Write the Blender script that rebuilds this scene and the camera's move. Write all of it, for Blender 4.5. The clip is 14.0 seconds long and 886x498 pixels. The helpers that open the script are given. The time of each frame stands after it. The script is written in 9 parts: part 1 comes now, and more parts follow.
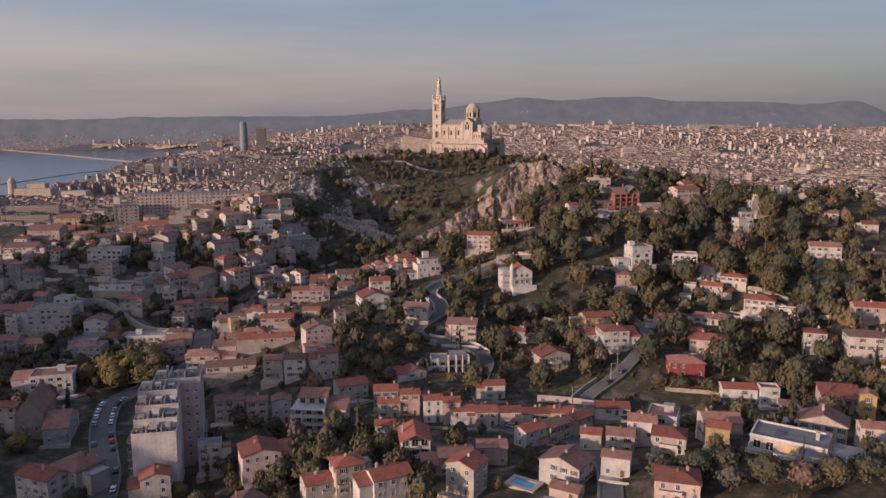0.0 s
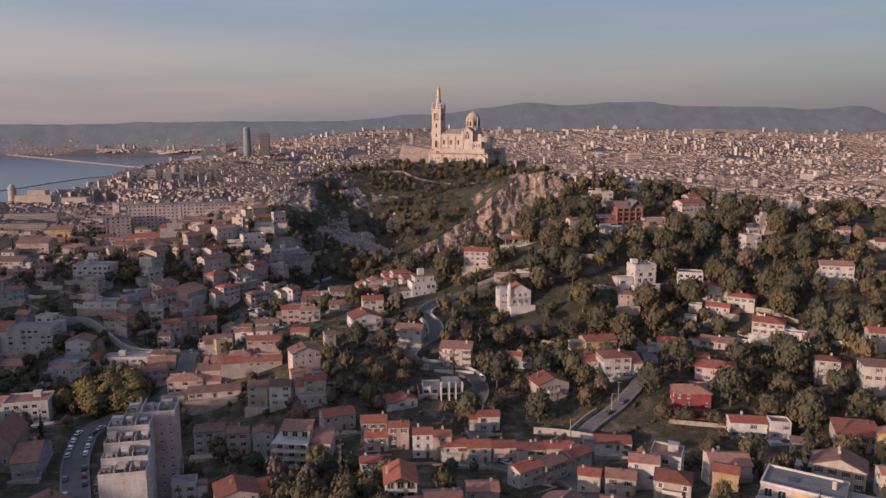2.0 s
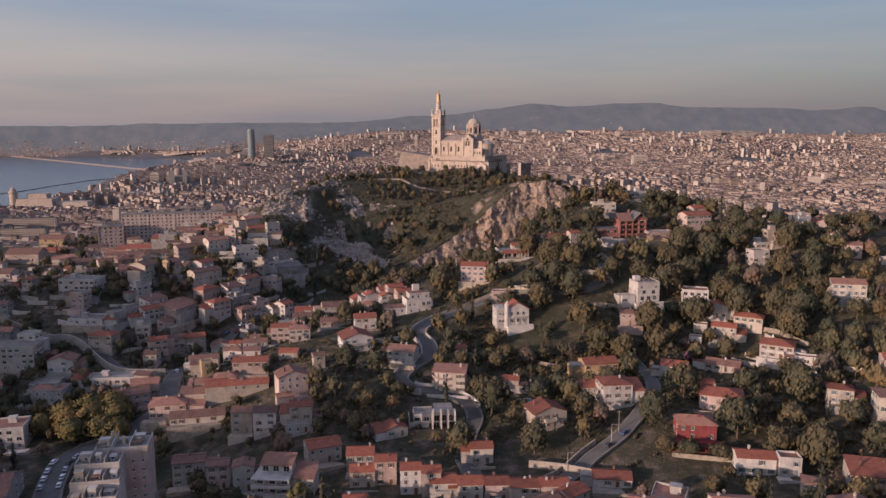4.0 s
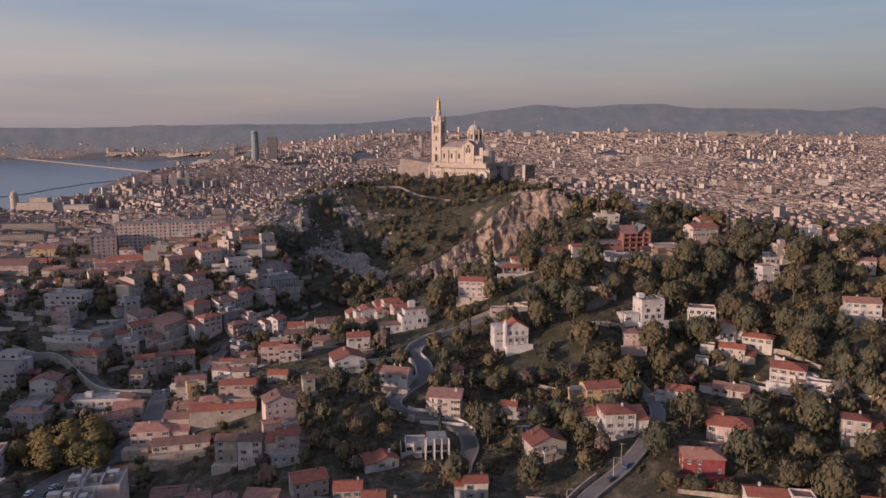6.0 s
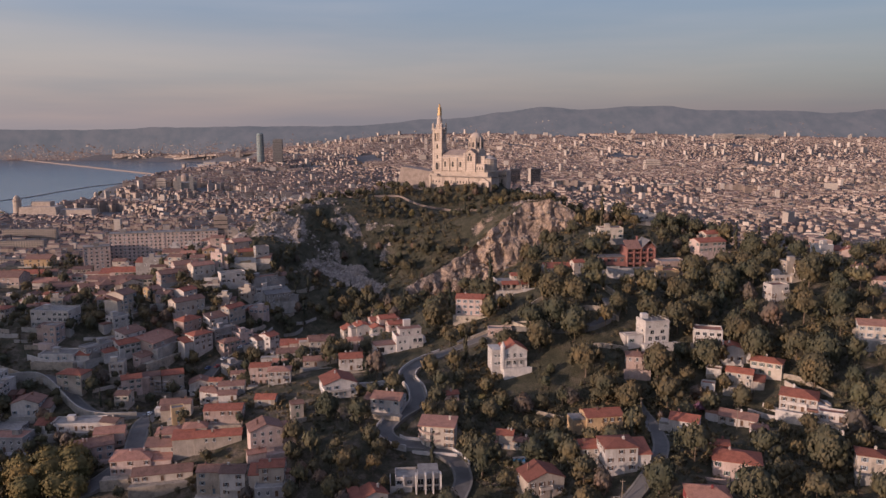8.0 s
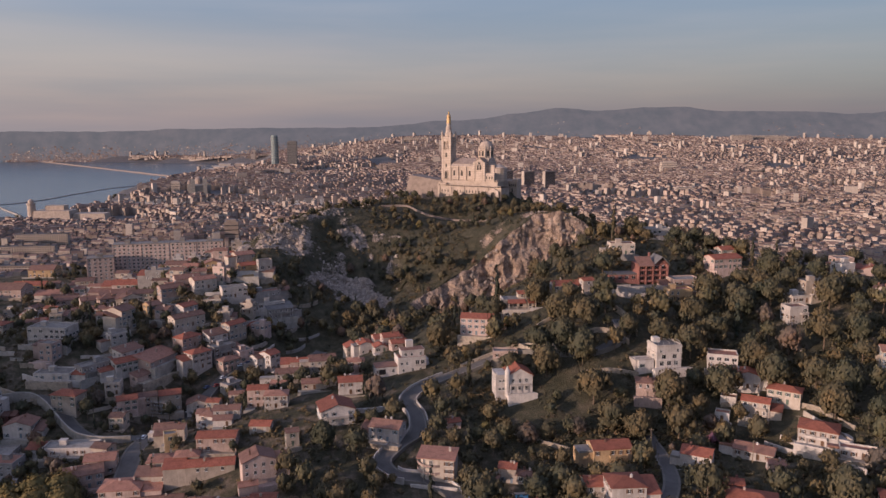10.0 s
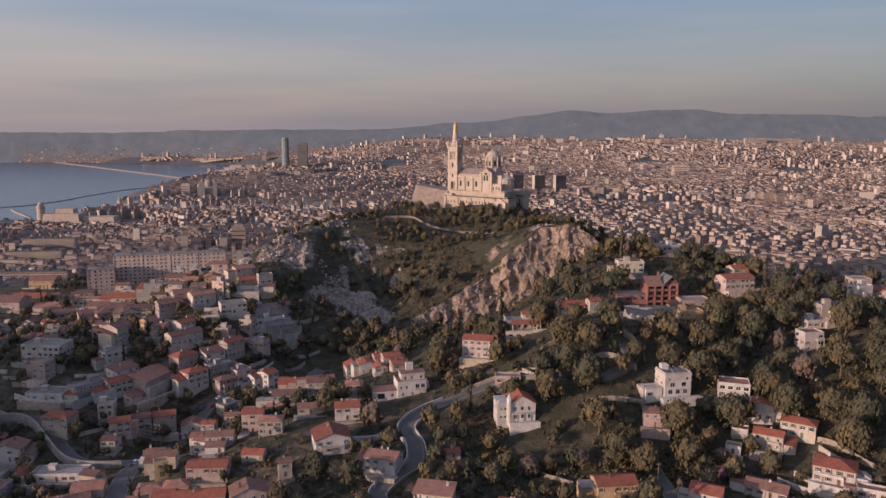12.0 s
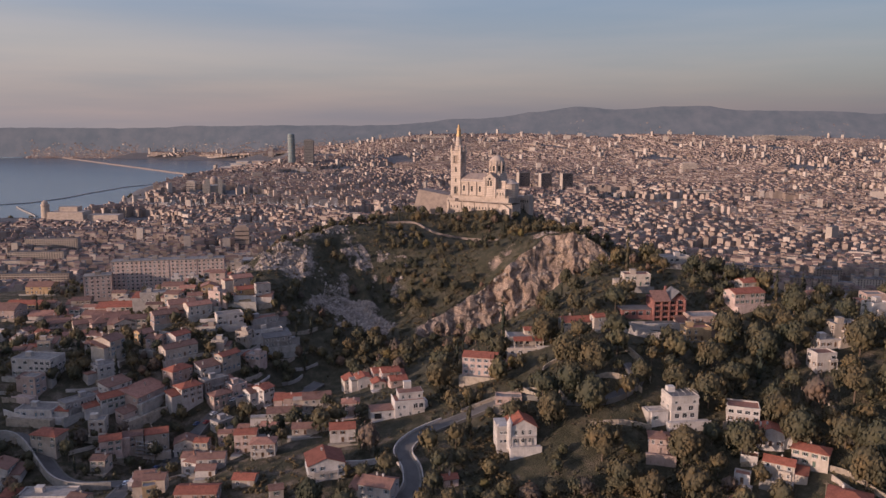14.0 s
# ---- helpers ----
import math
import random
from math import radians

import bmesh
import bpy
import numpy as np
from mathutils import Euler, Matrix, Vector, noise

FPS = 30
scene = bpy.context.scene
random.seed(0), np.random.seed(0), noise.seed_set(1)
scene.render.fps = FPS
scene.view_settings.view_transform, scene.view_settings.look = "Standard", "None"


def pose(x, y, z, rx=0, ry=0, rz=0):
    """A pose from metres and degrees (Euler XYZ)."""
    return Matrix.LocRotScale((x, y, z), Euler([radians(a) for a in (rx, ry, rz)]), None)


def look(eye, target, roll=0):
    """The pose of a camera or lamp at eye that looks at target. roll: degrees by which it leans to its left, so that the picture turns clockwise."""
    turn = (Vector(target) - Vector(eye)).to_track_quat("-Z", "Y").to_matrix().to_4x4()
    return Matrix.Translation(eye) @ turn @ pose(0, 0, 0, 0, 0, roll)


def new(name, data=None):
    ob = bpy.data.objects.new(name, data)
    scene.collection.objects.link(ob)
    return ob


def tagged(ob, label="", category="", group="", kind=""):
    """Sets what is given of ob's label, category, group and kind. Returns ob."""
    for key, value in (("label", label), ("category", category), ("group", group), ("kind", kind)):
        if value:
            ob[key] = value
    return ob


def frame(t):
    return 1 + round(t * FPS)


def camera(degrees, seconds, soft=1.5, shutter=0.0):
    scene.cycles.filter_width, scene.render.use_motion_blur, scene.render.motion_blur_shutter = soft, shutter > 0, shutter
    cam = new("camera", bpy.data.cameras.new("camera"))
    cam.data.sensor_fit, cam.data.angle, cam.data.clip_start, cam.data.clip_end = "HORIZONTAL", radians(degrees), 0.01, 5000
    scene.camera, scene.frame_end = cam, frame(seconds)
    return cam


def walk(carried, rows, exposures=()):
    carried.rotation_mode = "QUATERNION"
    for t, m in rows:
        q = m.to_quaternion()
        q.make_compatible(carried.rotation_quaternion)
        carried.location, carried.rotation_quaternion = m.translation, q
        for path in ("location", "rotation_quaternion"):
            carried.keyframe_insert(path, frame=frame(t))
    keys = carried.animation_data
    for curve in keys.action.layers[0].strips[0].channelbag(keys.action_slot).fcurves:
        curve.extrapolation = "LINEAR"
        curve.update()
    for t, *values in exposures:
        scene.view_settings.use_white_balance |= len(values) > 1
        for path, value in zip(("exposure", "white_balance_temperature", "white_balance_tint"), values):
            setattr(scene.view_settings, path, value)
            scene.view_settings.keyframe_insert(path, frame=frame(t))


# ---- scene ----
cam = camera(61.3, 14.0)
PATH = [
    (0, (-6.669, 19.582, 189.918), (-6.644, 21.552, 189.577), 0.1),
    (0.5, (-5.437, 23.865, 191.194), (-5.414, 25.836, 190.856), 0.1),
    (1, (-4.103, 27.909, 192.306), (-4.084, 29.881, 191.971), 0.1),
    (1.5, (-2.799, 32.072, 193.483), (-2.783, 34.044, 193.151), 0.1),
    (2, (-1.288, 36.169, 194.588), (-1.276, 38.141, 194.258), 0.1),
    (2.5, (0.137, 40.179, 196.02), (0.146, 42.152, 195.69), 0.1),
    (3, (1.701, 44.103, 197.426), (1.706, 46.075, 197.096), 0.1),
    (5.5, (7.651, 63.743, 204.398), (7.637, 65.716, 204.071), 0.0),
    (6, (8.786, 67.587, 205.706), (8.769, 69.56, 205.378), 0.0),
    (6.5, (10.0, 71.347, 207.136), (9.979, 73.32, 206.809), 0.0),
    (7, (11.379, 75.197, 208.426), (11.354, 77.17, 208.1), 0.0),
    (7.5, (12.726, 78.893, 209.99), (12.697, 80.866, 209.664), 0.0),
    (8, (14.024, 82.678, 211.532), (13.989, 84.651, 211.207), 0.0),
    (10.5, (20.787, 100.556, 220.337), (20.702, 102.528, 220.013), 0.0),
    (11, (21.867, 104.027, 222.189), (21.775, 105.998, 221.866), 0.1),
    (11.5, (22.891, 107.118, 224.001), (22.791, 109.089, 223.678), 0.1),
    (12, (23.729, 110.185, 225.867), (23.623, 112.156, 225.545), 0.1),
    (12.5, (24.257, 113.419, 227.853), (24.145, 115.39, 227.53), 0.1),
    (13, (24.972, 116.742, 229.518), (24.856, 118.712, 229.194), 0.1),
    (13.5, (25.646, 120.038, 231.573), (25.526, 122.007, 231.243), 0.2),
    (14, (26.48, 123.082, 233.412), (26.356, 125.049, 233.077), 0.2),
]
walk(cam, [(t, look(eye, target, roll)) for t, eye, target, roll in PATH], exposures=[(0.0, 0.0, 6200.0, 12.0), (14.0, 0.0, 6200.0, 12.0)])

# ---------------------------------------------------------------- sky and sun
SUN_TO = Vector((-0.84, -0.54, 0.0)).normalized()
SUN_HEIGHT = radians(9.5)

world = bpy.data.worlds.new("evening_sky")
scene.world = world
world.use_nodes = True
wn, wl = world.node_tree.nodes, world.node_tree.links
wn.clear()
w_out = wn.new("ShaderNodeOutputWorld")
w_bg = wn.new("ShaderNodeBackground")
w_sky = wn.new("ShaderNodeTexSky")
w_sky.sky_type = "NISHITA"
w_sky.sun_disc = False
w_sky.sun_elevation = SUN_HEIGHT
w_sky.sun_rotation = math.atan2(SUN_TO.x, SUN_TO.y)
w_sky.air_density, w_sky.dust_density, w_sky.ozone_density = 1.0, 2.5, 1.5
w_bg.inputs["Strength"].default_value = 0.06
wl.new(w_sky.outputs["Color"], w_bg.inputs["Color"])

# evening haze: rosy grey low down, dull blue higher, with faint drawn-out cloud
w_at = wn.new("ShaderNodeTexCoord")
w_sep = wn.new("ShaderNodeSeparateXYZ")
wl.new(w_at.outputs["Generated"], w_sep.inputs[0])
w_ramp = wn.new("ShaderNodeValToRGB")
w_ramp.color_ramp.interpolation = "B_SPLINE"
for i, (p, c) in enumerate(((0.0, (0.268, 0.247, 0.268)), (0.05, (0.28, 0.25, 0.268)), (0.11, (0.252, 0.248, 0.295)), (0.165, (0.172, 0.225, 0.318)), (0.22, (0.19, 0.245, 0.355)), (0.42, (0.328, 0.388, 0.585)), (1.0, (0.328, 0.378, 0.585)))):
    e = w_ramp.color_ramp.elements[i] if i < 2 else w_ramp.color_ramp.elements.new(p)
    e.position, e.color = p, (*c, 1)
wl.new(w_sep.outputs["Z"], w_ramp.inputs["Fac"])
w_map = wn.new("ShaderNodeMapping")
w_map.inputs["Scale"].default_value = (1.3, 1.0, 13.0)
w_map.inputs["Rotation"].default_value = (0.0, radians(-5.0), 0.0)
wl.new(w_at.outputs["Generated"], w_map.inputs["Vector"])
w_cloud = wn.new("ShaderNodeTexNoise")
w_cloud.inputs["Scale"].default_value, w_cloud.inputs["Detail"].default_value = 2.2, 6
wl.new(w_map.outputs[0], w_cloud.inputs["Vector"])
w_soft = wn.new("ShaderNodeValToRGB")
w_soft.color_ramp.elements[0].position, w_soft.color_ramp.elements[0].color = 0.36, (0.94, 0.955, 0.985, 1)
w_soft.color_ramp.elements[1].position, w_soft.color_ramp.elements[1].color = 0.66, (1.22, 1.11, 1.04, 1)
wl.new(w_cloud.outputs["Fac"], w_soft.inputs["Fac"])
w_mul = wn.new("ShaderNodeMix")
w_mul.data_type, w_mul.blend_type = "RGBA", "MULTIPLY"
w_mul.inputs[0].default_value = 1.0
wl.new(w_ramp.outputs["Color"], w_mul.inputs[6])
wl.new(w_soft.outputs["Color"], w_mul.inputs[7])
w_haze = wn.new("ShaderNodeBackground")
w_haze.inputs["Strength"].default_value = 0.9
w_side = wn.new("ShaderNodeValToRGB")
w_side.color_ramp.elements[0].position, w_side.color_ramp.elements[0].color = 0.15, (1.36, 1.29, 1.22, 1)
w_side.color_ramp.elements[1].position, w_side.color_ramp.elements[1].color = 0.85, (0.545, 0.545, 0.635, 1)
w_half = wn.new("ShaderNodeMath")
w_half.operation, w_half.inputs[1].default_value, w_half.inputs[2].default_value = "MULTIPLY_ADD", 0.5, 0.5
wl.new(w_sep.outputs["X"], w_half.inputs[0])
wl.new(w_half.outputs[0], w_side.inputs["Fac"])
w_tilt = wn.new("ShaderNodeMix")
w_tilt.data_type, w_tilt.blend_type = "RGBA", "MULTIPLY"
w_tilt.inputs[0].default_value = 1.0
wl.new(w_mul.outputs[2], w_tilt.inputs[6])
wl.new(w_side.outputs["Color"], w_tilt.inputs[7])
# a rosy veil of thin cloud that sinks away from the sunset side
w_veil = wn.new("ShaderNodeMath")
w_veil.operation, w_veil.inputs[1].default_value = "MULTIPLY_ADD", 0.075
wl.new(w_sep.outputs["X"], w_veil.inputs[0])
wl.new(w_sep.outputs["Z"], w_veil.inputs[2])
w_ruffle = wn.new("ShaderNodeMath")
w_ruffle.operation, w_ruffle.inputs[1].default_value = "MULTIPLY_ADD", 0.05
wl.new(w_cloud.outputs["Fac"], w_ruffle.inputs[0])
wl.new(w_veil.outputs[0], w_ruffle.inputs[2])
w_band = wn.new("ShaderNodeValToRGB")
w_band.color_ramp.interpolation = "EASE"
w_band.color_ramp.elements[0].position, w_band.color_ramp.elements[0].color = 0.03, (0, 0, 0, 1)
w_band.color_ramp.elements[1].position, w_band.color_ramp.elements[1].color = 0.085, (1, 1, 1, 1)
e = w_band.color_ramp.elements.new(0.125)
e.color = (0, 0, 0, 1)
wl.new(w_ruffle.outputs[0], w_band.inputs["Fac"])
w_west = wn.new("ShaderNodeMapRange")
w_west.inputs["From Min"].default_value, w_west.inputs["From Max"].default_value = 0.05, -0.5
w_west.inputs["To Max"].default_value = 0.55
wl.new(w_sep.outputs["X"], w_west.inputs["Value"])
w_thin = wn.new("ShaderNodeMath")
w_thin.operation = "MULTIPLY"
wl.new(w_band.outputs["Color"], w_thin.inputs[0])
wl.new(w_west.outputs["Result"], w_thin.inputs[1])
w_rosy = wn.new("ShaderNodeMix")
w_rosy.data_type = "RGBA"
w_rosy.inputs[7].default_value = (0.40, 0.34, 0.325, 1)
wl.new(w_thin.outputs[0], w_rosy.inputs[0])
wl.new(w_tilt.outputs[2], w_rosy.inputs[6])
wl.new(w_rosy.outputs[2], w_haze.inputs["Color"])
w_add = wn.new("ShaderNodeAddShader")
wl.new(w_bg.outputs["Background"], w_add.inputs[0])
wl.new(w_haze.outputs["Background"], w_add.inputs[1])
wl.new(w_add.outputs[0], w_out.inputs["Surface"])

sun_data = bpy.data.lights.new("sun", "SUN")
sun_data.energy, sun_data.angle, sun_data.color = 4.85, radians(0.6), (1.0, 0.72, 0.585)
sun = new("sun", sun_data)
sun.matrix_world = look((0, 0, 0), -(SUN_TO * math.cos(SUN_HEIGHT) + Vector((0, 0, math.sin(SUN_HEIGHT)))))

# ---------------------------------------------------------------- materials
MATS = {}


def shader(name, rough=0.85, metal=0.0, spec=0.3):
    m = bpy.data.materials.new(name)
    m.use_nodes = True
    nodes, links = m.node_tree.nodes, m.node_tree.links
    bsdf = nodes["Principled BSDF"]
    bsdf.inputs["Roughness"].default_value = rough
    bsdf.inputs["Metallic"].default_value = metal
    bsdf.inputs["Specular IOR Level"].default_value = spec
    MATS[name] = m
    return m, nodes, links, bsdf


def noise_node(nodes, links, coord, scale, detail=4.0, rough=0.6):
    n = nodes.new("ShaderNodeTexNoise")
    n.inputs["Scale"].default_value, n.inputs["Detail"].default_value, n.inputs["Roughness"].default_value = scale, detail, rough
    links.new(coord, n.inputs["Vector"])
    return n.outputs["Fac"]


def ramp(nodes, links, fac, stops):
    r = nodes.new("ShaderNodeValToRGB")
    els = r.color_ramp.elements
    els[0].position, els[0].color = stops[0][0], (*stops[0][1], 1)
    els[1].position, els[1].color = stops[-1][0], (*stops[-1][1], 1)
    for p, c in stops[1:-1]:
        els.new(p).color = (*c, 1)
    links.new(fac, r.inputs["Fac"])
    return r.outputs["Color"]


def mix(nodes, links, fac, a, b, how="MIX"):
    n = nodes.new("ShaderNodeMix")
    n.data_type, n.blend_type = "RGBA", how
    for value, slot in ((fac, n.inputs[0]), (a, n.inputs[6]), (b, n.inputs[7])):
        if isinstance(value, (int, float)):
            slot.default_value = value
        elif isinstance(value, tuple):
            slot.default_value = (*value, 1)
        else:
            links.new(value, slot)
    return n.outputs[2]


def bump(nodes, links, bsdf, fac, strength, distance):
    b = nodes.new("ShaderNodeBump")
    b.inputs["Strength"].default_value, b.inputs["Distance"].default_value = strength, distance
    links.new(fac, b.inputs["Height"])
    links.new(b.outputs["Normal"], bsdf.inputs["Normal"])


def position(nodes):
    return nodes.new("ShaderNodeNewGeometry").outputs["Position"]


def object_random(nodes):
    return nodes.new("ShaderNodeObjectInfo").outputs["Random"]


def island_random(nodes):
    return nodes.new("ShaderNodeNewGeometry").outputs["Random Per Island"]


def tint(c, k):
    return tuple(min(1.0, v * k) for v in c)


def weathered(name, colour, rough=0.85, big=0.35, small=3.0, depth=0.35, vary=0.25, chance=object_random, relief=0.3, spec=0.3, streaks=False):
    """A matt surface with stains, fine grain and a change of tone from piece to piece."""
    m, nodes, links, bsdf = shader(name, rough, 0.0, spec)
    at = position(nodes)
    large, fine = noise_node(nodes, links, at, big, 5), noise_node(nodes, links, at, small, 4)
    c = ramp(nodes, links, large, [(0.3, tint(colour, 1 - depth)), (0.55, colour), (0.75, tint(colour, 1.12))])
    grain = ramp(nodes, links, fine, [(0.3, (0.72, 0.70, 0.68)), (0.7, (1.0, 1.0, 1.0))])
    c = mix(nodes, links, 0.8, c, grain, "MULTIPLY")
    if streaks:
        # rain has drawn dirt down the wall
        down = nodes.new("ShaderNodeMapping")
        down.inputs["Scale"].default_value = (1.0, 1.0, 0.12)
        links.new(at, down.inputs["Vector"])
        run = ramp(nodes, links, noise_node(nodes, links, down.outputs[0], 1.1, 5, 0.7), [(0.36, (0.66, 0.63, 0.60)), (0.56, (1.0, 1.0, 1.0))])
        c = mix(nodes, links, 0.4, c, run, "MULTIPLY")
    own = ramp(nodes, links, chance(nodes), [(0.0, (1 - vary, 1 - vary * 1.05, 1 - vary * 1.1)), (1.0, (1.0, 1.0, 1.0))])
    c = mix(nodes, links, 1.0, c, own, "MULTIPLY")
    links.new(c, bsdf.inputs["Base Color"])
    bump(nodes, links, bsdf, fine, relief, 0.05)
    return m


WALLS = {
    "white": (0.65, 0.595, 0.545), "cream": (0.58, 0.50, 0.42), "pink": (0.60, 0.46, 0.40), "ochre": (0.60, 0.42, 0.24),
    "grey": (0.42, 0.39, 0.37), "red": (0.33, 0.15, 0.125), "crimson": (0.29, 0.07, 0.07), "yellow": (0.62, 0.43, 0.17),
}
for key, colour in WALLS.items():
    weathered("plaster_" + key, tint(colour, 1.0), 0.9, 0.25, 2.5, 0.28, 0.32, streaks=True)


def tile_material(name, colour):
    """Rows of half-round clay tiles: courses as relief, mottled reds and browns."""
    m, nodes, links, bsdf = shader(name, 0.85, 0.0, 0.25)
    at = position(nodes)
    blotch, speck = noise_node(nodes, links, at, 0.5, 5), noise_node(nodes, links, at, 4.5, 3, 0.7)
    c = ramp(nodes, links, blotch, [(0.28, tint(colour, 0.70)), (0.5, colour), (0.72, tint(colour, 1.18))])
    c2 = ramp(nodes, links, speck, [(0.3, (0.5, 0.47, 0.45)), (0.62, (1, 1, 1))])
    c = mix(nodes, links, 0.85, c, c2, "MULTIPLY")
    own = ramp(nodes, links, object_random(nodes), [(0.0, (0.60, 0.60, 0.60)), (0.5, (0.95, 0.88, 0.82)), (1.0, (1.12, 1.0, 0.92))])
    c = mix(nodes, links, 1.0, c, own, "MULTIPLY")
    links.new(c, bsdf.inputs["Base Color"])
    bump(nodes, links, bsdf, speck, 0.6, 0.12)


tile_material("tile_red", (0.32, 0.122, 0.083))
tile_material("tile_brown", (0.25, 0.15, 0.12))
tile_material("tile_pale", (0.355, 0.198, 0.152))
weathered("gravel_roof", (0.34, 0.31, 0.28), 0.95, 0.4, 5, 0.4, 0.3)
weathered("slate_roof", (0.20, 0.19, 0.185), 0.8, 0.4, 4, 0.3, 0.2)
weathered("concrete", (0.40, 0.37, 0.33), 0.9, 0.3, 3, 0.35, 0.2)
weathered("stone_wall", (0.44, 0.37, 0.29), 0.95, 0.5, 2.2, 0.45, 0.2, relief=0.8)
weathered("asphalt", (0.135, 0.125, 0.118), 0.9, 0.15, 3, 0.3, 0.1)
weathered("pavement", (0.19, 0.175, 0.155), 0.9, 0.2, 3, 0.3, 0.1)
weathered("bark", (0.17, 0.125, 0.09), 0.95, 1.5, 9, 0.4, 0.3, relief=0.8)
weathered("wood_pole", (0.28, 0.22, 0.16), 0.9, 1.0, 8, 0.3, 0.2)
weathered("painted_white", (0.78, 0.77, 0.74), 0.6, 0.8, 6, 0.1, 0.05)
for key, colour in {"brown": (0.16, 0.09, 0.055), "green": (0.10, 0.14, 0.11), "blue": (0.20, 0.25, 0.29), "pale": (0.50, 0.47, 0.43)}.items():
    weathered("shutter_" + key, colour, 0.7, 1.0, 8, 0.15, 0.15)
m, nodes, links, bsdf = shader("window_glass", 0.12, 0.0, 0.5)
links.new(ramp(nodes, links, object_random(nodes), [(0.0, (0.012, 0.013, 0.016)), (1.0, (0.06, 0.06, 0.065))]), bsdf.inputs["Base Color"])
m, nodes, links, bsdf = shader("curtain_wall", 0.2, 0.0, 0.5)
c = ramp(nodes, links, noise_node(nodes, links, position(nodes), 0.12, 3), [(0.3, (0.10, 0.13, 0.14)), (0.7, (0.22, 0.27, 0.27))])
links.new(c, bsdf.inputs["Base Color"])
m, nodes, links, bsdf = shader("gilded", 0.5, 0.8)
c = ramp(nodes, links, noise_node(nodes, links, position(nodes), 0.8, 3), [(0.3, (0.42, 0.27, 0.13)), (0.7, (0.62, 0.42, 0.22))])
links.new(c, bsdf.inputs["Base Color"])
m, nodes, links, bsdf = shader("pool_water", 0.05, 0.0, 0.5)
links.new(ramp(nodes, links, noise_node(nodes, links, position(nodes), 0.6, 3), [(0.3, (0.05, 0.22, 0.32)), (0.7, (0.09, 0.32, 0.42))]), bsdf.inputs["Base Color"])
for key, colour in {"white": (0.72, 0.72, 0.72), "dark": (0.05, 0.055, 0.06), "silver": (0.40, 0.41, 0.43), "red": (0.35, 0.04, 0.03), "blue": (0.06, 0.10, 0.22)}.items():
    m, nodes, links, bsdf = shader("car_" + key, 0.28, 0.0, 0.5)
    links.new(ramp(nodes, links, noise_node(nodes, links, position(nodes), 3, 2), [(0.3, tint(colour, 0.85)), (0.7, colour)]), bsdf.inputs["Base Color"])
weathered("limestone", (0.42, 0.355, 0.30), 0.95, 0.35, 2.0, 0.4, 0.4, chance=island_random, relief=0.9)
weathered("rubber", (0.025, 0.025, 0.027), 0.9, 2, 9, 0.2, 0.1)

# striped church stone: cream limestone with bands of dull green stone
m, nodes, links, bsdf = shader("banded_stone", 0.85, 0.0, 0.25)
at = position(nodes)
sep = nodes.new("ShaderNodeSeparateXYZ")
links.new(at, sep.inputs[0])
wrap = nodes.new("ShaderNodeMath")
wrap.operation, wrap.inputs[1].default_value = "PINGPONG", 0.75
links.new(sep.outputs["Z"], wrap.inputs[0])
bands = ramp(nodes, links, wrap.outputs[0], [(0.46, (0.55, 0.445, 0.36)), (0.52, (0.40, 0.325, 0.27))])
stain = ramp(nodes, links, noise_node(nodes, links, at, 0.25, 5), [(0.3, (0.72, 0.70, 0.68)), (0.65, (1, 1, 1))])
grain = noise_node(nodes, links, at, 2.5, 4)
c = mix(nodes, links, 1.0, bands, stain, "MULTIPLY")
links.new(c, bsdf.inputs["Base Color"])
bump(nodes, links, bsdf, grain, 0.4, 0.1)
weathered("pale_stone", (0.50, 0.405, 0.33), 0.9, 0.2, 2, 0.3, 0.08)
weathered("rampart_stone", (0.27, 0.215, 0.18), 0.95, 0.25, 1.8, 0.35, 0.05, relief=0.7)
# near-black colour in place of the shade inside arches, doors and windows
weathered("dark_opening", (0.035, 0.031, 0.029), 0.7, 0.5, 3, 0.2, 0.2)
weathered("grey_rubble", (0.27, 0.245, 0.23), 0.9, 0.1, 1.5, 0.4, 0.15)
weathered("far_wall", (0.31, 0.262, 0.245), 0.85, 0.4, 2, 0.3, 0.3)
weathered("lead_dome", (0.32, 0.25, 0.21), 0.6, 0.4, 2, 0.3, 0.05)


def foliage(name, dark, light):
    m, nodes, links, bsdf = shader(name, 0.75, 0.0, 0.2)
    at = position(nodes)
    c = ramp(nodes, links, island_random(nodes), [(0.0, dark), (0.6, tuple((a + b) / 2 for a, b in zip(dark, light))), (1.0, light)])
    big = ramp(nodes, links, noise_node(nodes, links, at, 0.11, 3), [(0.32, (0.70, 0.76, 0.73)), (0.5, (0.94, 0.94, 0.90)), (0.68, (1.22, 1.09, 0.91))])
    c = mix(nodes, links, 1.0, c, big, "MULTIPLY")
    stand = ramp(nodes, links, noise_node(nodes, links, at, 0.042, 2), [(0.36, (0.72, 0.82, 0.84)), (0.5, (0.98, 0.98, 0.96)), (0.64, (1.26, 1.10, 0.98))])
    c = mix(nodes, links, 1.0, c, stand, "MULTIPLY")
    links.new(c, bsdf.inputs["Base Color"])


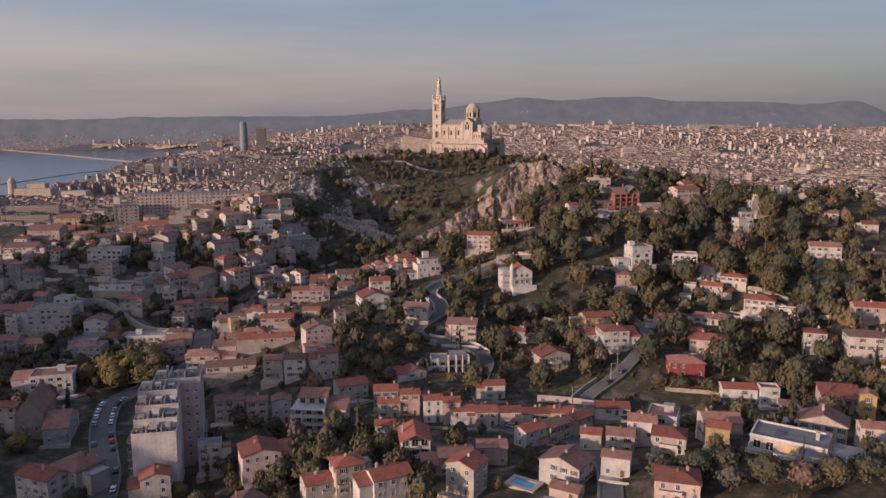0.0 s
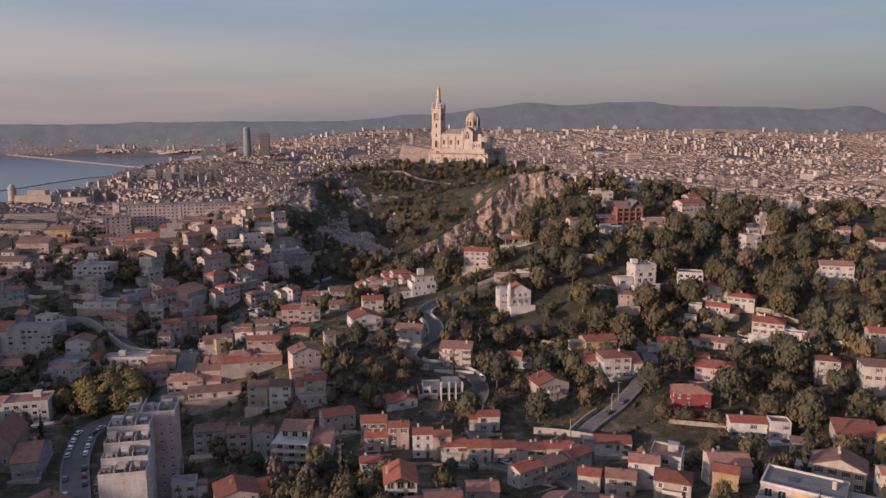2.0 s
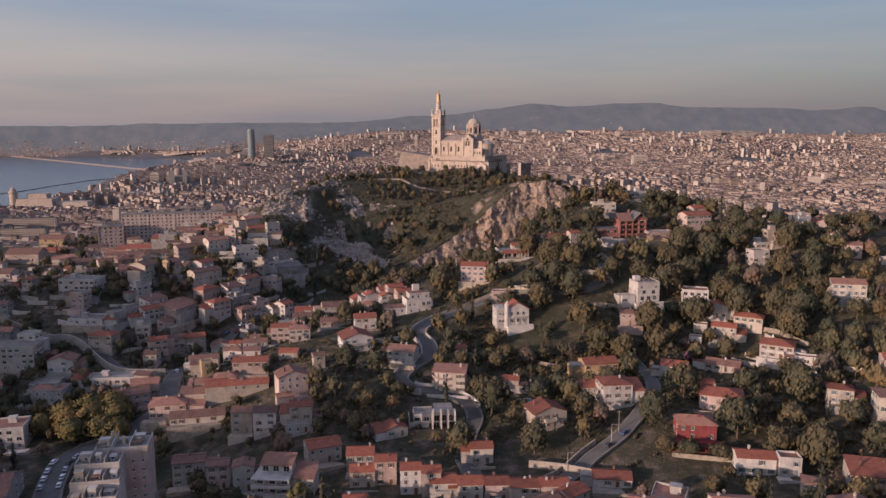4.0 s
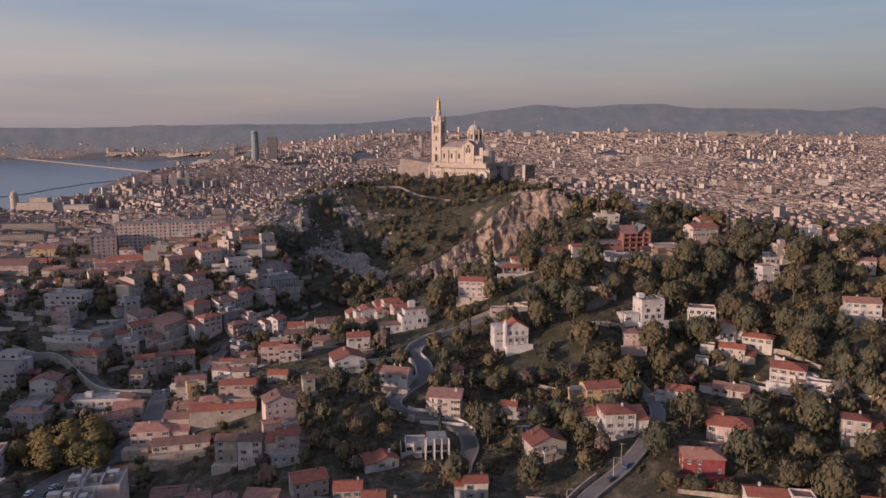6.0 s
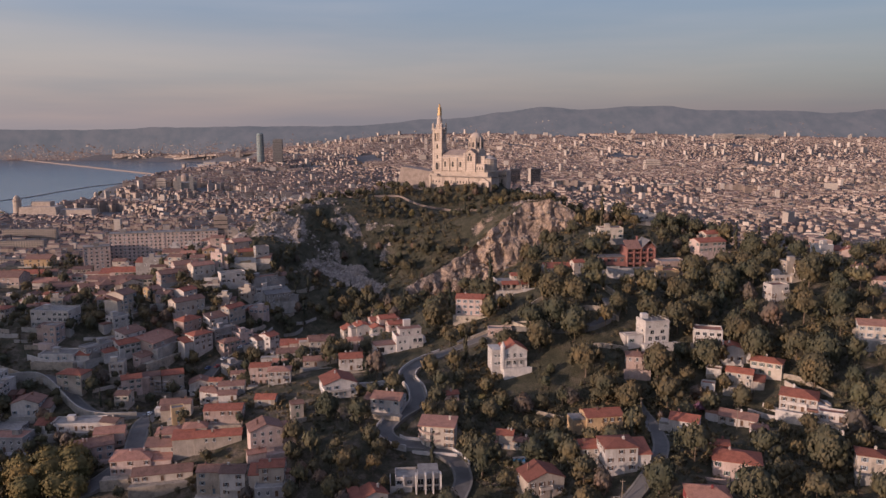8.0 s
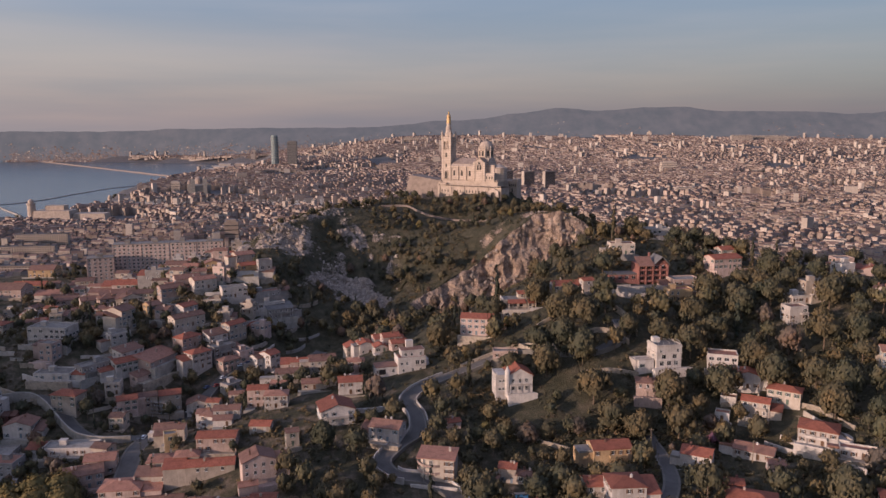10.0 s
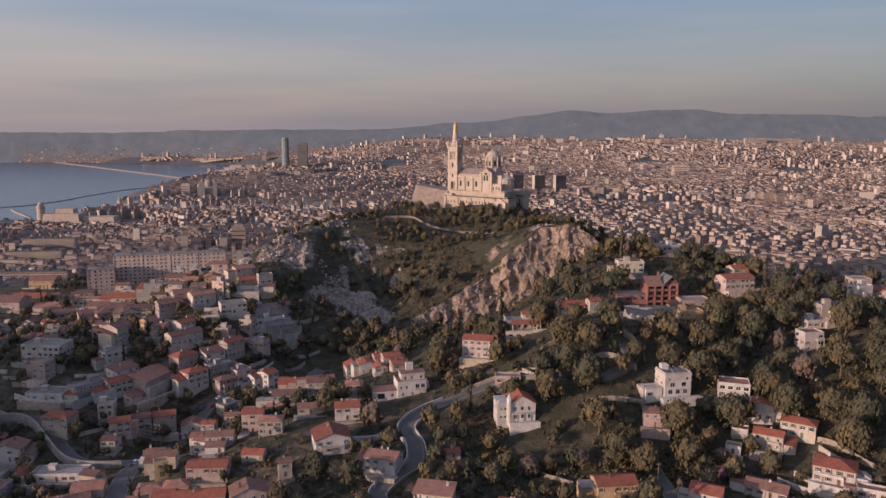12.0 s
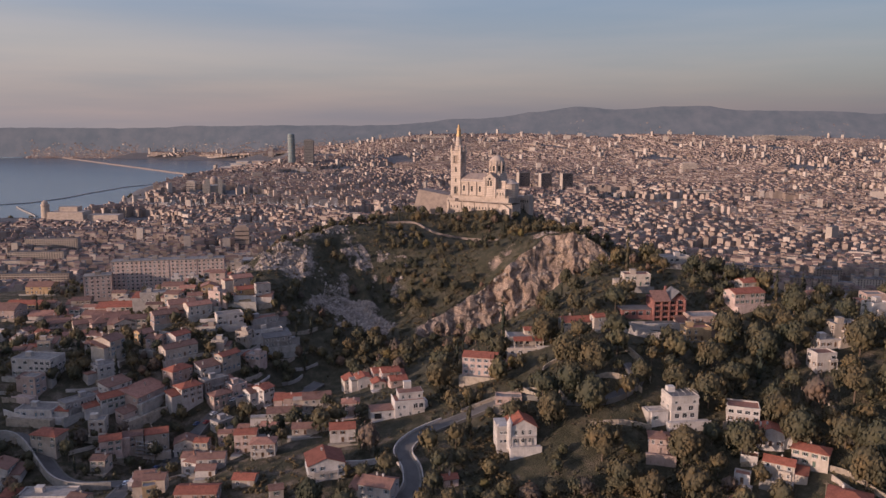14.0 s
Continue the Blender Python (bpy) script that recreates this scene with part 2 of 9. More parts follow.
foliage("needles", (0.067, 0.060, 0.038), (0.102, 0.088, 0.053))
foliage("broadleaf", (0.089, 0.074, 0.043), (0.137, 0.112, 0.062))
foliage("cypress_green", (0.038, 0.040, 0.029), (0.062, 0.062, 0.043))
foliage("spring_leaf", (0.112, 0.090, 0.036), (0.155, 0.120, 0.050))
foliage("dry_twigs", (0.10, 0.074, 0.060), (0.15, 0.108, 0.086))
foliage("blossom", (0.154, 0.062, 0.097), (0.259, 0.12, 0.175))
foliage("scrub", (0.079, 0.067, 0.044), (0.130, 0.108, 0.068))

# ground: garrigue, bare rock, soil and paving by masks laid on the sheet
m, nodes, links, bsdf = shader("land", 0.95, 0.0, 0.15)
at = position(nodes)
fine, mid, wide = noise_node(nodes, links, at, 1.3, 6, 0.7), noise_node(nodes, links, at, 0.16, 6, 0.65), noise_node(nodes, links, at, 0.03, 4)
grass = ramp(nodes, links, mid, [(0.32, (0.048, 0.047, 0.029)), (0.5, (0.078, 0.071, 0.045)), (0.70, (0.14, 0.115, 0.078))])
soil = ramp(nodes, links, mid, [(0.3, (0.050, 0.044, 0.029)), (0.5, (0.100, 0.080, 0.056)), (0.72, (0.21, 0.168, 0.128))])
paving = ramp(nodes, links, mid, [(0.3, (0.10, 0.095, 0.092)), (0.7, (0.23, 0.21, 0.20))])
crack = nodes.new("ShaderNodeTexVoronoi")
crack.feature = "DISTANCE_TO_EDGE"
crack.inputs["Scale"].default_value = 0.45
stretch = nodes.new("ShaderNodeMapping")
stretch.inputs["Scale"].default_value = (1.0, 1.0, 0.55)
links.new(at, stretch.inputs["Vector"])
bent = mix(nodes, links, 0.35, stretch.outputs[0], nodes.new("ShaderNodeTexNoise").outputs["Color"], "ADD")
links.new(bent, crack.inputs["Vector"])
# one rock, two tones: sunlit warmth painted in the east, shaded grey in the west
sunlit_rock = ramp(nodes, links, mid, [(0.3, (0.19, 0.14, 0.108)), (0.48, (0.37, 0.268, 0.2)), (0.68, (0.53, 0.40, 0.30))])
shaded_rock = ramp(nodes, links, mid, [(0.3, (0.20, 0.168, 0.145)), (0.48, (0.37, 0.30, 0.25)), (0.68, (0.54, 0.445, 0.37))])
east_side = nodes.new("ShaderNodeSeparateXYZ")
links.new(at, east_side.inputs[0])
lit_share = nodes.new("ShaderNodeMapRange")
lit_share.inputs["From Min"].default_value, lit_share.inputs["From Max"].default_value = -60, 10
links.new(east_side.outputs["X"], lit_share.inputs["Value"])
rock_tone = mix(nodes, links, lit_share.outputs["Result"], shaded_rock, sunlit_rock)
rock_joint = ramp(nodes, links, crack.outputs["Distance"], [(0.0, (0.42, 0.40, 0.38)), (0.10, (1, 1, 1))])
rock_c = mix(nodes, links, 0.75, rock_tone, rock_joint, "MULTIPLY")
speck = ramp(nodes, links, fine, [(0.3, (0.55, 0.55, 0.55)), (0.65, (1.1, 1.1, 1.1))])


def mask(name):
    a = nodes.new("ShaderNodeAttribute")
    a.attribute_name = name
    return a.outputs["Fac"]


def sharpen(value, by):
    """A mask broken up by noise."""
    add = nodes.new("ShaderNodeMath")
    add.operation = "ADD"
    links.new(value, add.inputs[0])
    links.new(by, add.inputs[1])
    return ramp(nodes, links, add.outputs[0], [(0.86, (0, 0, 0)), (1.02, (1, 1, 1))])


c = mix(nodes, links, sharpen(mask("town"), mid), grass, soil)
c = mix(nodes, links, mask("paved"), c, paving)
c = mix(nodes, links, sharpen(mask("rock"), fine), c, rock_c)
c = mix(nodes, links, 0.9, c, speck, "MULTIPLY")
links.new(c, bsdf.inputs["Base Color"])
bump(nodes, links, bsdf, fine, 1.0, 0.9)

m, nodes, links, bsdf = shader("sea_water", 0.22, 0.0, 0.5)
at = position(nodes)
links.new(ramp(nodes, links, noise_node(nodes, links, at, 0.004, 4), [(0.35, (0.045, 0.075, 0.105)), (0.65, (0.075, 0.11, 0.14))]), bsdf.inputs["Base Color"])
bump(nodes, links, bsdf, noise_node(nodes, links, at, 0.12, 4), 0.35, 1.0)

weathered("city_wall", (0.485, 0.392, 0.328), 0.9, 0.02, 0.4, 0.25, 0.48, chance=island_random)
weathered("city_roof", (0.245, 0.168, 0.14), 0.9, 0.02, 0.4, 0.3, 0.40, chance=island_random)
weathered("city_flat", (0.20, 0.185, 0.18), 0.95, 0.02, 0.4, 0.3, 0.5, chance=island_random)
weathered("city_white", (0.56, 0.48, 0.41), 0.9, 0.02, 0.4, 0.2, 0.3, chance=island_random)

# far hills, seen only as distance: the haze before them is painted as emission
m, nodes, links, bsdf = shader("far_hills_haze", 1.0, 0.0, 0.0)
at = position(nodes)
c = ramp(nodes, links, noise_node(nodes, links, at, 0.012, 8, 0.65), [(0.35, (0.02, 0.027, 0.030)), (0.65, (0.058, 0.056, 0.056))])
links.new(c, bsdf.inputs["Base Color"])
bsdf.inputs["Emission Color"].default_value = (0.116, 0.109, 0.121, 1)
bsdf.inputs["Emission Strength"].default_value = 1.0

# ---------------------------------------------------------------- the lie of the land
# broad swells: x, y, reach, height
SWELLS = [
    (88, 600, 330, 136.1), (176, 28, 220, 86.3), (-440, 644, 220, 69.7), (-22, 510, 95, -30.3), (-60, 776, 95, 37.2),
    (282, 472, 95, 22.9), (282, 776, 95, -65.4), (92, 358, 95, -39.5), (-120, 460, 45, -27.6), (-24, 590, 65, -25.6),
    (400, 332, 140, 46.9), (-352, 28, 220, 53.9), (-174, 624, 95, 20.4), (40, 780, 45, 42.0), (-80, 540, 45, -23.4),
    (-264, 908, 220, -29.6), (180, 640, 45, -35.2), (176, 948, 140, -29.6), (130, 54, 95, -13.0), (100, 340, 45, 20.2),
    (-100, 700, 45, 21.2), (-240, 500, 45, 11.9), (-100, 340, 45, -11.3), (40, 600, 45, -36.3),
]
# knolls and hollows
KNOLLS = [
    (140, 500, 45, -13.2), (-60, 800, 45, 23.7), (220, 580, 45, -17.9), (-180, 400, 45, -7.4), (360, 600, 45, -21.1),
    (-60, 640, 45, -23.2), (-232, 590, 65, -11.7), (60, 340, 45, 11.8), (180, 340, 45, 12.6), (80, 440, 45, 10.9),
    (440, 500, 45, 21.7), (-200, 280, 45, 12.9), (120, 640, 45, -9.6), (20, 720, 45, -13.4), (16, 966, 95, -13.8),
    (440, 908, 220, -18.6), (80, 220, 45, 8.4), (-20, 220, 45, 9.0), (244, 244, 95, 15.2), (60, 680, 45, 9.5),
    (-80, 420, 45, 3.3), (-310, 746, 65, 20.3), (-336, 408, 65, 12.5), (210, 746, 65, -44.4),
]
# the top of the hill round the church
SUMMIT = [(-4, 752, 30, 5.0), (32, 738, 20, 9.0)]
# swells west of the valley, nearly all out of view, added to shade it
WEST_SHADE_HILLS = [(-125, 625, 24, 5), (-445, 340, 105, 95), (-440, 88, 66, 86), (-440, 45, 42, 16), (-760, 250, 260, 120), (-425, 215, 52, 27)]


def smooth(a, b, v):
    s = np.clip((v - a) / (b - a), 0.0, 1.0)
    return s * s * (3 - 2 * s)


def lattice(ix, iy, seed):
    v = np.sin(ix * 127.1 + iy * 311.7 + seed * 74.7) * 43758.5453
    return v - np.floor(v)


def value_noise(x, y, seed=0):
    ix, iy = np.floor(x), np.floor(y)
    fx, fy = x - ix, y - iy
    fx, fy = fx * fx * (3 - 2 * fx), fy * fy * (3 - 2 * fy)
    a, b = lattice(ix, iy, seed), lattice(ix + 1, iy, seed)
    c, d = lattice(ix, iy + 1, seed), lattice(ix + 1, iy + 1, seed)
    return (a + (b - a) * fx) * (1 - fy) + (c + (d - c) * fx) * fy - 0.5


def fbm(x, y, size, octaves=4, seed=0):
    total, k = 0.0, 1.0
    for i in range(octaves):
        total = total + k * value_noise(x / size + 13.7 * i, y / size - 7.1 * i, seed + i)
        size, k = size * 0.5, k * 0.5
    return total


# the cliff under the shoulder of the hill: x, then y and height of its rim, y and height of its foot
CLIFF = np.array([(-26, 600, 97, 596, 94), (-15, 606, 101, 600, 93), (2, 621, 109, 612, 92), (21, 629, 118, 616, 92), (37, 637, 131, 622, 97),
                  (49, 646, 142, 627, 101), (66, 653, 153, 633, 106), (86, 657, 156, 636, 114), (105, 658, 147, 640, 118), (122, 655, 130, 648, 124)], float)
# bare ridges at the head of the valley: from, to (x, y, height), fall per metre of distance
RIDGES = [((-150, 634, 131), (-126, 655, 145), 1.05), ((-126, 655, 145), (-111, 672, 149), 0.95), ((-111, 672, 149), (-92, 697, 152), 0.9),
          ((-111, 672, 149), (-106, 640, 131), 1.5), ((-106, 640, 131), (-101, 618, 121), 1.4), ((-101, 618, 121), (-93, 597, 110), 1.2),
          ((-92, 697, 152), (-72, 668, 128), 1.2), ((-72, 668, 128), (-56, 634, 106), 1.2)]
# wooded backs of the hill, behind its shoulders
BACKS = [((-190, 750, 112), (-140, 728, 134), 0.75), ((-140, 728, 134), (-98, 724, 145), 0.75), ((-98, 724, 145), (-60, 745, 151), 0.75),
         ((66, 735, 150), (92, 712, 148), 0.7), ((92, 712, 148), (132, 716, 135), 0.7), ((132, 716, 135), (182, 712, 118), 0.7)]
# bare rock and scree in the bowl of the hill: x, y, reach along, reach across, turn, how bare
SCREES = [(-108, 645, 22, 8, 94, 1.5), (-124, 655, 22, 15, 45, 0.72), (-76, 671, 13, 5.5, -24, 1.0), (-67, 676, 12, 3.0, -52, 1.0), (-57, 617, 29, 13, -38, 1.05), (-66, 635, 16, 5, -8, 0.8), (-39, 706, 9, 5, -20, 0.6),
          (-38, 676, 11, 6, -30, 0.7), (70, 672, 15, 8, 20, 0.8), (36, 656, 16, 5, 40, 0.6)]


def cliff_face(x, y):
    """Height of the cliff, how much it rules the ground there, and how bare it is."""
    c = CLIFF.T
    wob = 5.0 * fbm(x, y * 0.4, 26, 3, 5) + 3.0 * fbm(x, y * 0.3, 8, 2, 6)
    yr, zr, yf, zf = (np.interp(x, c[0], c[k]) for k in (1, 2, 3, 4))
    k = (y + wob - yf) / np.maximum(yr - yf, 2.0)
    k2 = np.clip(k, 0, 1)
    steps = k2 + 0.045 * np.sin(k2 * 15 + 0.12 * x) * k2 * (1 - k2) * 4
    z = zf + (zr - zf) * steps
    ends = smooth(-28, -14, x) * (1 - smooth(106, 121, x))
    front, back = np.maximum(yf - y - wob, 0), np.maximum(y + wob - yr, 0)
    rule = ends * np.exp(-(front / 13.0) ** 2) * np.exp(-(back / 15.0) ** 2)
    bare = ends * smooth(-0.35, 0.0, k) * (1 - smooth(0.92, 1.12, k))
    return z, rule, bare


def ridge_tent(x, y):
    best = np.full(np.broadcast(x, y).shape, -1e3)
    for (ax, ay, az), (bx, by, bz), fall in RIDGES + BACKS:
        dx, dy = bx - ax, by - ay
        t = np.clip(((x - ax) * dx + (y - ay) * dy) / (dx * dx + dy * dy), 0, 1)
        far = np.hypot(x - ax - t * dx, y - ay - t * dy)
        best = np.maximum(best, az + t * (bz - az) - fall * np.sqrt(far * far + 4.0) + 2.0)
    return best


def crag_masks(x, y):
    """How rocky the ground is."""
    bare = cliff_face(x, y)[2]
    rock = np.clip(bare * 1.15, 0, 1) * np.clip(1.05 + 0.9 * fbm(x, y, 24, 3, 8), 0, 1)
    # spurs and ribs round the head of the ravine, broken by scrub
    patch = np.clip(0.62 + 0.22 * (1 - smooth(-110, -96, x)) + 1.5 * fbm(x, y, 19, 4, 19), 0, 1)
    near = 0 * x + 1e3
    for (ax, ay, az), (bx, by, bz), fall in RIDGES[:4]:
        dx, dy = bx - ax, by - ay
        t = np.clip(((x - ax) * dx + (y - ay) * dy) / (dx * dx + dy * dy), 0, 1)
        near = np.minimum(near, np.hypot(x - ax - t * dx, y - ay - t * dy))
    patch = patch * (1 - 0.30 * smooth(-112, -102, x))
    rock = np.maximum(rock, 0.75 * patch * (1 - smooth(4, 15, near)))
    flank = np.exp(-(((x + 127) / 20.0) ** 2 + ((y - 645) / 24.0) ** 2))
    rock = np.maximum(rock, np.clip(1.5 * flank, 0, 1.0) * np.clip(0.72 + 1.3 * fbm(x, y, 12, 3, 27), 0, 1))
    ribs = smooth(0.0, 0.16, fbm(x * 0.9 + y * 0.35, y * 0.45 - x * 0.25, 12, 4, 3))
    bowl = np.exp(-(((x + 74) / 34.0) ** 2 + ((y - 640) / 44.0) ** 2))
    gap = 0.65 * np.exp(-(((x + 92 + 0.2 * (y - 660)) / 8.5) ** 2 + ((y - 660) / 24.0) ** 2))
    rock = np.maximum(rock, ribs * np.clip(bowl * 1.5, 0, 0.58)) * (1 - 0.85 * gap)
    uneven = 0.75 + 1.5 * fbm(x, y, 11, 3, 37)
    for cx, cy, ra, rb, turn, k in SCREES:
        c, s = math.cos(math.radians(turn)), math.sin(math.radians(turn))
        u, v = (x - cx) * c + (y - cy) * s, (y - cy) * c - (x - cx) * s
        rock = np.maximum(rock, np.clip(k * uneven, 0, 1) * np.clip(2.0 - 1.6 * np.hypot(u / ra, v / rb), 0, 1))
    return rock


def coast(y):
    """x of the shore: the sea lies west of it."""
    return np.interp(y, (1685, 1710, 1750, 1900, 2030, 2150, 2450, 2620, 3015, 3230, 3310, 3700, 4300, 4900), (-1700, -985, -950, -925, -925, -985, -1095, -1120, -1150, -1160, -1130, -1060, -1120, -1500))


def ground(x, y, detail=True):
    x, y = np.asarray(x, float), np.asarray(y, float)
    z = np.full(np.broadcast(x, y).shape, 20.0)
    for cx, cy, r, h in SWELLS + KNOLLS + SUMMIT + WEST_SHADE_HILLS:
        z = z + h * np.exp(-((x - cx) ** 2 + (y - cy) ** 2) / r ** 2)
    z = np.maximum(z, 12.0)
    far = smooth(2500, 4900, y) ** 2 * (0.10 + 0.90 * smooth(-1700, -200, x))
    z = z + far * 132 + far * 22 * fbm(x, y, 900, 3, 21)
    rock = crag_masks(x, y)
    tent = ridge_tent(x, y)
    d = tent - z
    z = np.where(d > -4, z + np.where(d > 4, d, (d + 4) ** 2 / 16), z)
    cliff, rule, _ = cliff_face(x, y)
    z = z + (cliff - z) * rule
    if detail:
        z = z + rock * (6.0 * (0.22 - np.abs(fbm(x, y, 15, 4, 31))) + 2.0 * fbm(x, y, 5, 3, 41)) + 1.0 * fbm(x, y, 14, 3, 51)
    sea = smooth(0, 30, coast(y) - x) * (1 - smooth(4730, 4800, y + 0.30 * (x + 2300)))
    return z * (1 - sea) - 9.0 * sea


def ground_at(x, y):
    return float(ground(np.array([x]), np.array([y]), False)[0])


# ---------------------------------------------------------------- mesh helpers
def link_mesh(name, mesh, parent=None, m=None, label=""):
    ob = new(name, mesh)
    if parent is not None:
        ob.parent = parent
    if m is not None:
        ob.matrix_basis = m
    if label:
        ob["label"] = label
    return ob


def part(name, bm, material, parent, label=""):
    mesh = bpy.data.meshes.new(name)
    bm.to_mesh(mesh)
    bm.free()
    for key in (material if isinstance(material, (list, tuple)) else (material,)):
        mesh.materials.append(MATS[key])
    return link_mesh(name, mesh, parent, None, label)


def thing(name, m, label, category, group="", kind=""):
    ob = new(name)
    ob.matrix_basis = m
    return tagged(ob, label, category, group, kind)


def box(bm, x0, x1, y0, y1, z0, z1, slot=0, taper=0.0):
    v = [bm.verts.new(p) for p in ((x0, y0, z0), (x1, y0, z0), (x1, y1, z0), (x0, y1, z0),
                                   (x0 + taper, y0 + taper, z1), (x1 - taper, y0 + taper, z1), (x1 - taper, y1 - taper, z1), (x0 + taper, y1 - taper, z1))]
    for q in ((3, 2, 1, 0), (4, 5, 6, 7), (0, 1, 5, 4), (1, 2, 6, 5), (2, 3, 7, 6), (3, 0, 4, 7)):
        bm.faces.new([v[i] for i in q]).material_index = slot


def prism(bm, profile, a0, a1, along="x", slot=0):
    """A profile of (across, z) points, swept from a0 to a1 along x or y."""
    def at(a, p):
        return (a, p[0], p[1]) if along == "x" else (p[0], a, p[1])
    one, two = [bm.verts.new(at(a0, p)) for p in profile], [bm.verts.new(at(a1, p)) for p in profile]
    n = len(profile)
    faces = [bm.faces.new(one), bm.faces.new(two[::-1])]
    for i in range(n):
        faces.append(bm.faces.new((one[i], two[i], two[(i + 1) % n], one[(i + 1) % n])))
    for f in faces:
        f.material_index = slot
    bmesh.ops.recalc_face_normals(bm, faces=faces)


def tube(bm, rings, sides=12, cap=True, slot=0, cx=0.0, cy=0.0):
    """Rings of (radius, z), joined bottom to top."""
    loops = [[bm.verts.new((cx + r * math.cos(2 * math.pi * i / sides), cy + r * math.sin(2 * math.pi * i / sides), z)) for i in range(sides)] for r, z in rings]
    for a, b in zip(loops, loops[1:]):
        for i in range(sides):
            bm.faces.new((a[i], a[(i + 1) % sides], b[(i + 1) % sides], b[i])).material_index = slot
    if cap:
        bm.faces.new(loops[-1]).material_index = slot
        bm.faces.new(loops[0][::-1]).material_index = slot


def raw_mesh(name, verts, faces, materials, slots=None, soft=False):
    """A mesh from numpy arrays; faces all have the same number of corners."""
    verts, faces = np.asarray(verts, np.float32), np.asarray(faces, np.int32)
    mesh = bpy.data.meshes.new(name)
    k = faces.shape[1]
    mesh.vertices.add(len(verts))
    mesh.vertices.foreach_set("co", verts.ravel())
    mesh.loops.add(faces.size)
    mesh.loops.foreach_set("vertex_index", faces.ravel())
    mesh.polygons.add(len(faces))
    mesh.polygons.foreach_set("loop_start", np.arange(0, faces.size, k, dtype=np.int32))
    for key in materials:
        mesh.materials.append(MATS[key])
    if slots is not None:
        mesh.polygons.foreach_set("material_index", np.asarray(slots, np.int32))
    mesh.update(calc_edges=True)
    mesh.validate()
    mesh.polygons.foreach_set("use_smooth", np.full(len(mesh.polygons), soft))
    return mesh


# ---------------------------------------------------------------- ground, sea, far hills
def graded(fine0, fine1, step, end0, end1, grow=1.13):
    mid = list(np.arange(fine0, fine1 + step, step))
    lo, hi, s = [fine0], [mid[-1]], step
    while hi[-1] < end1 or lo[-1] > end0:
        s = min(s * grow, 160)
        if hi[-1] < end1:
            hi.append(hi[-1] + s)
        if lo[-1] > end0:
            lo.append(lo[-1] - s)
    return np.array(lo[:0:-1] + mid + hi[1:])


gx = graded(-175, 135, 1.8, -4600, 4600, 1.035)
gy = graded(540, 720, 1.7, -1400, 4960, 1.035)
gy = np.sort(np.concatenate([gy, 0.5 * (gy[1:] + gy[:-1])[(gy[1:] > 594) & (gy[1:] < 684)]]))
GX, GY = np.meshgrid(gx, gy)
GZ = ground(GX, GY)
nx, ny = len(gx), len(gy)
ids = np.arange(nx * ny).reshape(ny, nx)
quads = np.stack([ids[:-1, :-1], ids[:-1, 1:], ids[1:, 1:], ids[1:, :-1]], -1).reshape(-1, 4)
rock_mask = crag_masks(GX, GY)
# fissures and ledges push the crags in and out sideways as well
deep = rock_mask * (1 + 0.7 * cliff_face(GX, GY)[2])
SX = GX + deep * 2.4 * fbm(0.7 * GX + 0.8 * GY, GZ * 1.2, 5, 4, 101)
SY = GY + deep * (3.4 * (np.abs(fbm(GX, GZ * 0.3, 8, 4, 111)) - 0.16) + 2.8 * fbm(GX, GZ * 0.6, 3.6, 3, 117))
land_mesh = raw_mesh("ground", np.stack([SX, SY, GZ], -1).reshape(-1, 3), quads, ["land"])
hilltop = np.exp(-(((GX + 10) / 130.0) ** 2 + ((GY - 660) / 95.0) ** 2))
ravine = np.exp(-(((GX + 45) / 45.0) ** 2 + ((GY - 560) / 60.0) ** 2))
town_mask = np.clip(0.42 - 0.75 * hilltop - 0.5 * ravine, 0.0, 1.0) + 0.4 * smooth(850, 1000, GY)
town_mask = town_mask - 0.25 * np.exp(-(((GX - 100) / 95.0) ** 2 + ((GY - 440) / 110.0) ** 2))
paved_mask = smooth(830, 1050, GY) * 0.9
for key, values in (("rock", rock_mask * 0.84), ("town", town_mask), ("paved", paved_mask)):
    land_mesh.attributes.new(key, "FLOAT", "POINT").data.foreach_set("value", values.astype(np.float32).ravel())
land_mesh.polygons.foreach_set("use_smooth", (rock_mask[:-1, :-1] < 0.35).ravel())
tagged(new("ground", land_mesh), "hilly limestone ground with dry grass, soil and pale crags", "ground", kind="structure")

bm = bmesh.new()
box(bm, -9000, -820, -3000, 4950, -2.0, 0.0)
sea = part("water", bm, "sea_water", None)
tagged(sea, "calm grey-blue sea beside the harbour", "sea", kind="structure")


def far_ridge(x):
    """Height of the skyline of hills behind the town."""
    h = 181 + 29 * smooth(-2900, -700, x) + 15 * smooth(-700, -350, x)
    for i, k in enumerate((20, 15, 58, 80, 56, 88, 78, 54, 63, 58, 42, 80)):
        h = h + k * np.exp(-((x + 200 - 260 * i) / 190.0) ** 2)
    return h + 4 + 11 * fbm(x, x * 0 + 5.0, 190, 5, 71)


def hill_foot(x):
    return 4610 + 190 * (1 - smooth(-2000, -1300, x))


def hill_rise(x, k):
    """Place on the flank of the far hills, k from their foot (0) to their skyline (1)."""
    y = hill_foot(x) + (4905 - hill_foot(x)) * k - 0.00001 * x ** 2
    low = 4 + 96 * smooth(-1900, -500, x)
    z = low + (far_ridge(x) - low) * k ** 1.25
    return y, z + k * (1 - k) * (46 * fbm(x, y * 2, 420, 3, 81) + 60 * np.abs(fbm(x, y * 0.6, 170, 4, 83)))


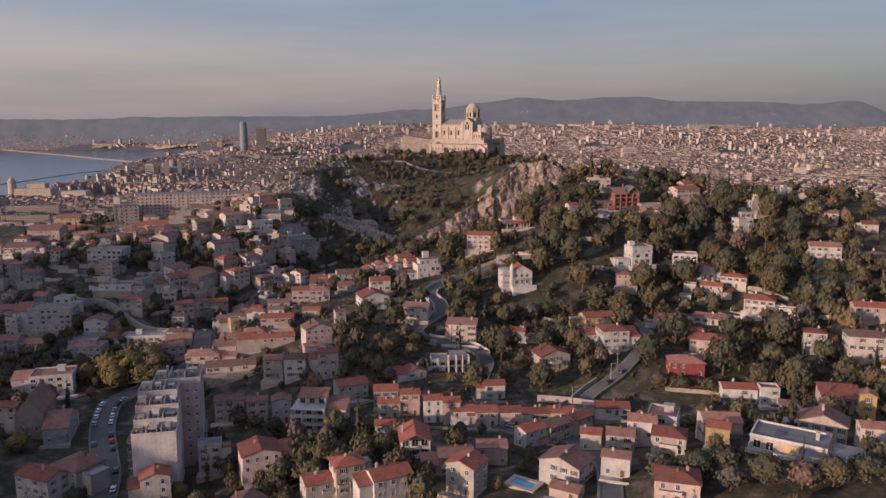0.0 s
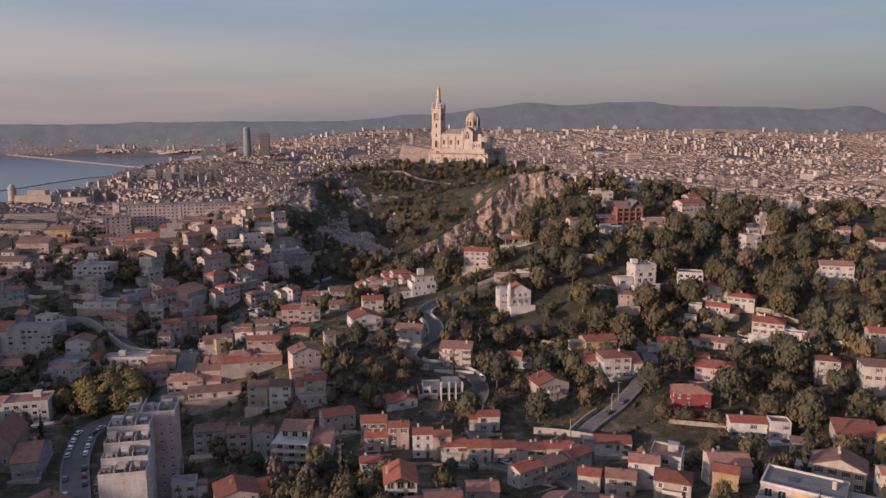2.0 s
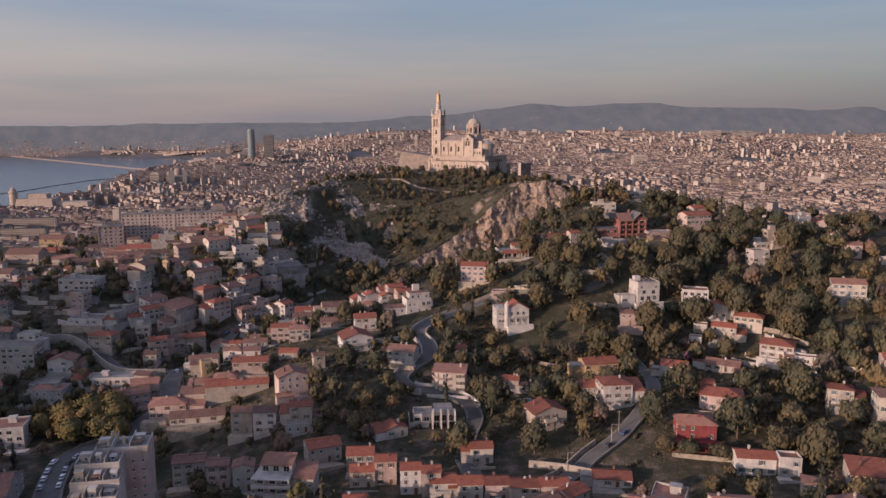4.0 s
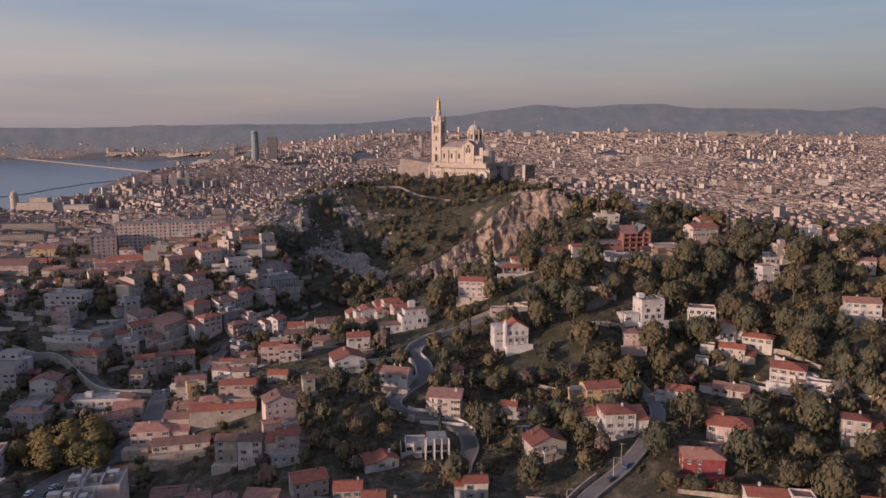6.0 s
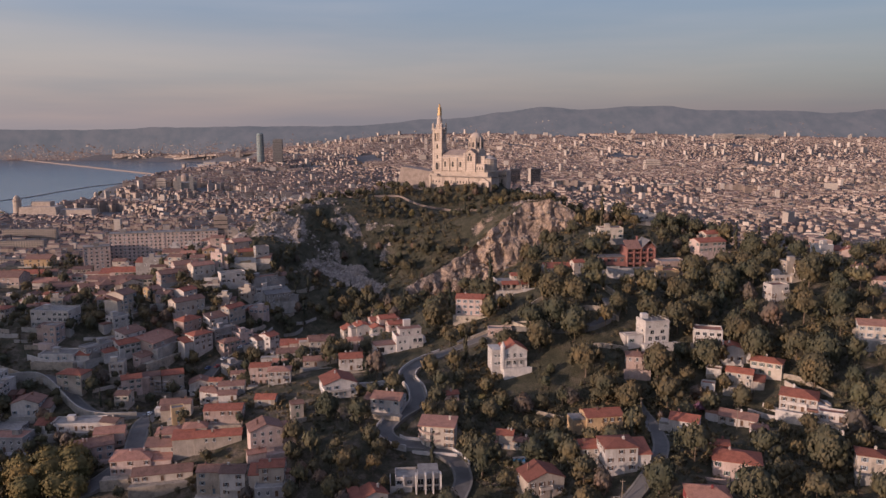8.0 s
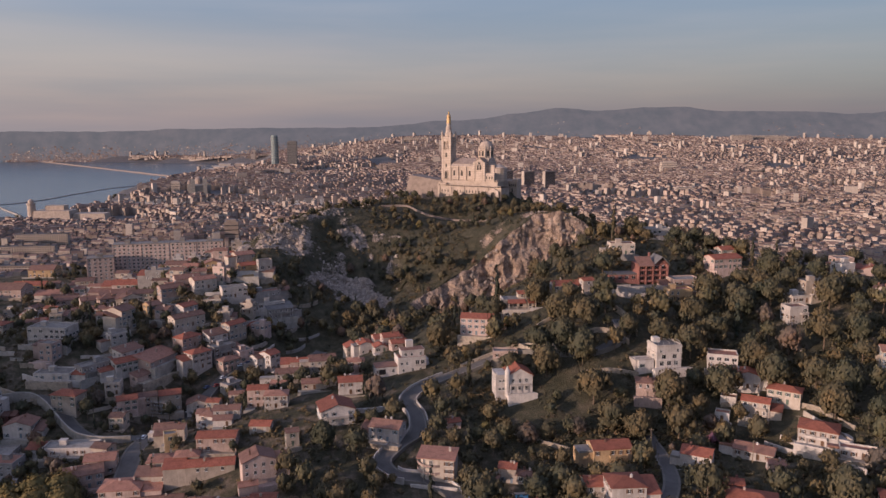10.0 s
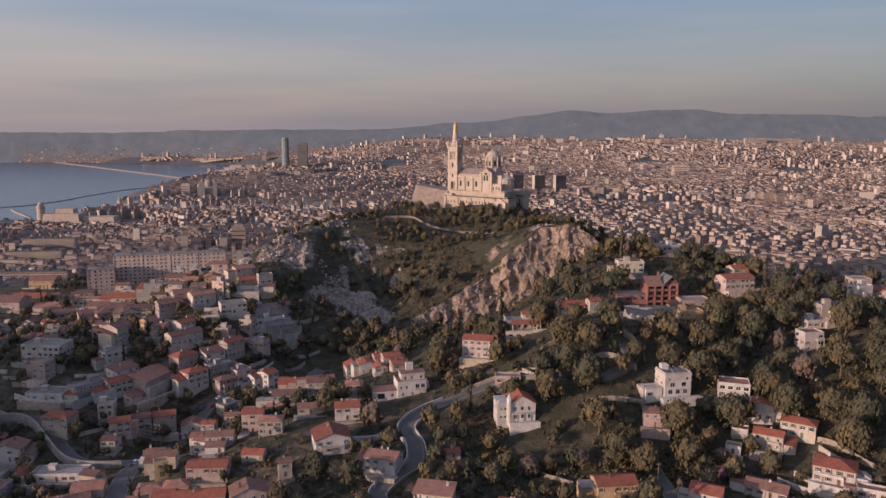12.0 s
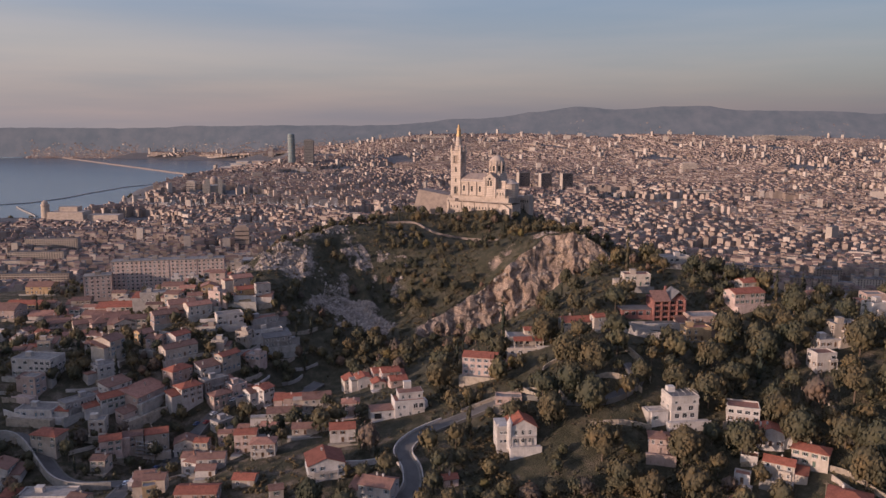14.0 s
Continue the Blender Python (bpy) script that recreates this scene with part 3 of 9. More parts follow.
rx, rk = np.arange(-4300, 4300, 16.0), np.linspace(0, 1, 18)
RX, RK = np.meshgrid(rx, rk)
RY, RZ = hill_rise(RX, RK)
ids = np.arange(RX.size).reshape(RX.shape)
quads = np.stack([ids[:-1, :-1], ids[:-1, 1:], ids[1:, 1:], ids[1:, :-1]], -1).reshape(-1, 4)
hills = new("backdrop", raw_mesh("backdrop", np.stack([RX, RY, RZ], -1).reshape(-1, 3), quads, ["far_hills_haze"], None, True))
tagged(hills, "hills far behind the town, with blue-grey haze painted as glow", "hills", kind="structure")



def far_houses():
    """Suburbs climbing the flank of the far hills."""
    rng = np.random.default_rng(19)
    n = 15000
    x, k = rng.uniform(-3000, 3100, n), rng.random(n) ** 2.4 * 0.7
    x[6000:], k[6000:] = rng.uniform(-2900, -300, n - 6000), rng.random(n - 6000) ** 1.7 * 0.55
    keep = rng.random(n) < np.clip(0.30 + 0.8 * fbm(x, k * 500, 260, 3, 91) + 0.45 * smooth(-2400, -600, x) * (k < 0.35) - 0.25 * smooth(0.2, 0.5, k), 0, 1)
    x, k = x[keep], k[keep]
    y, z = hill_rise(x, k)
    n = len(x)
    w, d, h = rng.uniform(2.5, 7, n), rng.uniform(3, 5, n), rng.uniform(1.2, 2.8, n)
    big = rng.random(n) < 0.10
    w, h = np.where(big, w * 2.2, w), np.where(big, h * rng.uniform(1.2, 2.4, n), h)
    verts = np.zeros((n, 8, 3))
    for i, (sx, sy, up) in enumerate((a, b, c) for c in (0, 1) for a, b in ((-1, -1), (1, -1), (1, 1), (-1, 1))):
        verts[:, i] = np.stack([x + sx * w / 2, y + sy * d / 2, z + np.where(up, h, -8)], 1)
    quad = [(0, 1, 5, 4), (1, 2, 6, 5), (2, 3, 7, 6), (3, 0, 4, 7), (4, 5, 6, 7)]
    faces = (np.arange(n)[:, None, None] * 8 + np.array(quad)[None]).reshape(-1, 4)
    slots = np.zeros((n, 5), int)
    slots[:, :4] = rng.choice((0, 1, 2), n, p=(0.58, 0.07, 0.35))[:, None]
    slots[:, 4] = 2
    ob = new("far_houses", raw_mesh("far_houses", verts.reshape(-1, 3), faces, ["far_wall", "city_white", "city_roof"], slots.ravel()))
    tagged(ob, "pale suburban houses dotted over the far hillsides", "houses", kind="stuff")


far_houses()

# ---------------------------------------------------------------- roads
ROADS = {
    "winding": [(12, 312), (14, 329), (17, 342), (14, 355), (4, 364), (-9, 366), (-15, 374), (-10, 385), (-3, 395), (-4, 407), (-9, 420), (-1, 434), (20, 445), (42, 449), (60, 440), (78, 437), (92, 446), (92, 458)],
    "valley": [(-122, 358), (-122, 376), (-129, 405), (-134, 436), (-129, 460), (-124, 483), (-113, 503), (-86, 524), (-74, 545)],
    "east": [(20, 282), (44, 294), (58, 307), (71, 317), (83, 331), (91, 348), (95, 376), (92, 396)],
    "west": [(-129, 430), (-160, 425), (-200, 452), (-240, 440)],
    "square": [(-112, 232), (-118, 252), (-124, 271), (-133, 290), (-141, 307), (-146, 322), (-148, 334), (-142, 348), (-130, 360), (-121, 374)],
    "lower": [(12, 312), (20, 282), (40, 270), (46, 236), (40, 200)],
}
ROAD_HALF = {"winding": 2.7, "valley": 3.4, "east": 2.2, "west": 2.5, "square": 4.2, "lower": 2.8}


def curve_points(points, step=2.0):
    """Catmull-Rom through the corners of a way."""
    p = [np.array(q, float) for q in points]
    p = [2 * p[0] - p[1]] + p + [2 * p[-1] - p[-2]]
    out = []
    for i in range(1, len(p) - 2):
        a, b, c, d = p[i - 1:i + 3]
        n = max(2, int(np.linalg.norm(c - b) / step))
        for k in range(n):
            t = k / n
            out.append(0.5 * (2 * b + (c - a) * t + (2 * a - 5 * b + 4 * c - d) * t * t + (3 * b - a - 3 * c + d) * t ** 3))
    return np.array(out + [p[-2]])


ROAD_LINES = {k: curve_points(v) for k, v in ROADS.items()}


def ribbon(bm, line, offset0, offset1, lift0, lift1, slot=0, flat=True):
    """A strip beside a way, from one offset to another, laid on the ground."""
    tan = np.gradient(line, axis=0)
    tan /= np.linalg.norm(tan, axis=1)[:, None]
    nor = np.stack([tan[:, 1], -tan[:, 0]], 1)
    base = ground(line[:, 0], line[:, 1], False)
    rows = []
    for off, up in ((offset0, lift0), (offset1, lift1)):
        q = line + nor * off
        z = base if flat else ground(q[:, 0], q[:, 1], False)
        rows.append([bm.verts.new((q[i, 0], q[i, 1], z[i] + up)) for i in range(len(q))])
    for i in range(len(line) - 1):
        bm.faces.new((rows[0][i], rows[1][i], rows[1][i + 1], rows[0][i + 1])).material_index = slot


for key, line in ROAD_LINES.items():
    h = ROAD_HALF[key]
    bm = bmesh.new()
    ribbon(bm, line, -h, h, 0.75, 0.75)
    ribbon(bm, line, h, h + 0.01, 0.75, -2.5)
    ribbon(bm, line, -h - 0.01, -h, -2.5, 0.75)
    bmesh.ops.recalc_face_normals(bm, faces=bm.faces[:])
    road = part("road", bm, "asphalt", None)
    tagged(road, "grey asphalt street winding between the houses", "road", kind="structure")
    for side in (-1, 1):
        bm = bmesh.new()
        a, b = side * h, side * (h + 0.8)
        ribbon(bm, line, min(a, b), max(a, b), 0.88, 0.88)
        ribbon(bm, line, a - 0.005, a + 0.005, 0.70, 0.88)
        ribbon(bm, line, b - 0.005, b + 0.005, 0.88, -1.5)
        walk_side = part("pavement", bm, "pavement", None)
        tagged(walk_side, "narrow raised concrete pavement along the street", "pavement", kind="structure")


def low_wall(line, offset, height, thick, material, label):
    bm = bmesh.new()
    tan = np.gradient(line, axis=0)
    tan /= np.linalg.norm(tan, axis=1)[:, None]
    nor = np.stack([tan[:, 1], -tan[:, 0]], 1)
    base = ground(line[:, 0], line[:, 1], False)
    loops = []
    for i in range(len(line)):
        a, b = line[i] + nor[i] * offset, line[i] + nor[i] * (offset + thick)
        loops.append([bm.verts.new((*a, base[i] - 2.0)), bm.verts.new((*a, base[i] + 0.8 + height)), bm.verts.new((*b, base[i] + 0.8 + height)), bm.verts.new((*b, base[i] - 2.0))])
    for p, q in zip(loops, loops[1:]):
        for k in range(3):
            bm.faces.new((p[k], q[k], q[k + 1], p[k + 1]))
    bm.faces.new(loops[0])
    bm.faces.new(loops[-1][::-1])
    bmesh.ops.recalc_face_normals(bm, faces=bm.faces[:])
    w = part("garden_wall", bm, material, None)
    return tagged(w, label, "wall", "garden walls")


WIND = ROAD_LINES["winding"]
low_wall(WIND[30:75], -4.0, 1.2, 0.5, "plaster_white", "pale rendered wall along the outside of the bend")
low_wall(WIND[18:34], 3.8, 1.1, 0.5, "plaster_white", "pale rendered wall beside the lower bend")
low_wall(WIND[52:66], 3.8, 1.0, 0.5, "plaster_white", "short white wall beside the street")
low_wall(WIND[78:100], -4.0, 1.6, 0.6, "stone_wall", "grey stone retaining wall above the street")
low_wall(ROAD_LINES["east"][3:26], -4.4, 1.8, 0.5, "stone_wall", "stone retaining wall along the rising street")
low_wall(ROAD_LINES["west"][6:50], -4.4, 3.2, 0.7, "concrete", "long grey retaining wall below the gardens")

# walls that hold up gardens and terraces, in the lower and the upper gardens
GARDEN_WALLS_LOW = (
        (((89, 496), (103, 489), (124, 487)), 4.2, "plaster_white", "high white terrace wall below the red house"),
        (((92, 470), (98, 457), (99, 446)), 3.0, "stone_wall", "curved stone retaining wall on the slope"),
        (((70, 446), (80, 449), (89, 446), (94, 440)), 2.2, "stone_wall", "rounded stone wall round the turning place"),
        (((137, 384), (146, 372), (153, 362), (159, 348)), 2.0, "plaster_white", "white garden wall stepping down the slope"),
        (((157, 396), (162, 383), (164, 369)), 2.2, "plaster_cream", "pale garden wall beside the steps"),
        (((35, 305), (45, 302), (56, 297)), 3.2, "plaster_cream", "long beige retaining wall above the street"),
        (((39, 457), (46, 447), (53, 440)), 2.6, "stone_wall", "stone terrace wall among the pines"),
        (((-278, 481), (-250, 468), (-225, 456), (-198, 447)), 3.0, "stone_wall", "long pale retaining wall under the gardens"),
        (((-33, 408), (-22, 410), (-12, 415)), 2.4, "plaster_white", "pale wall behind the white house"))
GARDEN_WALLS_HIGH = (
        (((70, 425), (83, 425), (95, 423)), 2.0, "stone_wall", "low stone wall along the drive"),
        (((86, 304), (99, 301), (110, 298)), 1.6, "stone_wall", "low rubble wall under the red house"),
        (((-215, 464), (-200, 461), (-184, 463)), 3.4, "plaster_white", "white retaining wall on the western slope"),
        (((60, 440), (52, 462), (62, 470)), 1.8, "stone_wall", "rough stone terrace wall in the wood"),
        (((127, 408), (144, 407), (162, 397), (169, 378)), 2.2, "stone_wall", "long stone wall above the garden houses"),
        (((161, 368), (166, 348), (184, 329)), 2.0, "plaster_cream", "pale rendered wall along the upper lane"),
        (((169, 430), (175, 418), (186, 410)), 2.4, "stone_wall", "rubble retaining wall among the pines"),
        (((37, 395), (48, 391), (60, 385)), 1.8, "stone_wall", "low stone wall across the garden"),
        (((144, 386), (149, 378), (154, 371)), 1.8, "plaster_white", "short white wall beside the terraced garden"))
for corners, height, material, label in GARDEN_WALLS_LOW + GARDEN_WALLS_HIGH:
    low_wall(curve_points(corners), 0.0, height - 0.8, 0.45, material, label)

# ---------------------------------------------------------------- windows and houses
WINDOW_MESHES = {}


def relief_mesh(name, xs, zs, cells, materials):
    """One connected sheet of raised and sunk panels before a wall. cells[(column, row)] = (proud, material slot)."""
    mesh = bpy.data.meshes.new(name)
    verts, faces, slots, index = [], [], [], {}

    def at(x, z, y):
        key = (round(x, 4), round(z, 4), round(y, 4))
        if key not in index:
            index[key] = len(verts)
            verts.append((key[0], -key[2], key[1]))
        return index[key]

    for (i, j), (y, slot) in cells.items():
        x0, x1, z0, z1 = xs[i], xs[i + 1], zs[j], zs[j + 1]
        faces.append((at(x0, z0, y), at(x1, z0, y), at(x1, z1, y), at(x0, z1, y)))
        slots.append(slot)
        for ni, nj, ax, az, bx, bz in ((i - 1, j, x0, z1, x0, z0), (i + 1, j, x1, z0, x1, z1), (i, j - 1, x0, z0, x1, z0), (i, j + 1, x1, z1, x0, z1)):
            other = cells.get((ni, nj), (-0.05, slot))[0]
            if other < y - 1e-5:
                faces.append((at(ax, az, other), at(bx, bz, other), at(bx, bz, y), at(ax, az, y)))
                slots.append(slot)
    mesh.from_pydata(verts, [], faces)
    for k in materials:
        mesh.materials.append(MATS[k])
    mesh.polygons.foreach_set("material_index", slots)
    mesh.polygons.foreach_set("use_smooth", [False] * len(faces))
    mesh.update()
    return mesh


def window_mesh(w, h, shutter):
    """Glass sunk in a pale frame with a sill and a glazing bar, and shutters folded back."""
    key = (w, h, shutter)
    if key not in WINDOW_MESHES:
        f, sw = 0.07, w * 0.5
        xs = [-w / 2 - f - sw, -w / 2 - f, -w / 2, -0.035, 0.035, w / 2, w / 2 + f, w / 2 + f + sw]
        zs = [-0.14, 0.0, h, h + f]
        cells = {}
        for i in range(1, 6):
            cells[(i, 0)] = (0.16, 1)
            cells[(i, 1)] = (0.015, 0) if i in (2, 4) else (0.06, 1)
            cells[(i, 2)] = (0.07, 1)
        if shutter:
            cells[(0, 1)] = cells[(6, 1)] = (0.09, 2)
        WINDOW_MESHES[key] = relief_mesh("window", xs, zs, cells, ("window_glass", "painted_white", "shutter_" + (shutter or "pale")))
    return WINDOW_MESHES[key]


def door_mesh(w, h, tone):
    key = ("door", w, h, tone)
    if key not in WINDOW_MESHES:
        xs = [-w / 2 - 0.12, -w / 2, -w * 0.3, w * 0.3, w / 2, w / 2 + 0.12]
        zs = [0, h * 0.1, h * 0.5, h * 0.56, h * 0.92, h, h + 0.12]
        cells = {}
        for j in range(6):
            for i in range(5):
                edge = i in (0, 4) or j == 5
                cells[(i, j)] = (0.10, 1) if edge else ((0.02, 0) if i == 2 and j in (1, 3) else (0.05, 0))
        WINDOW_MESHES[key] = relief_mesh("door", xs, zs, cells, ("shutter_" + tone, "pale_stone"))
    return WINDOW_MESHES[key]


FOOTPRINTS = []
ROOF_WORDS = {"g": "tiled gable roof", "G": "tiled gable roof facing the street", "h": "hipped tiled roof", "f": "flat parapet roof", "s": "single-pitch roof"}
WALL_WORDS = {"white": "white-rendered", "cream": "cream-rendered", "pink": "pinkish-beige rendered", "ochre": "ochre-rendered", "grey": "grey weathered", "red": "brick-red rendered",
              "crimson": "bright red-painted", "yellow": "yellow-painted"}
COUNT_WORDS = {1: "single-storey", 2: "two-storey", 3: "three-storey", 4: "four-storey", 5: "five-storey"}
luck = random.Random(7)


def roof_mesh(bm, w, d, h, roof, pitch, over=0.45, t=0.22):
    """A tiled roof with thickness and overhang, eaves at height h. Returns the ridge height."""
    if roof in "gG":
        half = (d if roof == "g" else w) / 2
        rise = half * pitch
        o = over
        p = [(-half - o, h - o * pitch), (0, h + rise), (half + o, h - o * pitch), (half + o, h - o * pitch + t), (0, h + rise + t), (-half - o, h - o * pitch + t)]
        end = (w if roof == "g" else d) / 2 + 0.3
        prism(bm, p, -end, end, "x" if roof == "g" else "y")
        # ridge tiles
        e = end + 0.05
        if roof == "g":
            box(bm, -e, e, -0.16, 0.16, h + rise + t - 0.06, h + rise + t + 0.1)
        else:
            box(bm, -0.16, 0.16, -e, e, h + rise + t - 0.06, h + rise + t + 0.1)
        return rise
    if roof == "h":
        o, half = over, min(w, d) / 2
        rise = half * pitch
        rx, ry = max(w / 2 - half, 0.15), max(d / 2 - half, 0.15)
        lo, hi = h - o * pitch, h + rise
        base = [(-w / 2 - o, -d / 2 - o), (w / 2 + o, -d / 2 - o), (w / 2 + o, d / 2 + o), (-w / 2 - o, d / 2 + o)]
        v0 = [bm.verts.new((*q, lo)) for q in base]
        v1 = [bm.verts.new((*q, lo + t)) for q in base]
        top = [bm.verts.new((sx * rx, sy * ry, hi + t)) for sx, sy in ((-1, -1), (1, -1), (1, 1), (-1, 1))]
        bm.faces.new(v0[::-1])
        for i in range(4):
            j = (i + 1) % 4
            bm.faces.new((v0[i], v0[j], v1[j], v1[i]))
            bm.faces.new((v1[i], v1[j], top[j], top[i]))
        bm.faces.new(top)
        return rise
    rise = d * 0.22
    p = [(-d / 2 - over, h - 0.1), (d / 2 + over, h + rise + 0.05), (d / 2 + over, h + rise + 0.27), (-d / 2 - over, h + 0.12)]
    prism(bm, p, -w / 2 - 0.3, w / 2 + 0.3, "x")
    return rise


def facade_windows(parent, w, d, floors, shutter, sides, step, big, skip=0.15):
    """Rows of windows and a door on the given faces: each face is an angle and its length and distance."""
    for side in sides:
        ang, length, dist = {"front": (0, w, d / 2), "right": (90, d, w / 2), "left": (-90, d, w / 2), "back": (180, w, d / 2)}[side]
        n = max(1, int((length - 0.8) / step))
        for fl in range(floors):
            for k in range(n):
                if luck.random() < skip and n > 1:
                    continue
                x = (k + 0.5) / n * length - length / 2
                turn = pose(0, 0, 0, 0, 0, ang)
                if fl == 0 and side == "front" and k == n // 2:
                    link_mesh("door", door_mesh(1.1, 2.2, shutter or "brown"), parent, turn @ pose(x, -dist, 0.15))
                    continue
                mesh = window_mesh(1.9, 1.5, "") if big and fl > 0 else window_mesh(1.0, 1.45, shutter)
                link_mesh("window", mesh, parent, turn @ pose(x, -dist, fl * 3.0 + 0.85))


def house(x, y, w, d, floors, yaw, roof, wall, tile=""):
    """One dwelling: walls down into the slope, roof, chimney, windows, shutters and door."""
    z = ground_at(x, y)
    a = radians(yaw)
    for sx, sy in ((-0.5, -0.5), (0.5, -0.5)):
        qx, qy = x + sx * w * math.cos(a) - sy * d * math.sin(a), y + sx * w * math.sin(a) + sy * d * math.cos(a)
        z = max(z - 0.0, min(ground_at(qx, qy), z + 0.8))
    FOOTPRINTS.append((x, y, 0.5 * math.hypot(w, d)))
    if x > -60:
        FOOTPRINTS.append((x + 0.4 * d * math.sin(a), y - d / 2 - 3.5, 0.42 * w + 1.5))
    label = f"{WALL_WORDS[wall]} {COUNT_WORDS[floors]} house with a {ROOF_WORDS[roof]}"
    ob = thing("house", pose(x, y, z, 0, 0, yaw), label, "house", "houses of the hillside quarter")
    h = 3.0 * floors
    pitch = luck.uniform(0.28, 0.40)
    bm = bmesh.new()
    if roof in "gG":
        half = (d if roof == "g" else w) / 2
        end = (w if roof == "g" else d) / 2
        prism(bm, [(-half, -7), (half, -7), (half, h), (0, h + half * pitch), (-half, h)], -end, end, "x" if roof == "g" else "y")
    elif roof == "s":
        prism(bm, [(-d / 2, -7), (d / 2, -7), (d / 2, h + d * 0.22), (-d / 2, h)], -w / 2, w / 2, "x")
    else:
        box(bm, -w / 2, w / 2, -d / 2, d / 2, -7, h)
    if roof == "f":
        t = 0.25
        for x0, x1, y0, y1 in ((-w / 2, w / 2, -d / 2, -d / 2 + t), (-w / 2, w / 2, d / 2 - t, d / 2), (-w / 2, -w / 2 + t, -d / 2 + t, d / 2 - t), (w / 2 - t, w / 2, -d / 2 + t, d / 2 - t)):
            box(bm, x0, x1, y0, y1, h, h + 0.8)
    part("wall", bm, "plaster_" + wall, ob)
    tile = tile or luck.choice(["tile_brown", "tile_brown", "tile_red", "tile_pale"] if x < -85 else ["tile_red", "tile_red", "tile_brown", "tile_pale"])
    if roof == "f":
        bm = bmesh.new()
        box(bm, -w / 2 + 0.26, w / 2 - 0.26, -d / 2 + 0.26, d / 2 - 0.26, h + 0.004, h + 0.12)
        part("roof", bm, "gravel_roof" if luck.random() < 0.7 else "tile_pale", ob)
        if min(w, d) > 6 and luck.random() < 0.7:
            bm = bmesh.new()
            sx, sy = luck.uniform(-0.25, 0.2) * w, luck.uniform(0.0, 0.2) * d
            box(bm, sx - 1.6, sx + 1.6, sy - 1.3, sy + 1.3, h + 0.12, h + 2.5)
            box(bm, sx - 1.8, sx + 1.8, sy - 1.5, sy + 1.5, h + 2.5, h + 2.65)
            part("stair_cabin", bm, "plaster_" + wall, ob)
    else:
        bm = bmesh.new()
        rise = roof_mesh(bm, w, d, h, roof, pitch)
        bmesh.ops.recalc_face_normals(bm, faces=bm.faces[:])
        part("roof", bm, "slate_roof" if (wall == "grey" and roof == "s") else tile, ob)
        for k in range(luck.choice((1, 1, 2))):
            bm = bmesh.new()
            cx, cy = luck.uniform(-0.35, 0.35) * w, luck.uniform(-0.15, 0.3) * d
            top = h + rise + 0.7
            box(bm, cx - 0.35, cx + 0.35, cy - 0.28, cy + 0.28, h - 0.5, top)
            box(bm, cx - 0.45, cx + 0.45, cy - 0.38, cy + 0.38, top, top + 0.14)
            box(bm, cx - 0.15, cx + 0.15, cy - 0.15, cy + 0.15, top + 0.14, top + 0.5)
            part("chimney", bm, "plaster_" + wall if luck.random() < 0.6 else "tile_brown", ob)
    shutter = luck.choice(["brown", "green", "blue", "pale", "brown", ""])
    modern = roof == "f" and wall == "white" and w > 9
    sides = ("front", "right", "left") if yaw > 30 else ("front", "right") if x < -60 else ("front", "left") if x > 110 else ("front", "left", "right")
    facade_windows(ob, w, d, floors, shutter, sides, 2.9, modern, 0.30)
    if luck.random() < 0.45 and w > 7:
        # lower wing built against one end
        side, ww, wd, wh = luck.choice((-1, 1)), w * luck.uniform(0.3, 0.5), d * luck.uniform(0.6, 0.9), max(2.6, h - 3.0 * luck.choice((0.4, 1, 1)))
        x0 = side * w / 2
        bm = bmesh.new()
        box(bm, min(x0, x0 + side * ww), max(x0, x0 + side * ww), -wd / 2, wd / 2, -7, wh)
        part("wing", bm, "plaster_" + wall, ob)
        bm = bmesh.new()
        if luck.random() < 0.55:
            lo, hi = sorted((x0 + side * 0.02, x0 + side * (ww + 0.35)))
            prism(bm, [(-wd / 2 - 0.35, wh - 0.1), (wd / 2 + 0.3, wh - 0.1 + wd * 0.26), (wd / 2 + 0.3, wh + 0.15 + wd * 0.26), (-wd / 2 - 0.35, wh + 0.15)], lo, hi, "x")
            box(bm, min(x0, x0 + side * ww), max(x0, x0 + side * ww), wd / 2 - 0.3, wd / 2, wh, wh + wd * 0.24)
            part("wing_roof", bm, tile, ob)
        else:
            lo, hi = sorted((x0 + side * 0.02, x0 + side * (ww + 0.1)))
            box(bm, lo, hi, -wd / 2 - 0.1, -wd / 2 + 0.15, wh + 0.004, wh + 0.9)
            box(bm, lo, hi, -wd / 2 + 0.15, wd / 2, wh + 0.004, wh + 0.12)
            part("roof_terrace", bm, luck.choice(["gravel_roof", "tile_pale", "plaster_" + wall]), ob)
    if floors >= 2 and w > 8 and luck.random() < 0.35:
        bm = bmesh.new()
        bw = w * luck.uniform(0.35, 0.7)
        bx = luck.uniform(-0.5, 0.5) * (w - bw)
        box(bm, bx - bw / 2, bx + bw / 2, -d / 2 - 1.4, -d / 2, 2.75, 2.93)
        box(bm, bx - bw / 2, bx + bw / 2, -d / 2 - 1.4, -d / 2 - 1.32, 2.93, 3.85)
        for s in (-1, 1):
            box(bm, bx + s * (bw / 2 - 0.04) - 0.04, bx + s * (bw / 2 - 0.04) + 0.04, -d / 2 - 1.32, -d / 2, 2.93, 3.85)
            box(bm, bx + s * (bw / 2 - 0.2) - 0.12, bx + s * (bw / 2 - 0.2) + 0.12, -d / 2 - 1.36, -d / 2 - 1.1, -4, 2.75)
        part("balcony", bm, "plaster_" + wall, ob)
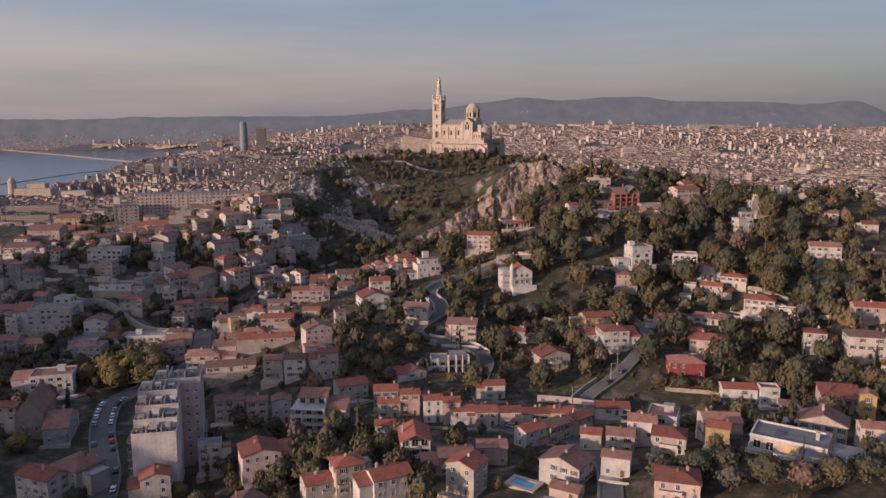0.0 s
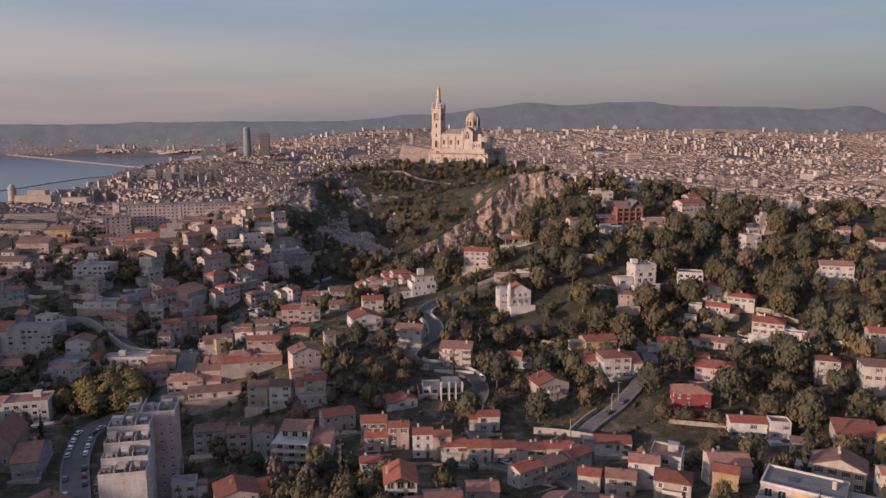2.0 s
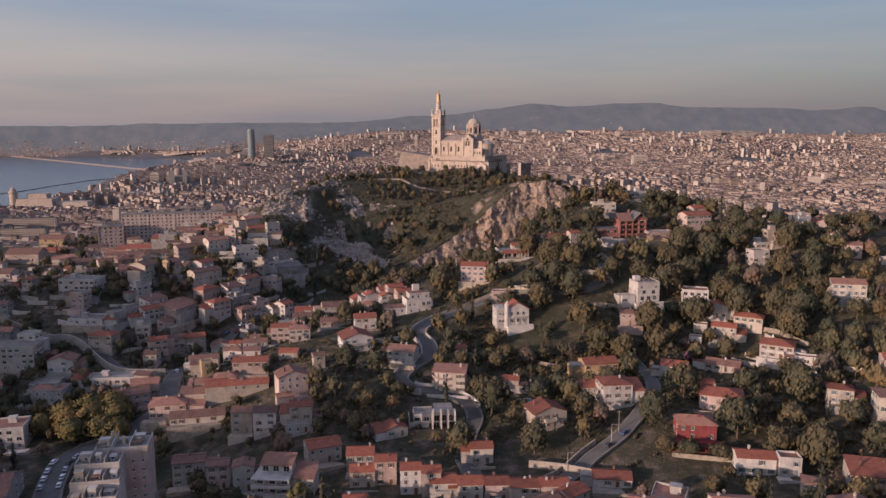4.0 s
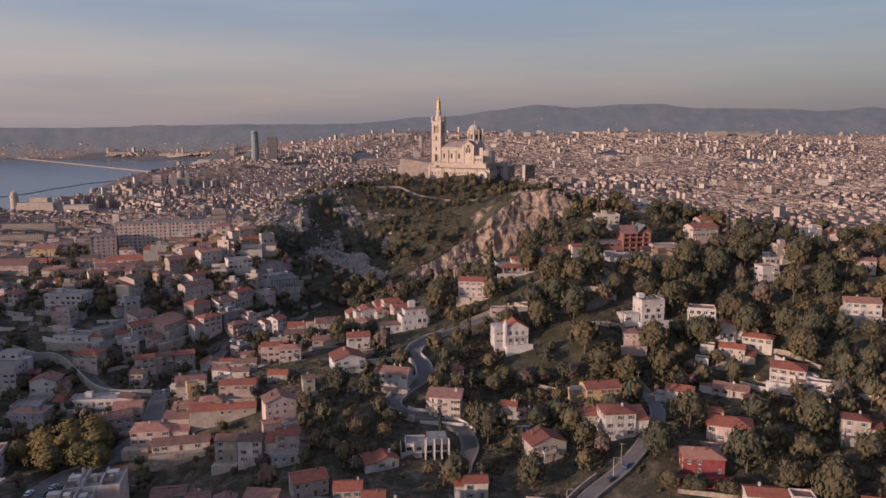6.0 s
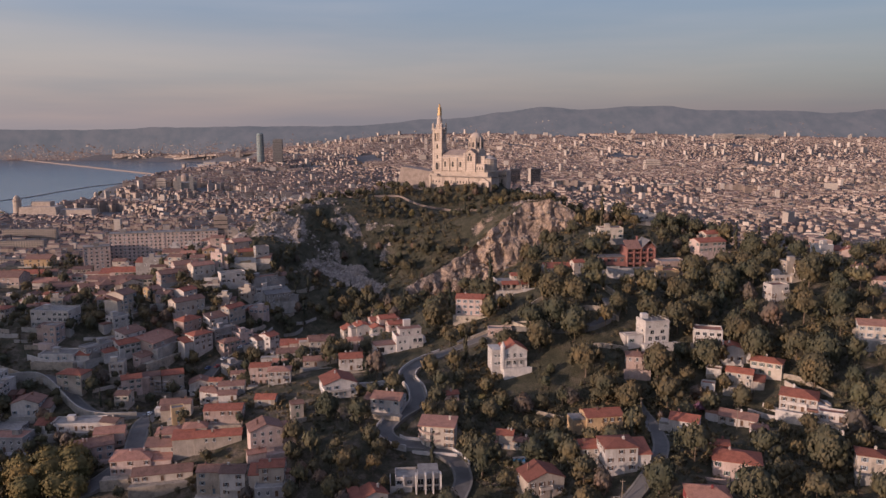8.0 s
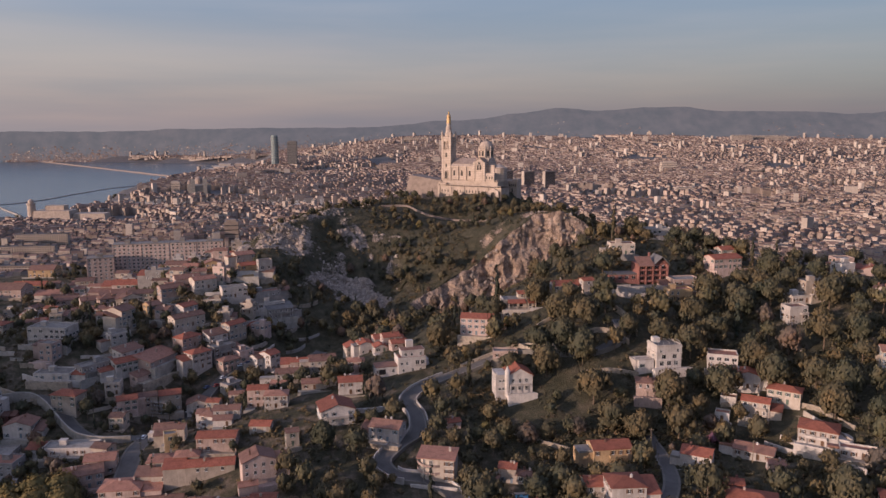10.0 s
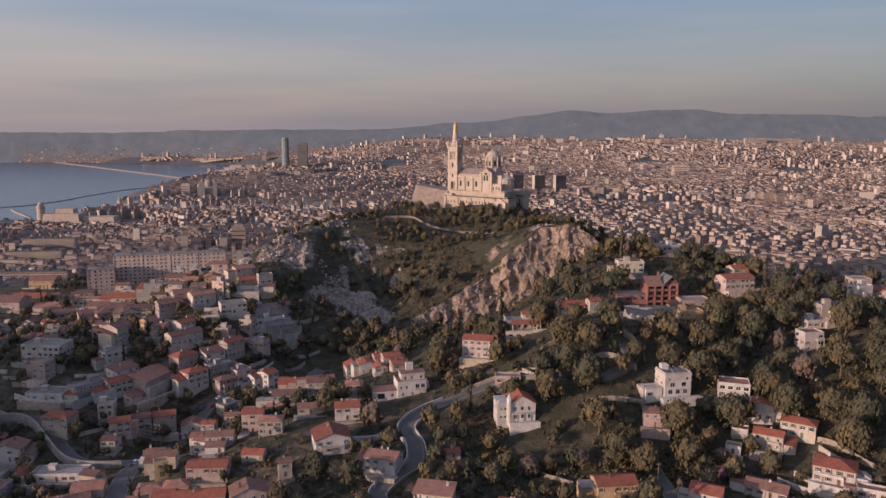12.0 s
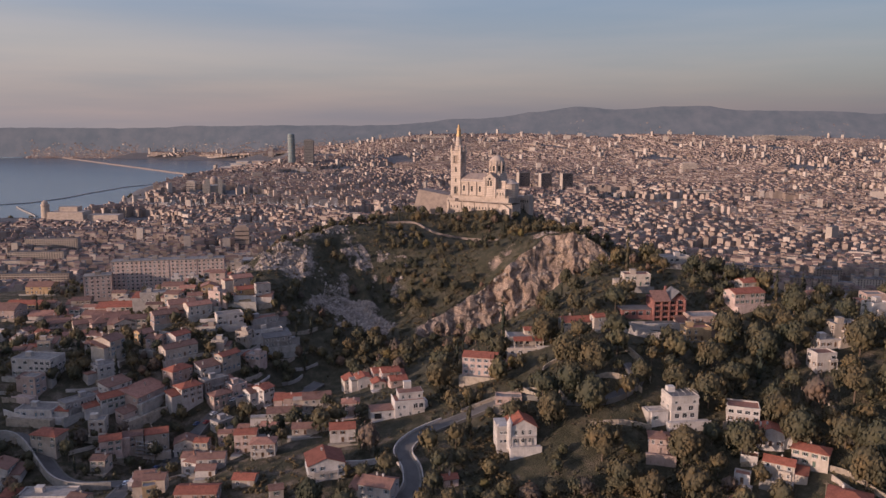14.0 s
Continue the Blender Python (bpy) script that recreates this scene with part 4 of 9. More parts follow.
    if luck.random() < 0.6:
        # garden terrace held by a wall in front of the house
        bm = bmesh.new()
        tw, td = w * luck.uniform(1.0, 1.4), luck.uniform(3, 6)
        box(bm, -tw / 2, tw / 2, -d / 2 - td, -d / 2 - 0.004, -7, -0.1)
        box(bm, -tw / 2, tw / 2, -d / 2 - td, -d / 2 - td + 0.25, -0.1, 0.75)
        part("terrace", bm, luck.choice(["stone_wall", "plaster_" + wall, "concrete"]), ob)
    return ob


house(138, 578, 17.0, 10.0, 2, 14, "f", "white")
house(-216, 497, 22.5, 13.0, 3, -4, "f", "white")
# houses that step up the western slope, along its terraces
house(-186, 516, 10.7, 12.5, 4, 71, "g", "cream", "tile_brown")
house(-182, 502, 11.7, 9.0, 2, 53, "f", "white")
house(-175, 535, 8.0, 9.0, 2, 54, "g", "ochre", "tile_brown")
house(-154, 534, 10.3, 9.0, 2, 60, "g", "white", "tile_red")
house(-150, 524, 19.2, 9.0, 2, 48, "g", "cream", "tile_brown")
house(-122, 525, 12.9, 7.0, 3, 60, "g", "cream", "tile_red")
house(-130, 515, 11.6, 8.0, 2, 48, "s", "white", "tile_brown")
house(-144, 508, 13.1, 9.0, 2, 59, "h", "pink", "tile_red")
house(-170, 489, 14.4, 8.0, 2, 64, "s", "white", "tile_brown")
house(-156, 492, 22.0, 12.0, 1, 72, "s", "pink", "tile_pale")
house(-168, 482, 15.4, 9.0, 2, 49, "g", "white", "tile_red")
house(-155, 482, 22.5, 6.0, 1, 65, "s", "pink", "tile_brown")
house(-134, 497, 12.0, 9.0, 3, 51, "h", "white", "tile_red")
house(-118, 500, 11.1, 8.0, 2, 49, "h", "pink", "tile_brown")
house(-124, 508, 13.8, 8.0, 2, 47, "f", "grey")
house(-112, 509, 9.3, 8.0, 2, 48, "f", "pink")
house(-102, 507, 8.6, 8.0, 2, 51, "g", "white", "tile_brown")
house(-96, 507, 7.7, 9.0, 3, 59, "g", "white", "tile_red")
house(-112, 486, 10.0, 7.0, 1, 56, "f", "grey")
house(-182, 474, 16.7, 8.0, 2, 55, "f", "grey")
house(-155, 453, 9.8, 8.0, 3, 27, "g", "pink", "tile_red")
house(-148, 461, 9.5, 8.0, 3, 24, "g", "cream", "tile_brown")
house(-139, 468, 10.9, 8.0, 3, 22, "g", "cream", "tile_red")
house(-181, 446, 13.5, 9.0, 3, -8, "h", "cream", "tile_red")
house(-158, 450, 5.0, 4.5, 1, 10, "f", "white")
house(-155, 567, 14.6, 10.2, 2, 41, "g", "cream")
house(-133, 586, 20.3, 10.2, 1, 5, "f", "white")
house(-120, 588, 9.3, 5.6, 4, 31, "f", "white")
house(-132, 589, 11.1, 8.9, 2, 34, "g", "ochre")
house(-115, 572, 17.3, 8.6, 1, 36, "f", "grey")
house(-104, 561, 16.7, 9.8, 2, 30, "s", "grey")
house(-199, 468, 19.1, 11.4, 1, 0, "f", "white")
house(-274, 645, 13.4, 10.7, 2, 14, "g", "cream")
house(-285, 618, 21.1, 12.7, 1, 8, "g", "cream")
house(-314, 640, 24.4, 12.2, 1, 5, "g", "ochre")
house(-262, 594, 14.3, 11.5, 2, 31, "g", "pink")
house(-240, 586, 14.2, 9.9, 2, 36, "g", "cream")
house(-225, 610, 18.6, 13.0, 2, 10, "g", "pink")
house(-194, 563, 15.4, 10.8, 2, 16, "g", "cream")
house(-173, 559, 14.8, 10.4, 2, 38, "g", "pink")
house(-223, 579, 15.5, 12.4, 2, 36, "h", "pink")
house(-157, 593, 10.3, 9.3, 2, 20, "G", "ochre")
house(-156, 608, 9.8, 7.9, 3, 10, "g", "pink")
house(-162, 581, 9.2, 7.4, 2, 18, "g", "cream")
house(-194, 623, 14.4, 10.1, 2, 8, "g", "pink")
house(-237, 570, 15.0, 10.0, 1, 34, "g", "cream")
house(-137, 597, 12.9, 10.3, 3, 36, "g", "cream")
house(-331, 688, 20.2, 14.1, 2, 5, "g", "ochre")
house(-194, 427, 12.8, 10.3, 2, 6, "G", "white")
house(-217, 438, 9.4, 7.5, 4, 0, "f", "white")
house(-209, 436, 8.2, 6.6, 1, 4, "g", "red")
house(-125, 470, 11.1, 8.9, 2, 18, "G", "white")
house(-91, 417, 11.7, 7.0, 2, 10, "g", "white")
house(-105, 473, 7.7, 5.4, 2, 10, "g", "pink")
house(-69, 420, 10.3, 7.2, 2, 8, "h", "white")
house(-92, 469, 10.2, 8.2, 2, 8, "g", "cream")
house(-91, 411, 8.1, 6.5, 1, 8, "g", "white")
house(-86, 389, 16.1, 8.1, 2, 6, "g", "pink")
house(-110, 398, 5.4, 4.5, 2, 24, "f", "ochre")
house(-108, 385, 11.9, 8.4, 1, 12, "h", "cream")
house(-96, 381, 9.6, 6.7, 2, 12, "h", "cream")
house(-85, 377, 18.9, 7.6, 1, 12, "g", "cream")
house(-100, 376, 16.2, 8.1, 1, 8, "g", "cream")
house(-118, 369, 15.6, 10.9, 2, 10, "h", "pink")
house(-103, 362, 22.8, 8.1, 1, 14, "g", "cream")
house(-63, 367, 12.6, 9.5, 3, 24, "G", "pink")
house(-64, 357, 7.0, 4.5, 2, 24, "g", "pink")
house(-55, 344, 9.6, 7.7, 2, 8, "g", "pink")
house(-53, 339, 12.5, 8.8, 1, 8, "f", "grey")
house(-136, 388, 12.3, 8.6, 2, 16, "g", "pink")
house(-139, 379, 14.9, 10.4, 2, 28, "g", "pink")
house(-162, 412, 23.1, 9.2, 1, 6, "f", "white")
house(-188, 400, 17.0, 10.0, 2, 0, "f", "grey")
house(-75, 473, 16.6, 8.3, 2, 12, "g", "white")
house(-61, 484, 14.3, 10.0, 2, 16, "g", "cream")
house(-56, 441, 11.9, 7.1, 1, 10, "g", "cream")
house(-37, 431, 11.1, 7.8, 2, 12, "g", "white")
house(-39, 461, 8.2, 6.5, 2, 10, "h", "pink")
house(23, 481, 16.9, 10.2, 3, -8, "g", "pink")
house(36, 446, 11.7, 5.8, 1, 0, "f", "pink")
house(73, 500, 19.3, 9.6, 1, 8, "g", "cream")
house(82, 497, 6.5, 5.2, 2, 20, "g", "cream")
house(-39, 404, 14.5, 13.0, 2, 20, "G", "white", "tile_red")
# the close group of red roofs on the spur
house(-52, 531, 9.5, 8.5, 2, 24, "G", "cream", "tile_red")
house(-43, 519, 8.0, 9.0, 2, 24, "G", "white", "tile_red")
house(-34, 523, 9.0, 9.5, 2, 20, "g", "pink", "tile_red")
house(-27, 512, 10.0, 8.0, 2, 22, "g", "pink", "tile_red")
house(-32, 503, 7.0, 7.0, 1, 22, "G", "white", "tile_red")
house(-21, 499, 9.0, 8.0, 1, 20, "g", "pink", "tile_red")
house(-54, 386, 5.3, 4.8, 2, 20, "g", "cream")
house(-15, 391, 13.2, 9.2, 2, -14, "g", "white")
house(12, 401, 5.8, 4.7, 1, 20, "g", "pink")
house(-15.5, 331, 9.0, 7.5, 1, 24, "G", "white")
house(34, 366, 6.7, 6.0, 2, -10, "g", "cream")
house(28, 364, 5.6, 4.5, 1, -8, "g", "cream")
house(41, 364, 7.4, 5.2, 1, -16, "g", "cream")
house(44, 331, 13.6, 10.5, 2, 18, "G", "cream", "tile_red")
house(72, 337, 11.8, 10.5, 3, 6, "h", "white", "tile_red")
house(63, 344, 8.0, 8.0, 2, 6, "g", "cream", "tile_red")
house(74, 377, 15.5, 9.3, 2, 10, "g", "ochre")
house(137, 508, 15.6, 10.9, 2, 10, "f", "pink")
house(131, 496, 13.0, 8.0, 2, 10, "f", "ochre")
house(164, 527, 18.2, 10.9, 2, 18, "g", "pink")
house(170, 542, 9.4, 7.5, 2, 18, "g", "cream")
house(109, 543, 14.7, 8.8, 2, 4, "f", "cream")
house(176, 456, 9.5, 7.5, 2, 12, "f", "white")
house(184, 470, 12.4, 7.8, 1, 12, "f", "white")
house(193, 476, 13.2, 8.1, 2, 12, "f", "cream")
house(217, 496, 9.1, 7.3, 2, 20, "f", "white")
house(203, 413, 15.6, 9.4, 2, -14, "g", "cream")
house(98, 428, 7.3, 6.6, 1, 12, "f", "white")
house(134, 430, 12.8, 9.0, 2, -14, "f", "white")
house(141, 418, 10.5, 8.4, 2, -12, "G", "white")
house(153, 406, 13.1, 7.9, 2, -30, "h", "cream", "tile_red")
house(140, 403, 11.3, 6.8, 2, -26, "g", "cream")
house(131, 410, 6.4, 5.1, 1, -24, "f", "white")
house(126, 402, 5.8, 4.6, 1, -24, "f", "white")
house(155, 378, 13.9, 11.1, 2, -28, "h", "white", "tile_red")
house(161, 360, 12.4, 5.0, 1, -22, "f", "white")
house(97, 415, 9.5, 7.6, 2, -8, "h", "pink")
house(106, 369, 11.2, 9.0, 2, -24, "g", "white", "tile_red")
house(131, 378, 14.8, 8.9, 1, -30, "g", "white", "tile_brown")
house(134, 365, 6.1, 4.9, 1, -10, "g", "pink")
house(110, 341, 6.2, 4.9, 2, -10, "g", "red")
house(113, 332, 15.8, 11.1, 2, -18, "h", "pink", "tile_red")
house(97, 314, 13.6, 9.4, 2, -6, "h", "crimson")
house(156, 326, 8.9, 7.1, 2, -20, "h", "cream")
house(219, 460, 7.4, 5.9, 2, -30, "G", "cream")
house(222, 446, 8.9, 6.2, 2, -20, "g", "pink")
house(-181, 350, 17.9, 12.6, 3, 14, "f", "white")
house(167, 306, 16.2, 9.7, 3, -14, "h", "cream")
house(183, 330, 17.3, 8.6, 2, -16, "g", "pink")
house(-219, 428, 22.7, 13.6, 4, 6, "f", "white")
house(-231, 404, 11.8, 9.4, 2, 4, "g", "grey")
house(-222, 408, 16.4, 11.5, 1, 4, "g", "cream")
house(-195, 411, 13.5, 9.5, 1, 4, "f", "grey")
house(-248, 437, 14.0, 11.2, 2, 4, "g", "cream")
house(-305, 561, 22.3, 15.6, 2, 4, "g", "cream")
house(-315, 615, 24.2, 16.9, 2, 4, "g", "pink")
house(-286, 506, 12.3, 8.6, 2, 4, "g", "grey")
house(-217, 585, 15.2, 10.6, 2, 32, "g", "cream")
house(-199, 559, 12.4, 9.9, 2, 32, "G", "cream")
house(-239, 603, 17.9, 12.5, 2, 6, "g", "pink")
house(-167, 571, 15.9, 11.1, 2, 32, "g", "pink")
house(-198, 602, 17.3, 10.4, 3, 6, "f", "grey")
house(-111, 565, 17.4, 10.4, 1, 30, "f", "white")
house(-133, 561, 15.7, 9.4, 2, 30, "f", "white")
house(-76, 498, 11.3, 7.9, 2, 10, "g", "pink")

# the lower streets, nearest the start of the flight
house(18, 312, 8.3, 6.6, 2, 4, "g", "cream", "tile_red")
house(4, 288, 9.0, 7.2, 2, 4, "g", "white", "tile_red")
house(13, 287, 8.4, 6.7, 2, 4, "g", "cream", "tile_red")
house(22, 287, 8.2, 6.6, 2, 4, "g", "pink", "tile_red")
house(31, 285, 9.6, 6.8, 2, 2, "g", "cream", "tile_red")
house(41, 285, 9.5, 6.6, 2, 0, "g", "pink", "tile_red")
house(27, 265, 9.3, 6.5, 2, 34, "g", "white", "tile_red")
house(36, 270, 9.5, 6.5, 2, 36, "g", "cream", "tile_brown")
house(46, 278, 9.0, 6.5, 2, 38, "g", "cream", "tile_red")
house(62, 293, 13.0, 7.8, 1, -6, "g", "white", "tile_red")
house(46, 255, 6.8, 6.0, 2, -14, "g", "cream", "tile_red")
house(54, 248, 8.9, 6.5, 2, -14, "g", "cream", "tile_pale")
house(62, 252, 9.0, 7.0, 3, -14, "g", "white", "tile_pale")
house(47, 225, 8.2, 5.7, 2, -18, "g", "white", "tile_brown")
house(0, 239, 10.9, 7.7, 2, 6, "g", "pink", "tile_pale")
house(12, 247, 9.6, 6.8, 2, 2, "g", "pink", "tile_pale")
house(3, 224, 9.3, 8.4, 3, -32, "G", "cream", "tile_red")
house(-80, 350, 8.5, 6.8, 3, 2, "g", "cream", "tile_brown")
house(-69, 345, 9.4, 7.5, 3, 2, "g", "white", "tile_brown")
house(-54, 343, 9.1, 7.3, 3, 6, "g", "cream", "tile_red")
house(-41, 315, 12.4, 9.0, 2, 22, "g", "cream", "tile_red")
house(-78, 308, 7.9, 6.3, 3, 10, "g", "pink", "tile_brown")
house(-67, 302, 7.2, 6.5, 3, 10, "G", "white", "tile_brown")
house(-92, 318, 11.7, 8.2, 3, 12, "g", "grey", "tile_brown")
house(-66, 259, 12.6, 11.4, 3, 22, "G", "pink", "tile_red")
house(-42, 231, 8.7, 7.5, 2, 24, "g", "cream", "tile_red")
house(-33, 232, 8.9, 7.5, 3, 24, "h", "cream", "tile_red")
house(-20, 225, 12.0, 8.0, 2, 26, "g", "white", "tile_red")
house(-26, 308, 9.8, 7.8, 2, 4, "g", "cream", "tile_red")
house(-16, 297, 7.5, 6.0, 3, 4, "g", "pink", "tile_red")
house(-7, 291, 6.9, 6.2, 3, 4, "g", "white", "tile_red")
house(0, 289, 6.4, 5.8, 3, 4, "g", "pink", "tile_red")
house(-24, 296, 8.6, 6.5, 2, 4, "g", "cream", "tile_red")
house(-24, 274, 7.5, 5.5, 2, 4, "g", "white", "tile_red")
house(111, 294, 12.7, 7.6, 2, -8, "g", "white", "tile_red")
house(121, 290, 7.0, 5.6, 2, -8, "f", "white")
house(71, 258, 9.6, 9.6, 3, -24, "f", "white")
house(86, 248, 11.9, 9.5, 2, -6, "g", "cream", "tile_pale")
house(119, 269, 6.4, 5.7, 2, -20, "h", "cream", "tile_pale")
house(137, 270, 13.3, 9.3, 2, -14, "s", "cream", "tile_red")
house(138, 255, 5.0, 5.5, 3, -24, "G", "yellow", "tile_pale")
house(123, 226, 8.1, 5.7, 2, -14, "g", "cream", "tile_pale")
house(81, 236, 7.0, 6.0, 2, -24, "g", "ochre", "tile_red")
house(66, 236, 10.0, 8.0, 2, -20, "h", "cream", "tile_red")
house(58, 204, 11.2, 9.0, 2, -16, "h", "pink", "tile_red")
house(-97, 247, 9.1, 7.3, 4, 20, "G", "cream", "tile_red")
house(-140, 259, 14.8, 8.9, 3, -22, "g", "cream", "tile_red")
house(-131, 266, 13.1, 11.8, 3, -28, "h", "grey", "tile_brown")
house(-175, 304, 9.1, 6.3, 3, -8, "g", "cream", "tile_red")
house(-96, 284, 8.6, 6.9, 3, 14, "s", "grey", "tile_brown")
house(-86, 270, 7.9, 6.3, 3, 14, "f", "white")
house(114, 237, 13.5, 9.4, 2, -30, "G", "cream", "tile_pale")
house(-155, 303, 9.0, 20.0, 2, 14, "g", "grey", "tile_brown")
house(33, 228, 12.9, 10.3, 2, -36, "G", "white", "tile_pale")
house(31, 216, 8.5, 5.5, 1, -30, "g", "pink", "tile_pale")


def near_road(x, y, margin):
    return any(np.min((line[:, 0] - x) ** 2 + (line[:, 1] - y) ** 2) < (ROAD_HALF[k] + margin) ** 2 for k, line in ROAD_LINES.items())


# small houses packed between the larger ones on the western slope
packed = 0
for attempt in range(2600):
    x, y = luck.uniform(-330, -66), luck.uniform(395, 660)
    w, d = luck.uniform(6.5, 10.5), luck.uniform(6, 8.5)
    r = 0.5 * math.hypot(w, d)
    if packed >= 85 or (x > -95 and y > 480) or (y > 585 and x > -150):
        continue
    if near_road(x, y, r) or any((x - hx) ** 2 + (y - hy) ** 2 < (r * 0.9 + hr * 0.85) ** 2 for hx, hy, hr in FOOTPRINTS):
        continue
    house(x, y, w, d, luck.choice((1, 2, 2, 2, 3)), luck.uniform(-14, 20), luck.choice("gggGhfff"), luck.choice(["white", "cream", "pink", "grey", "cream", "white"]))
    packed += 1


# and between those of the lower streets
packed = 0
for attempt in range(5000):
    x, y = luck.uniform(-70, 215), luck.uniform(165, 345)
    w, d = luck.uniform(7.5, 12.5), luck.uniform(6.5, 9.5)
    r = 0.5 * math.hypot(w, d)
    if packed >= 16 or (y > 206 and -60 < x < 140) or (-62 < x < -14 and 222 < y < 282) or (66 < x < 125 and y < 240) or (60 < x < 190 and y > 300) or (y > 306 and x > -24):
        continue
    if near_road(x, y, r * 0.8) or any((x - hx) ** 2 + (y - hy) ** 2 < (r * 0.8 + hr * 0.78) ** 2 for hx, hy, hr in FOOTPRINTS):
        continue
    house(x, y, w, d, luck.choice((1, 2, 2, 2, 3)), luck.choice((-24, -12, 4, 12, 20)) + luck.uniform(-4, 4), luck.choice("ggggGhfs"), luck.choice(["white", "cream", "pink", "cream", "white", "pink"]))
    packed += 1
# villas scattered through the gardens of the eastern slope
packed = 0
for attempt in range(900):
    x, y = luck.uniform(60, 250), luck.uniform(345, 560)
    w, d = luck.uniform(8, 12), luck.uniform(7, 9)
    if packed >= 7 or x < 196 or (x < 140 and y > 500) or math.hypot(x - 110, y - 495) < 36:
        continue
    if near_road(x, y, 7) or any((x - hx) ** 2 + (y - hy) ** 2 < (9 + hr) ** 2 for hx, hy, hr in FOOTPRINTS):
        continue
    house(x, y, w, d, luck.choice((1, 2, 2)), luck.uniform(-20, 24), luck.choice("ggGhf"), luck.choice(["white", "cream", "pink", "cream"]))
    packed += 1


def shapes(ob):
    """A maker of box parts for one thing."""
    def made(name, material, *boxes):
        bm = bmesh.new()
        for q in boxes:
            box(bm, *q)
        return part(name, bm, material, ob)
    return made


def fin_house(x, y, yaw):
    """White modern house of upright slabs, recessed bays between them and a roof terrace."""
    FOOTPRINTS.extend([(x, y, 9), (x - 2, y - 9, 6)])
    ob = thing("modern_house", pose(x, y, ground_at(x, y), 0, 0, yaw), "white modern house with tall fins and recessed bays", "house")
    made = shapes(ob)
    made("wall", "plaster_white", (-9, 7, -1, 5, -6, 4.2), (-1, 7, -3, -1, -6, 6.4))
    made("garden_wall", "plaster_white", (-11, -10.7, -4, 4, -6, 3.4), (-10.7, -3, -4, -3.7, -6, 2.2))
    for q in (-1.6, 1.8, 4.6, 7.3):
        made("fin", "plaster_white", (q - 0.25, q + 0.25, -5.4, -3, -6, 6.9))
    made("fin", "plaster_white", (-6.2, -5.8, -3.4, -1, -6, 4.9))
    for q, w in ((0.1, 2.4), (3.2, 2.0), (5.9, 1.9)):
        for h in (-1.0, 2.0):
            link_mesh("window", window_mesh(w - 0.3, 2.3, ""), ob, pose(q, -3, h))
    for q in (-7.6, -3.8):
        link_mesh("window", window_mesh(1.9, 1.5, ""), ob, pose(q, -1, 1.4))
    made("roof_terrace", "gravel_roof", (-8.8, -1.05, -0.8, 4.8, 4.204, 4.35), (-0.8, 6.8, -2.8, 4.8, 6.404, 6.5))
    made("parapet", "plaster_white", (-9, -1.05, 4.8, 5, 4.204, 5.2), (-9, -8.8, -1, 4.8, 4.204, 5.2))


def bow_house(x, y, yaw):
    """Cream house with a rounded front of banded balconies under a low tiled roof."""
    FOOTPRINTS.extend([(x, y, 9), (x - 2, y - 9, 7)])
    ob = thing("house", pose(x, y, ground_at(x, y), 0, 0, yaw), "cream three-storey house with a rounded balcony front", "house")
    made = shapes(ob)
    made("wall", "plaster_cream", (-2, 7, -4, 5, -7, 9))
    bm = bmesh.new()
    tube(bm, [(5.2, -7), (5.2, 9)], 20, True, 0, -2, 1.0)
    part("rounded_front", bm, "plaster_cream", ob)
    for h in (2.8, 5.8):
        bm = bmesh.new()
        tube(bm, [(6.2, h), (6.2, h + 1.0), (6.05, h + 1.0), (6.05, h + 0.15), (5.21, h + 0.15), (5.21, h)], 20, False, 0, -2, 1.0)
        part("balcony", bm, "plaster_pink", ob)
    for h in (0.3, 3.2, 6.2):
        for a in (-60, -30, 0, 30):
            link_mesh("window", window_mesh(1.0, 2.2, ""), ob, pose(-2, 1.0, 0) @ pose(0, 0, 0, 0, 0, a) @ pose(0, -5.2, h))
        for q in (4.2, 6.0):
            link_mesh("window", window_mesh(1.0, 1.45, "brown"), ob, pose(q, -4, h + 0.5))
    bm = bmesh.new()
    prism(bm, [(-4.6, 9.0), (5.6, 9.9), (5.6, 10.15), (-4.6, 9.25)], -7.6, 7.5, "x")
    part("roof", bm, "tile_pale", ob)
    made("chimney", "plaster_cream", (4, 4.8, 2, 2.7, 9, 11.4))
    made("terrace_wall", "plaster_white", (-9, 9, -8.6, -8.2, -7, 0.4))


fin_house(1, 339.5, 6)
bow_house(7, 367.5, -8)


def window_row(ob, xs, y, z, w=1.0, h=1.45, shutter="", turn=0):
    for q in xs:
        link_mesh("window", window_mesh(w, h, shutter), ob, pose(0, 0, 0, 0, 0, turn) @ pose(q, y, z))


